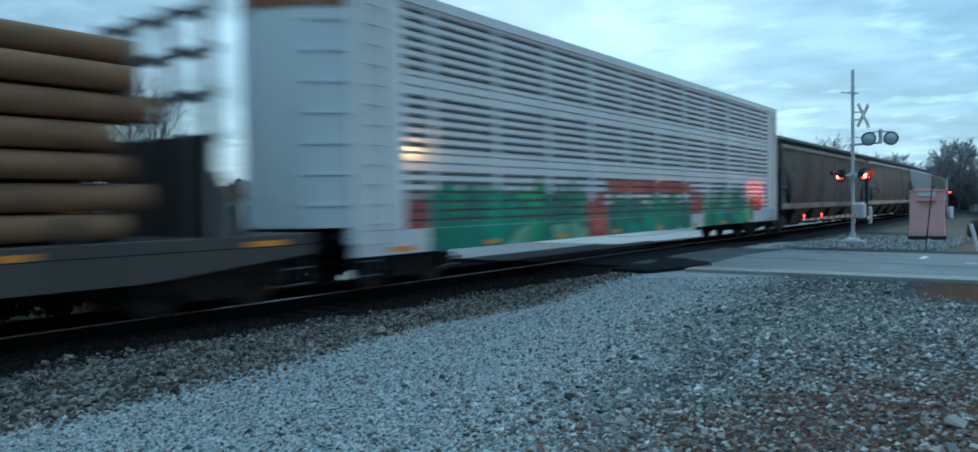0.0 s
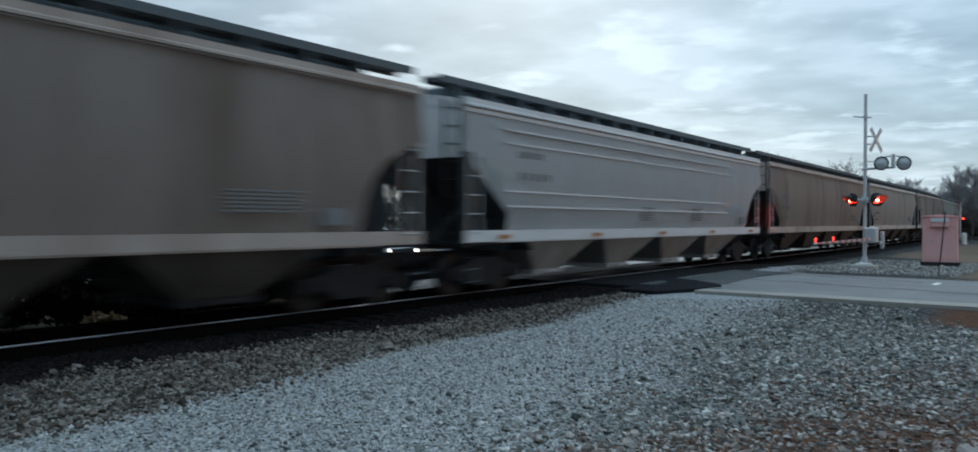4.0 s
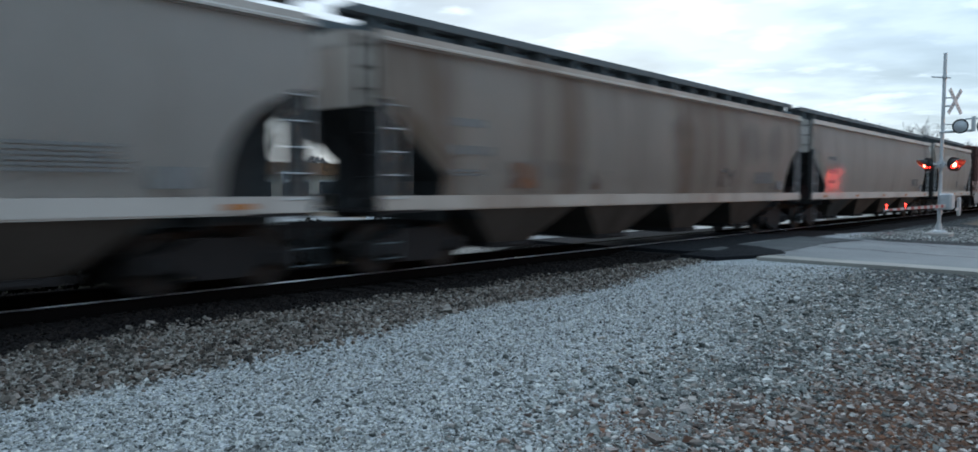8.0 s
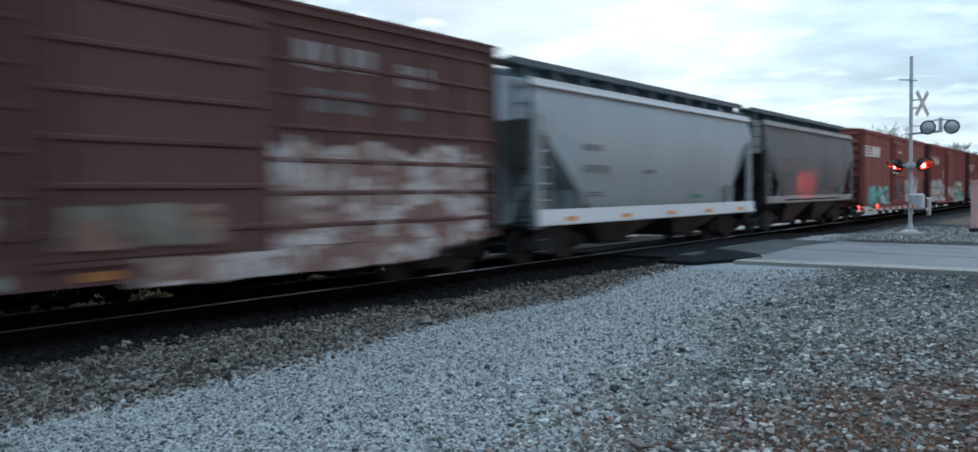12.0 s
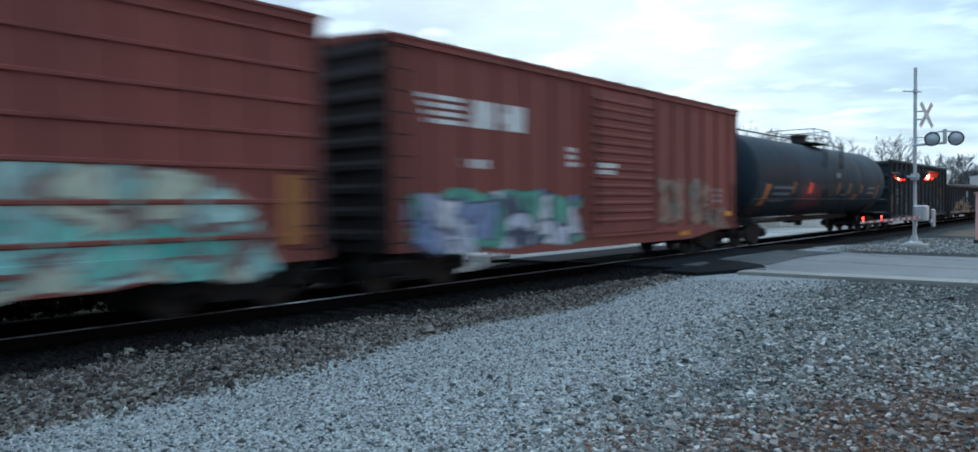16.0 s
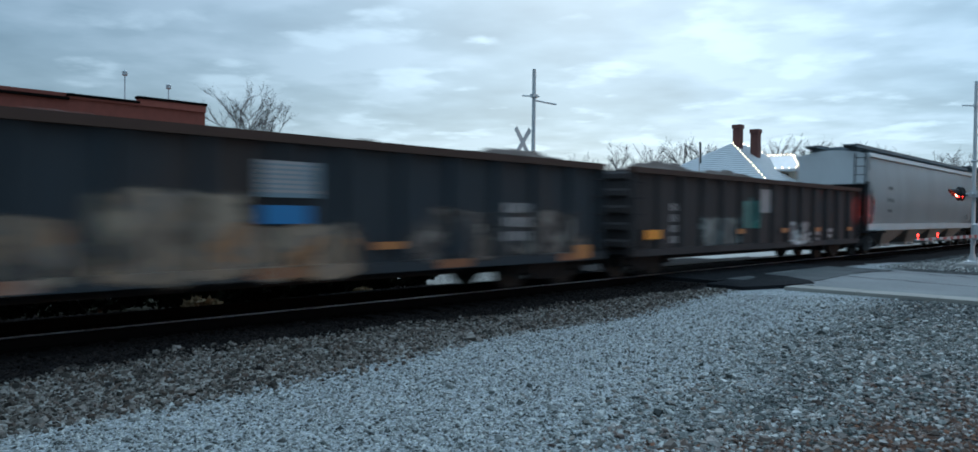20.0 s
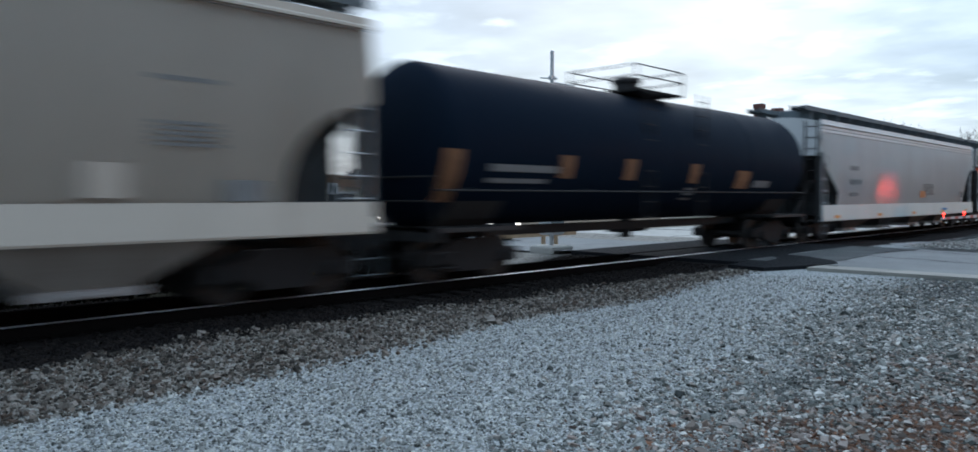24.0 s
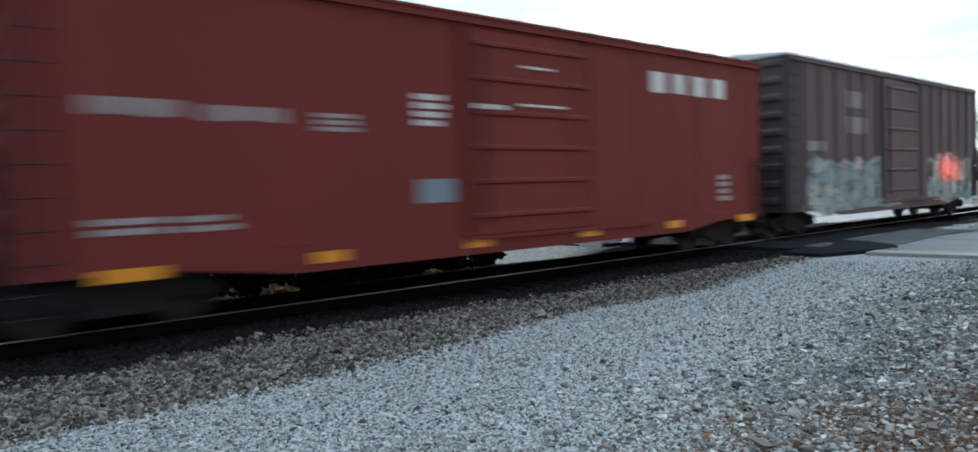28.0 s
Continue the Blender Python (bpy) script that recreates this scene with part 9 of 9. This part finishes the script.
parked_car(pose(15.6, 38.6, -0.45, 0, 0, 4), "black car parked before the brick shop", M["black"], False)
parked_car(pose(20.6, 37.4, -0.45, 0, 0, 200), "dark car waiting with lit lamps", M["black"], True)
parked_car(pose(9.2, 38.6, -0.45, 0, 0, 2), "silver car parked before the brick shop", M["galv"], False)
parked_car(pose(32.6, 39.5, -0.45, 0, 0, 185), "dark car with lit headlights beside the low shop", M["black"], True)


def pickup(at, label):
    c = thing("pickup_truck", label, "pickup truck", at)
    bm = B()
    prism(bm, [(-2.7, 0.45), (2.6, 0.45), (2.7, 0.8), (2.6, 1.05), (1.2, 1.15), (0.55, 1.78), (-0.75, 1.80), (-0.95, 1.15), (-2.7, 1.12)], "y", -0.95, 0.95)
    body = part("body", bm, M["carwhite"], c)
    part("windscreen", boxed(0.62, 0.95, -0.8, 0.8, 1.2, 1.65), M["pane"], c)
    part("grille", boxed(2.66, 2.74, -0.55, 0.55, 0.65, 0.95), M["black"], c)
    part("bumper", boxed(2.6, 2.85, -0.95, 0.95, 0.42, 0.6), M["chrome"], c)
    for y in (-0.75, 0.75):
        bm = B()
        lathe(bm, [(2.66, 0.12), (2.74, 0.11), (2.76, 0.0)], "x", 14, (0, y, 0.85))
        part("headlight", bm, M["headglow"], c, "lit headlight")
    for x in (-1.75, 1.75):
        for y in (-0.85, 0.85):
            bm = B()
            lathe(bm, [(y - 0.12, 0.1), (y - 0.12, 0.36), (y - 0.08, 0.4), (y + 0.08, 0.4), (y + 0.12, 0.36), (y + 0.12, 0.1)], "y", 20, (x, 0, 0.4))
            w = part("wheel", bm, M["rubber"], c)
            bm = B()
            lathe(bm, [(y - 0.13, 0.0), (y - 0.13, 0.22), (y + 0.13, 0.22), (y + 0.13, 0.0)], "y", 14, (x, 0, 0.4))
            part("rim", bm, M["chrome"], w)


pickup(pose(22.8, 24.0, -0.42, 0, 0, -95), "white pickup truck waiting with lit headlights")

# ---- motion ----
SPEED = 17.25


def motions():
    """The whole train rolls past at one steady speed, each car turning with the curve; its wheels roll before the viewer."""
    place = {}
    for car, middle, half in MOVING:
        rows = []
        for i in range(57):
            t = i * 0.5
            s = middle - SPEED * t
            (x0, y0, _), (x1, y1, _) = track_at(s - half), track_at(s + half)
            rows.append((t, pose((x0 + x1) / 2, (y0 + y1) / 2, 0, 0, 0, math.degrees(math.atan2(y1 - y0, x1 - x0)))))
        walk(car, rows)
        place[car] = middle
    for wheel, car, dx, along in WHEELS:
        start = max(0.0, (place[car] + along - 30.0) / SPEED)
        stop = min(28.0, (place[car] + along + 6.0) / SPEED)
        rows = [(0.0, pose(dx, 0, 0.455))]
        n = max(1, int((stop - start) / 0.0334))
        if stop > start:
            if start > 0.05:
                rows.append((start, pose(dx, 0, 0.455)))
            k = 1
            while start + k * 0.0334 <= stop:
                rows.append((start + k * 0.0334, pose(dx, 0, 0.455, 0, -math.degrees(SPEED * 0.0334 * k / 0.455) % 360, 0)))
                k += 1
        last = rows[-1][1]
        if rows[-1][0] < 28.0:
            rows.append((28.0, last))
        walk(wheel, rows)


motions()
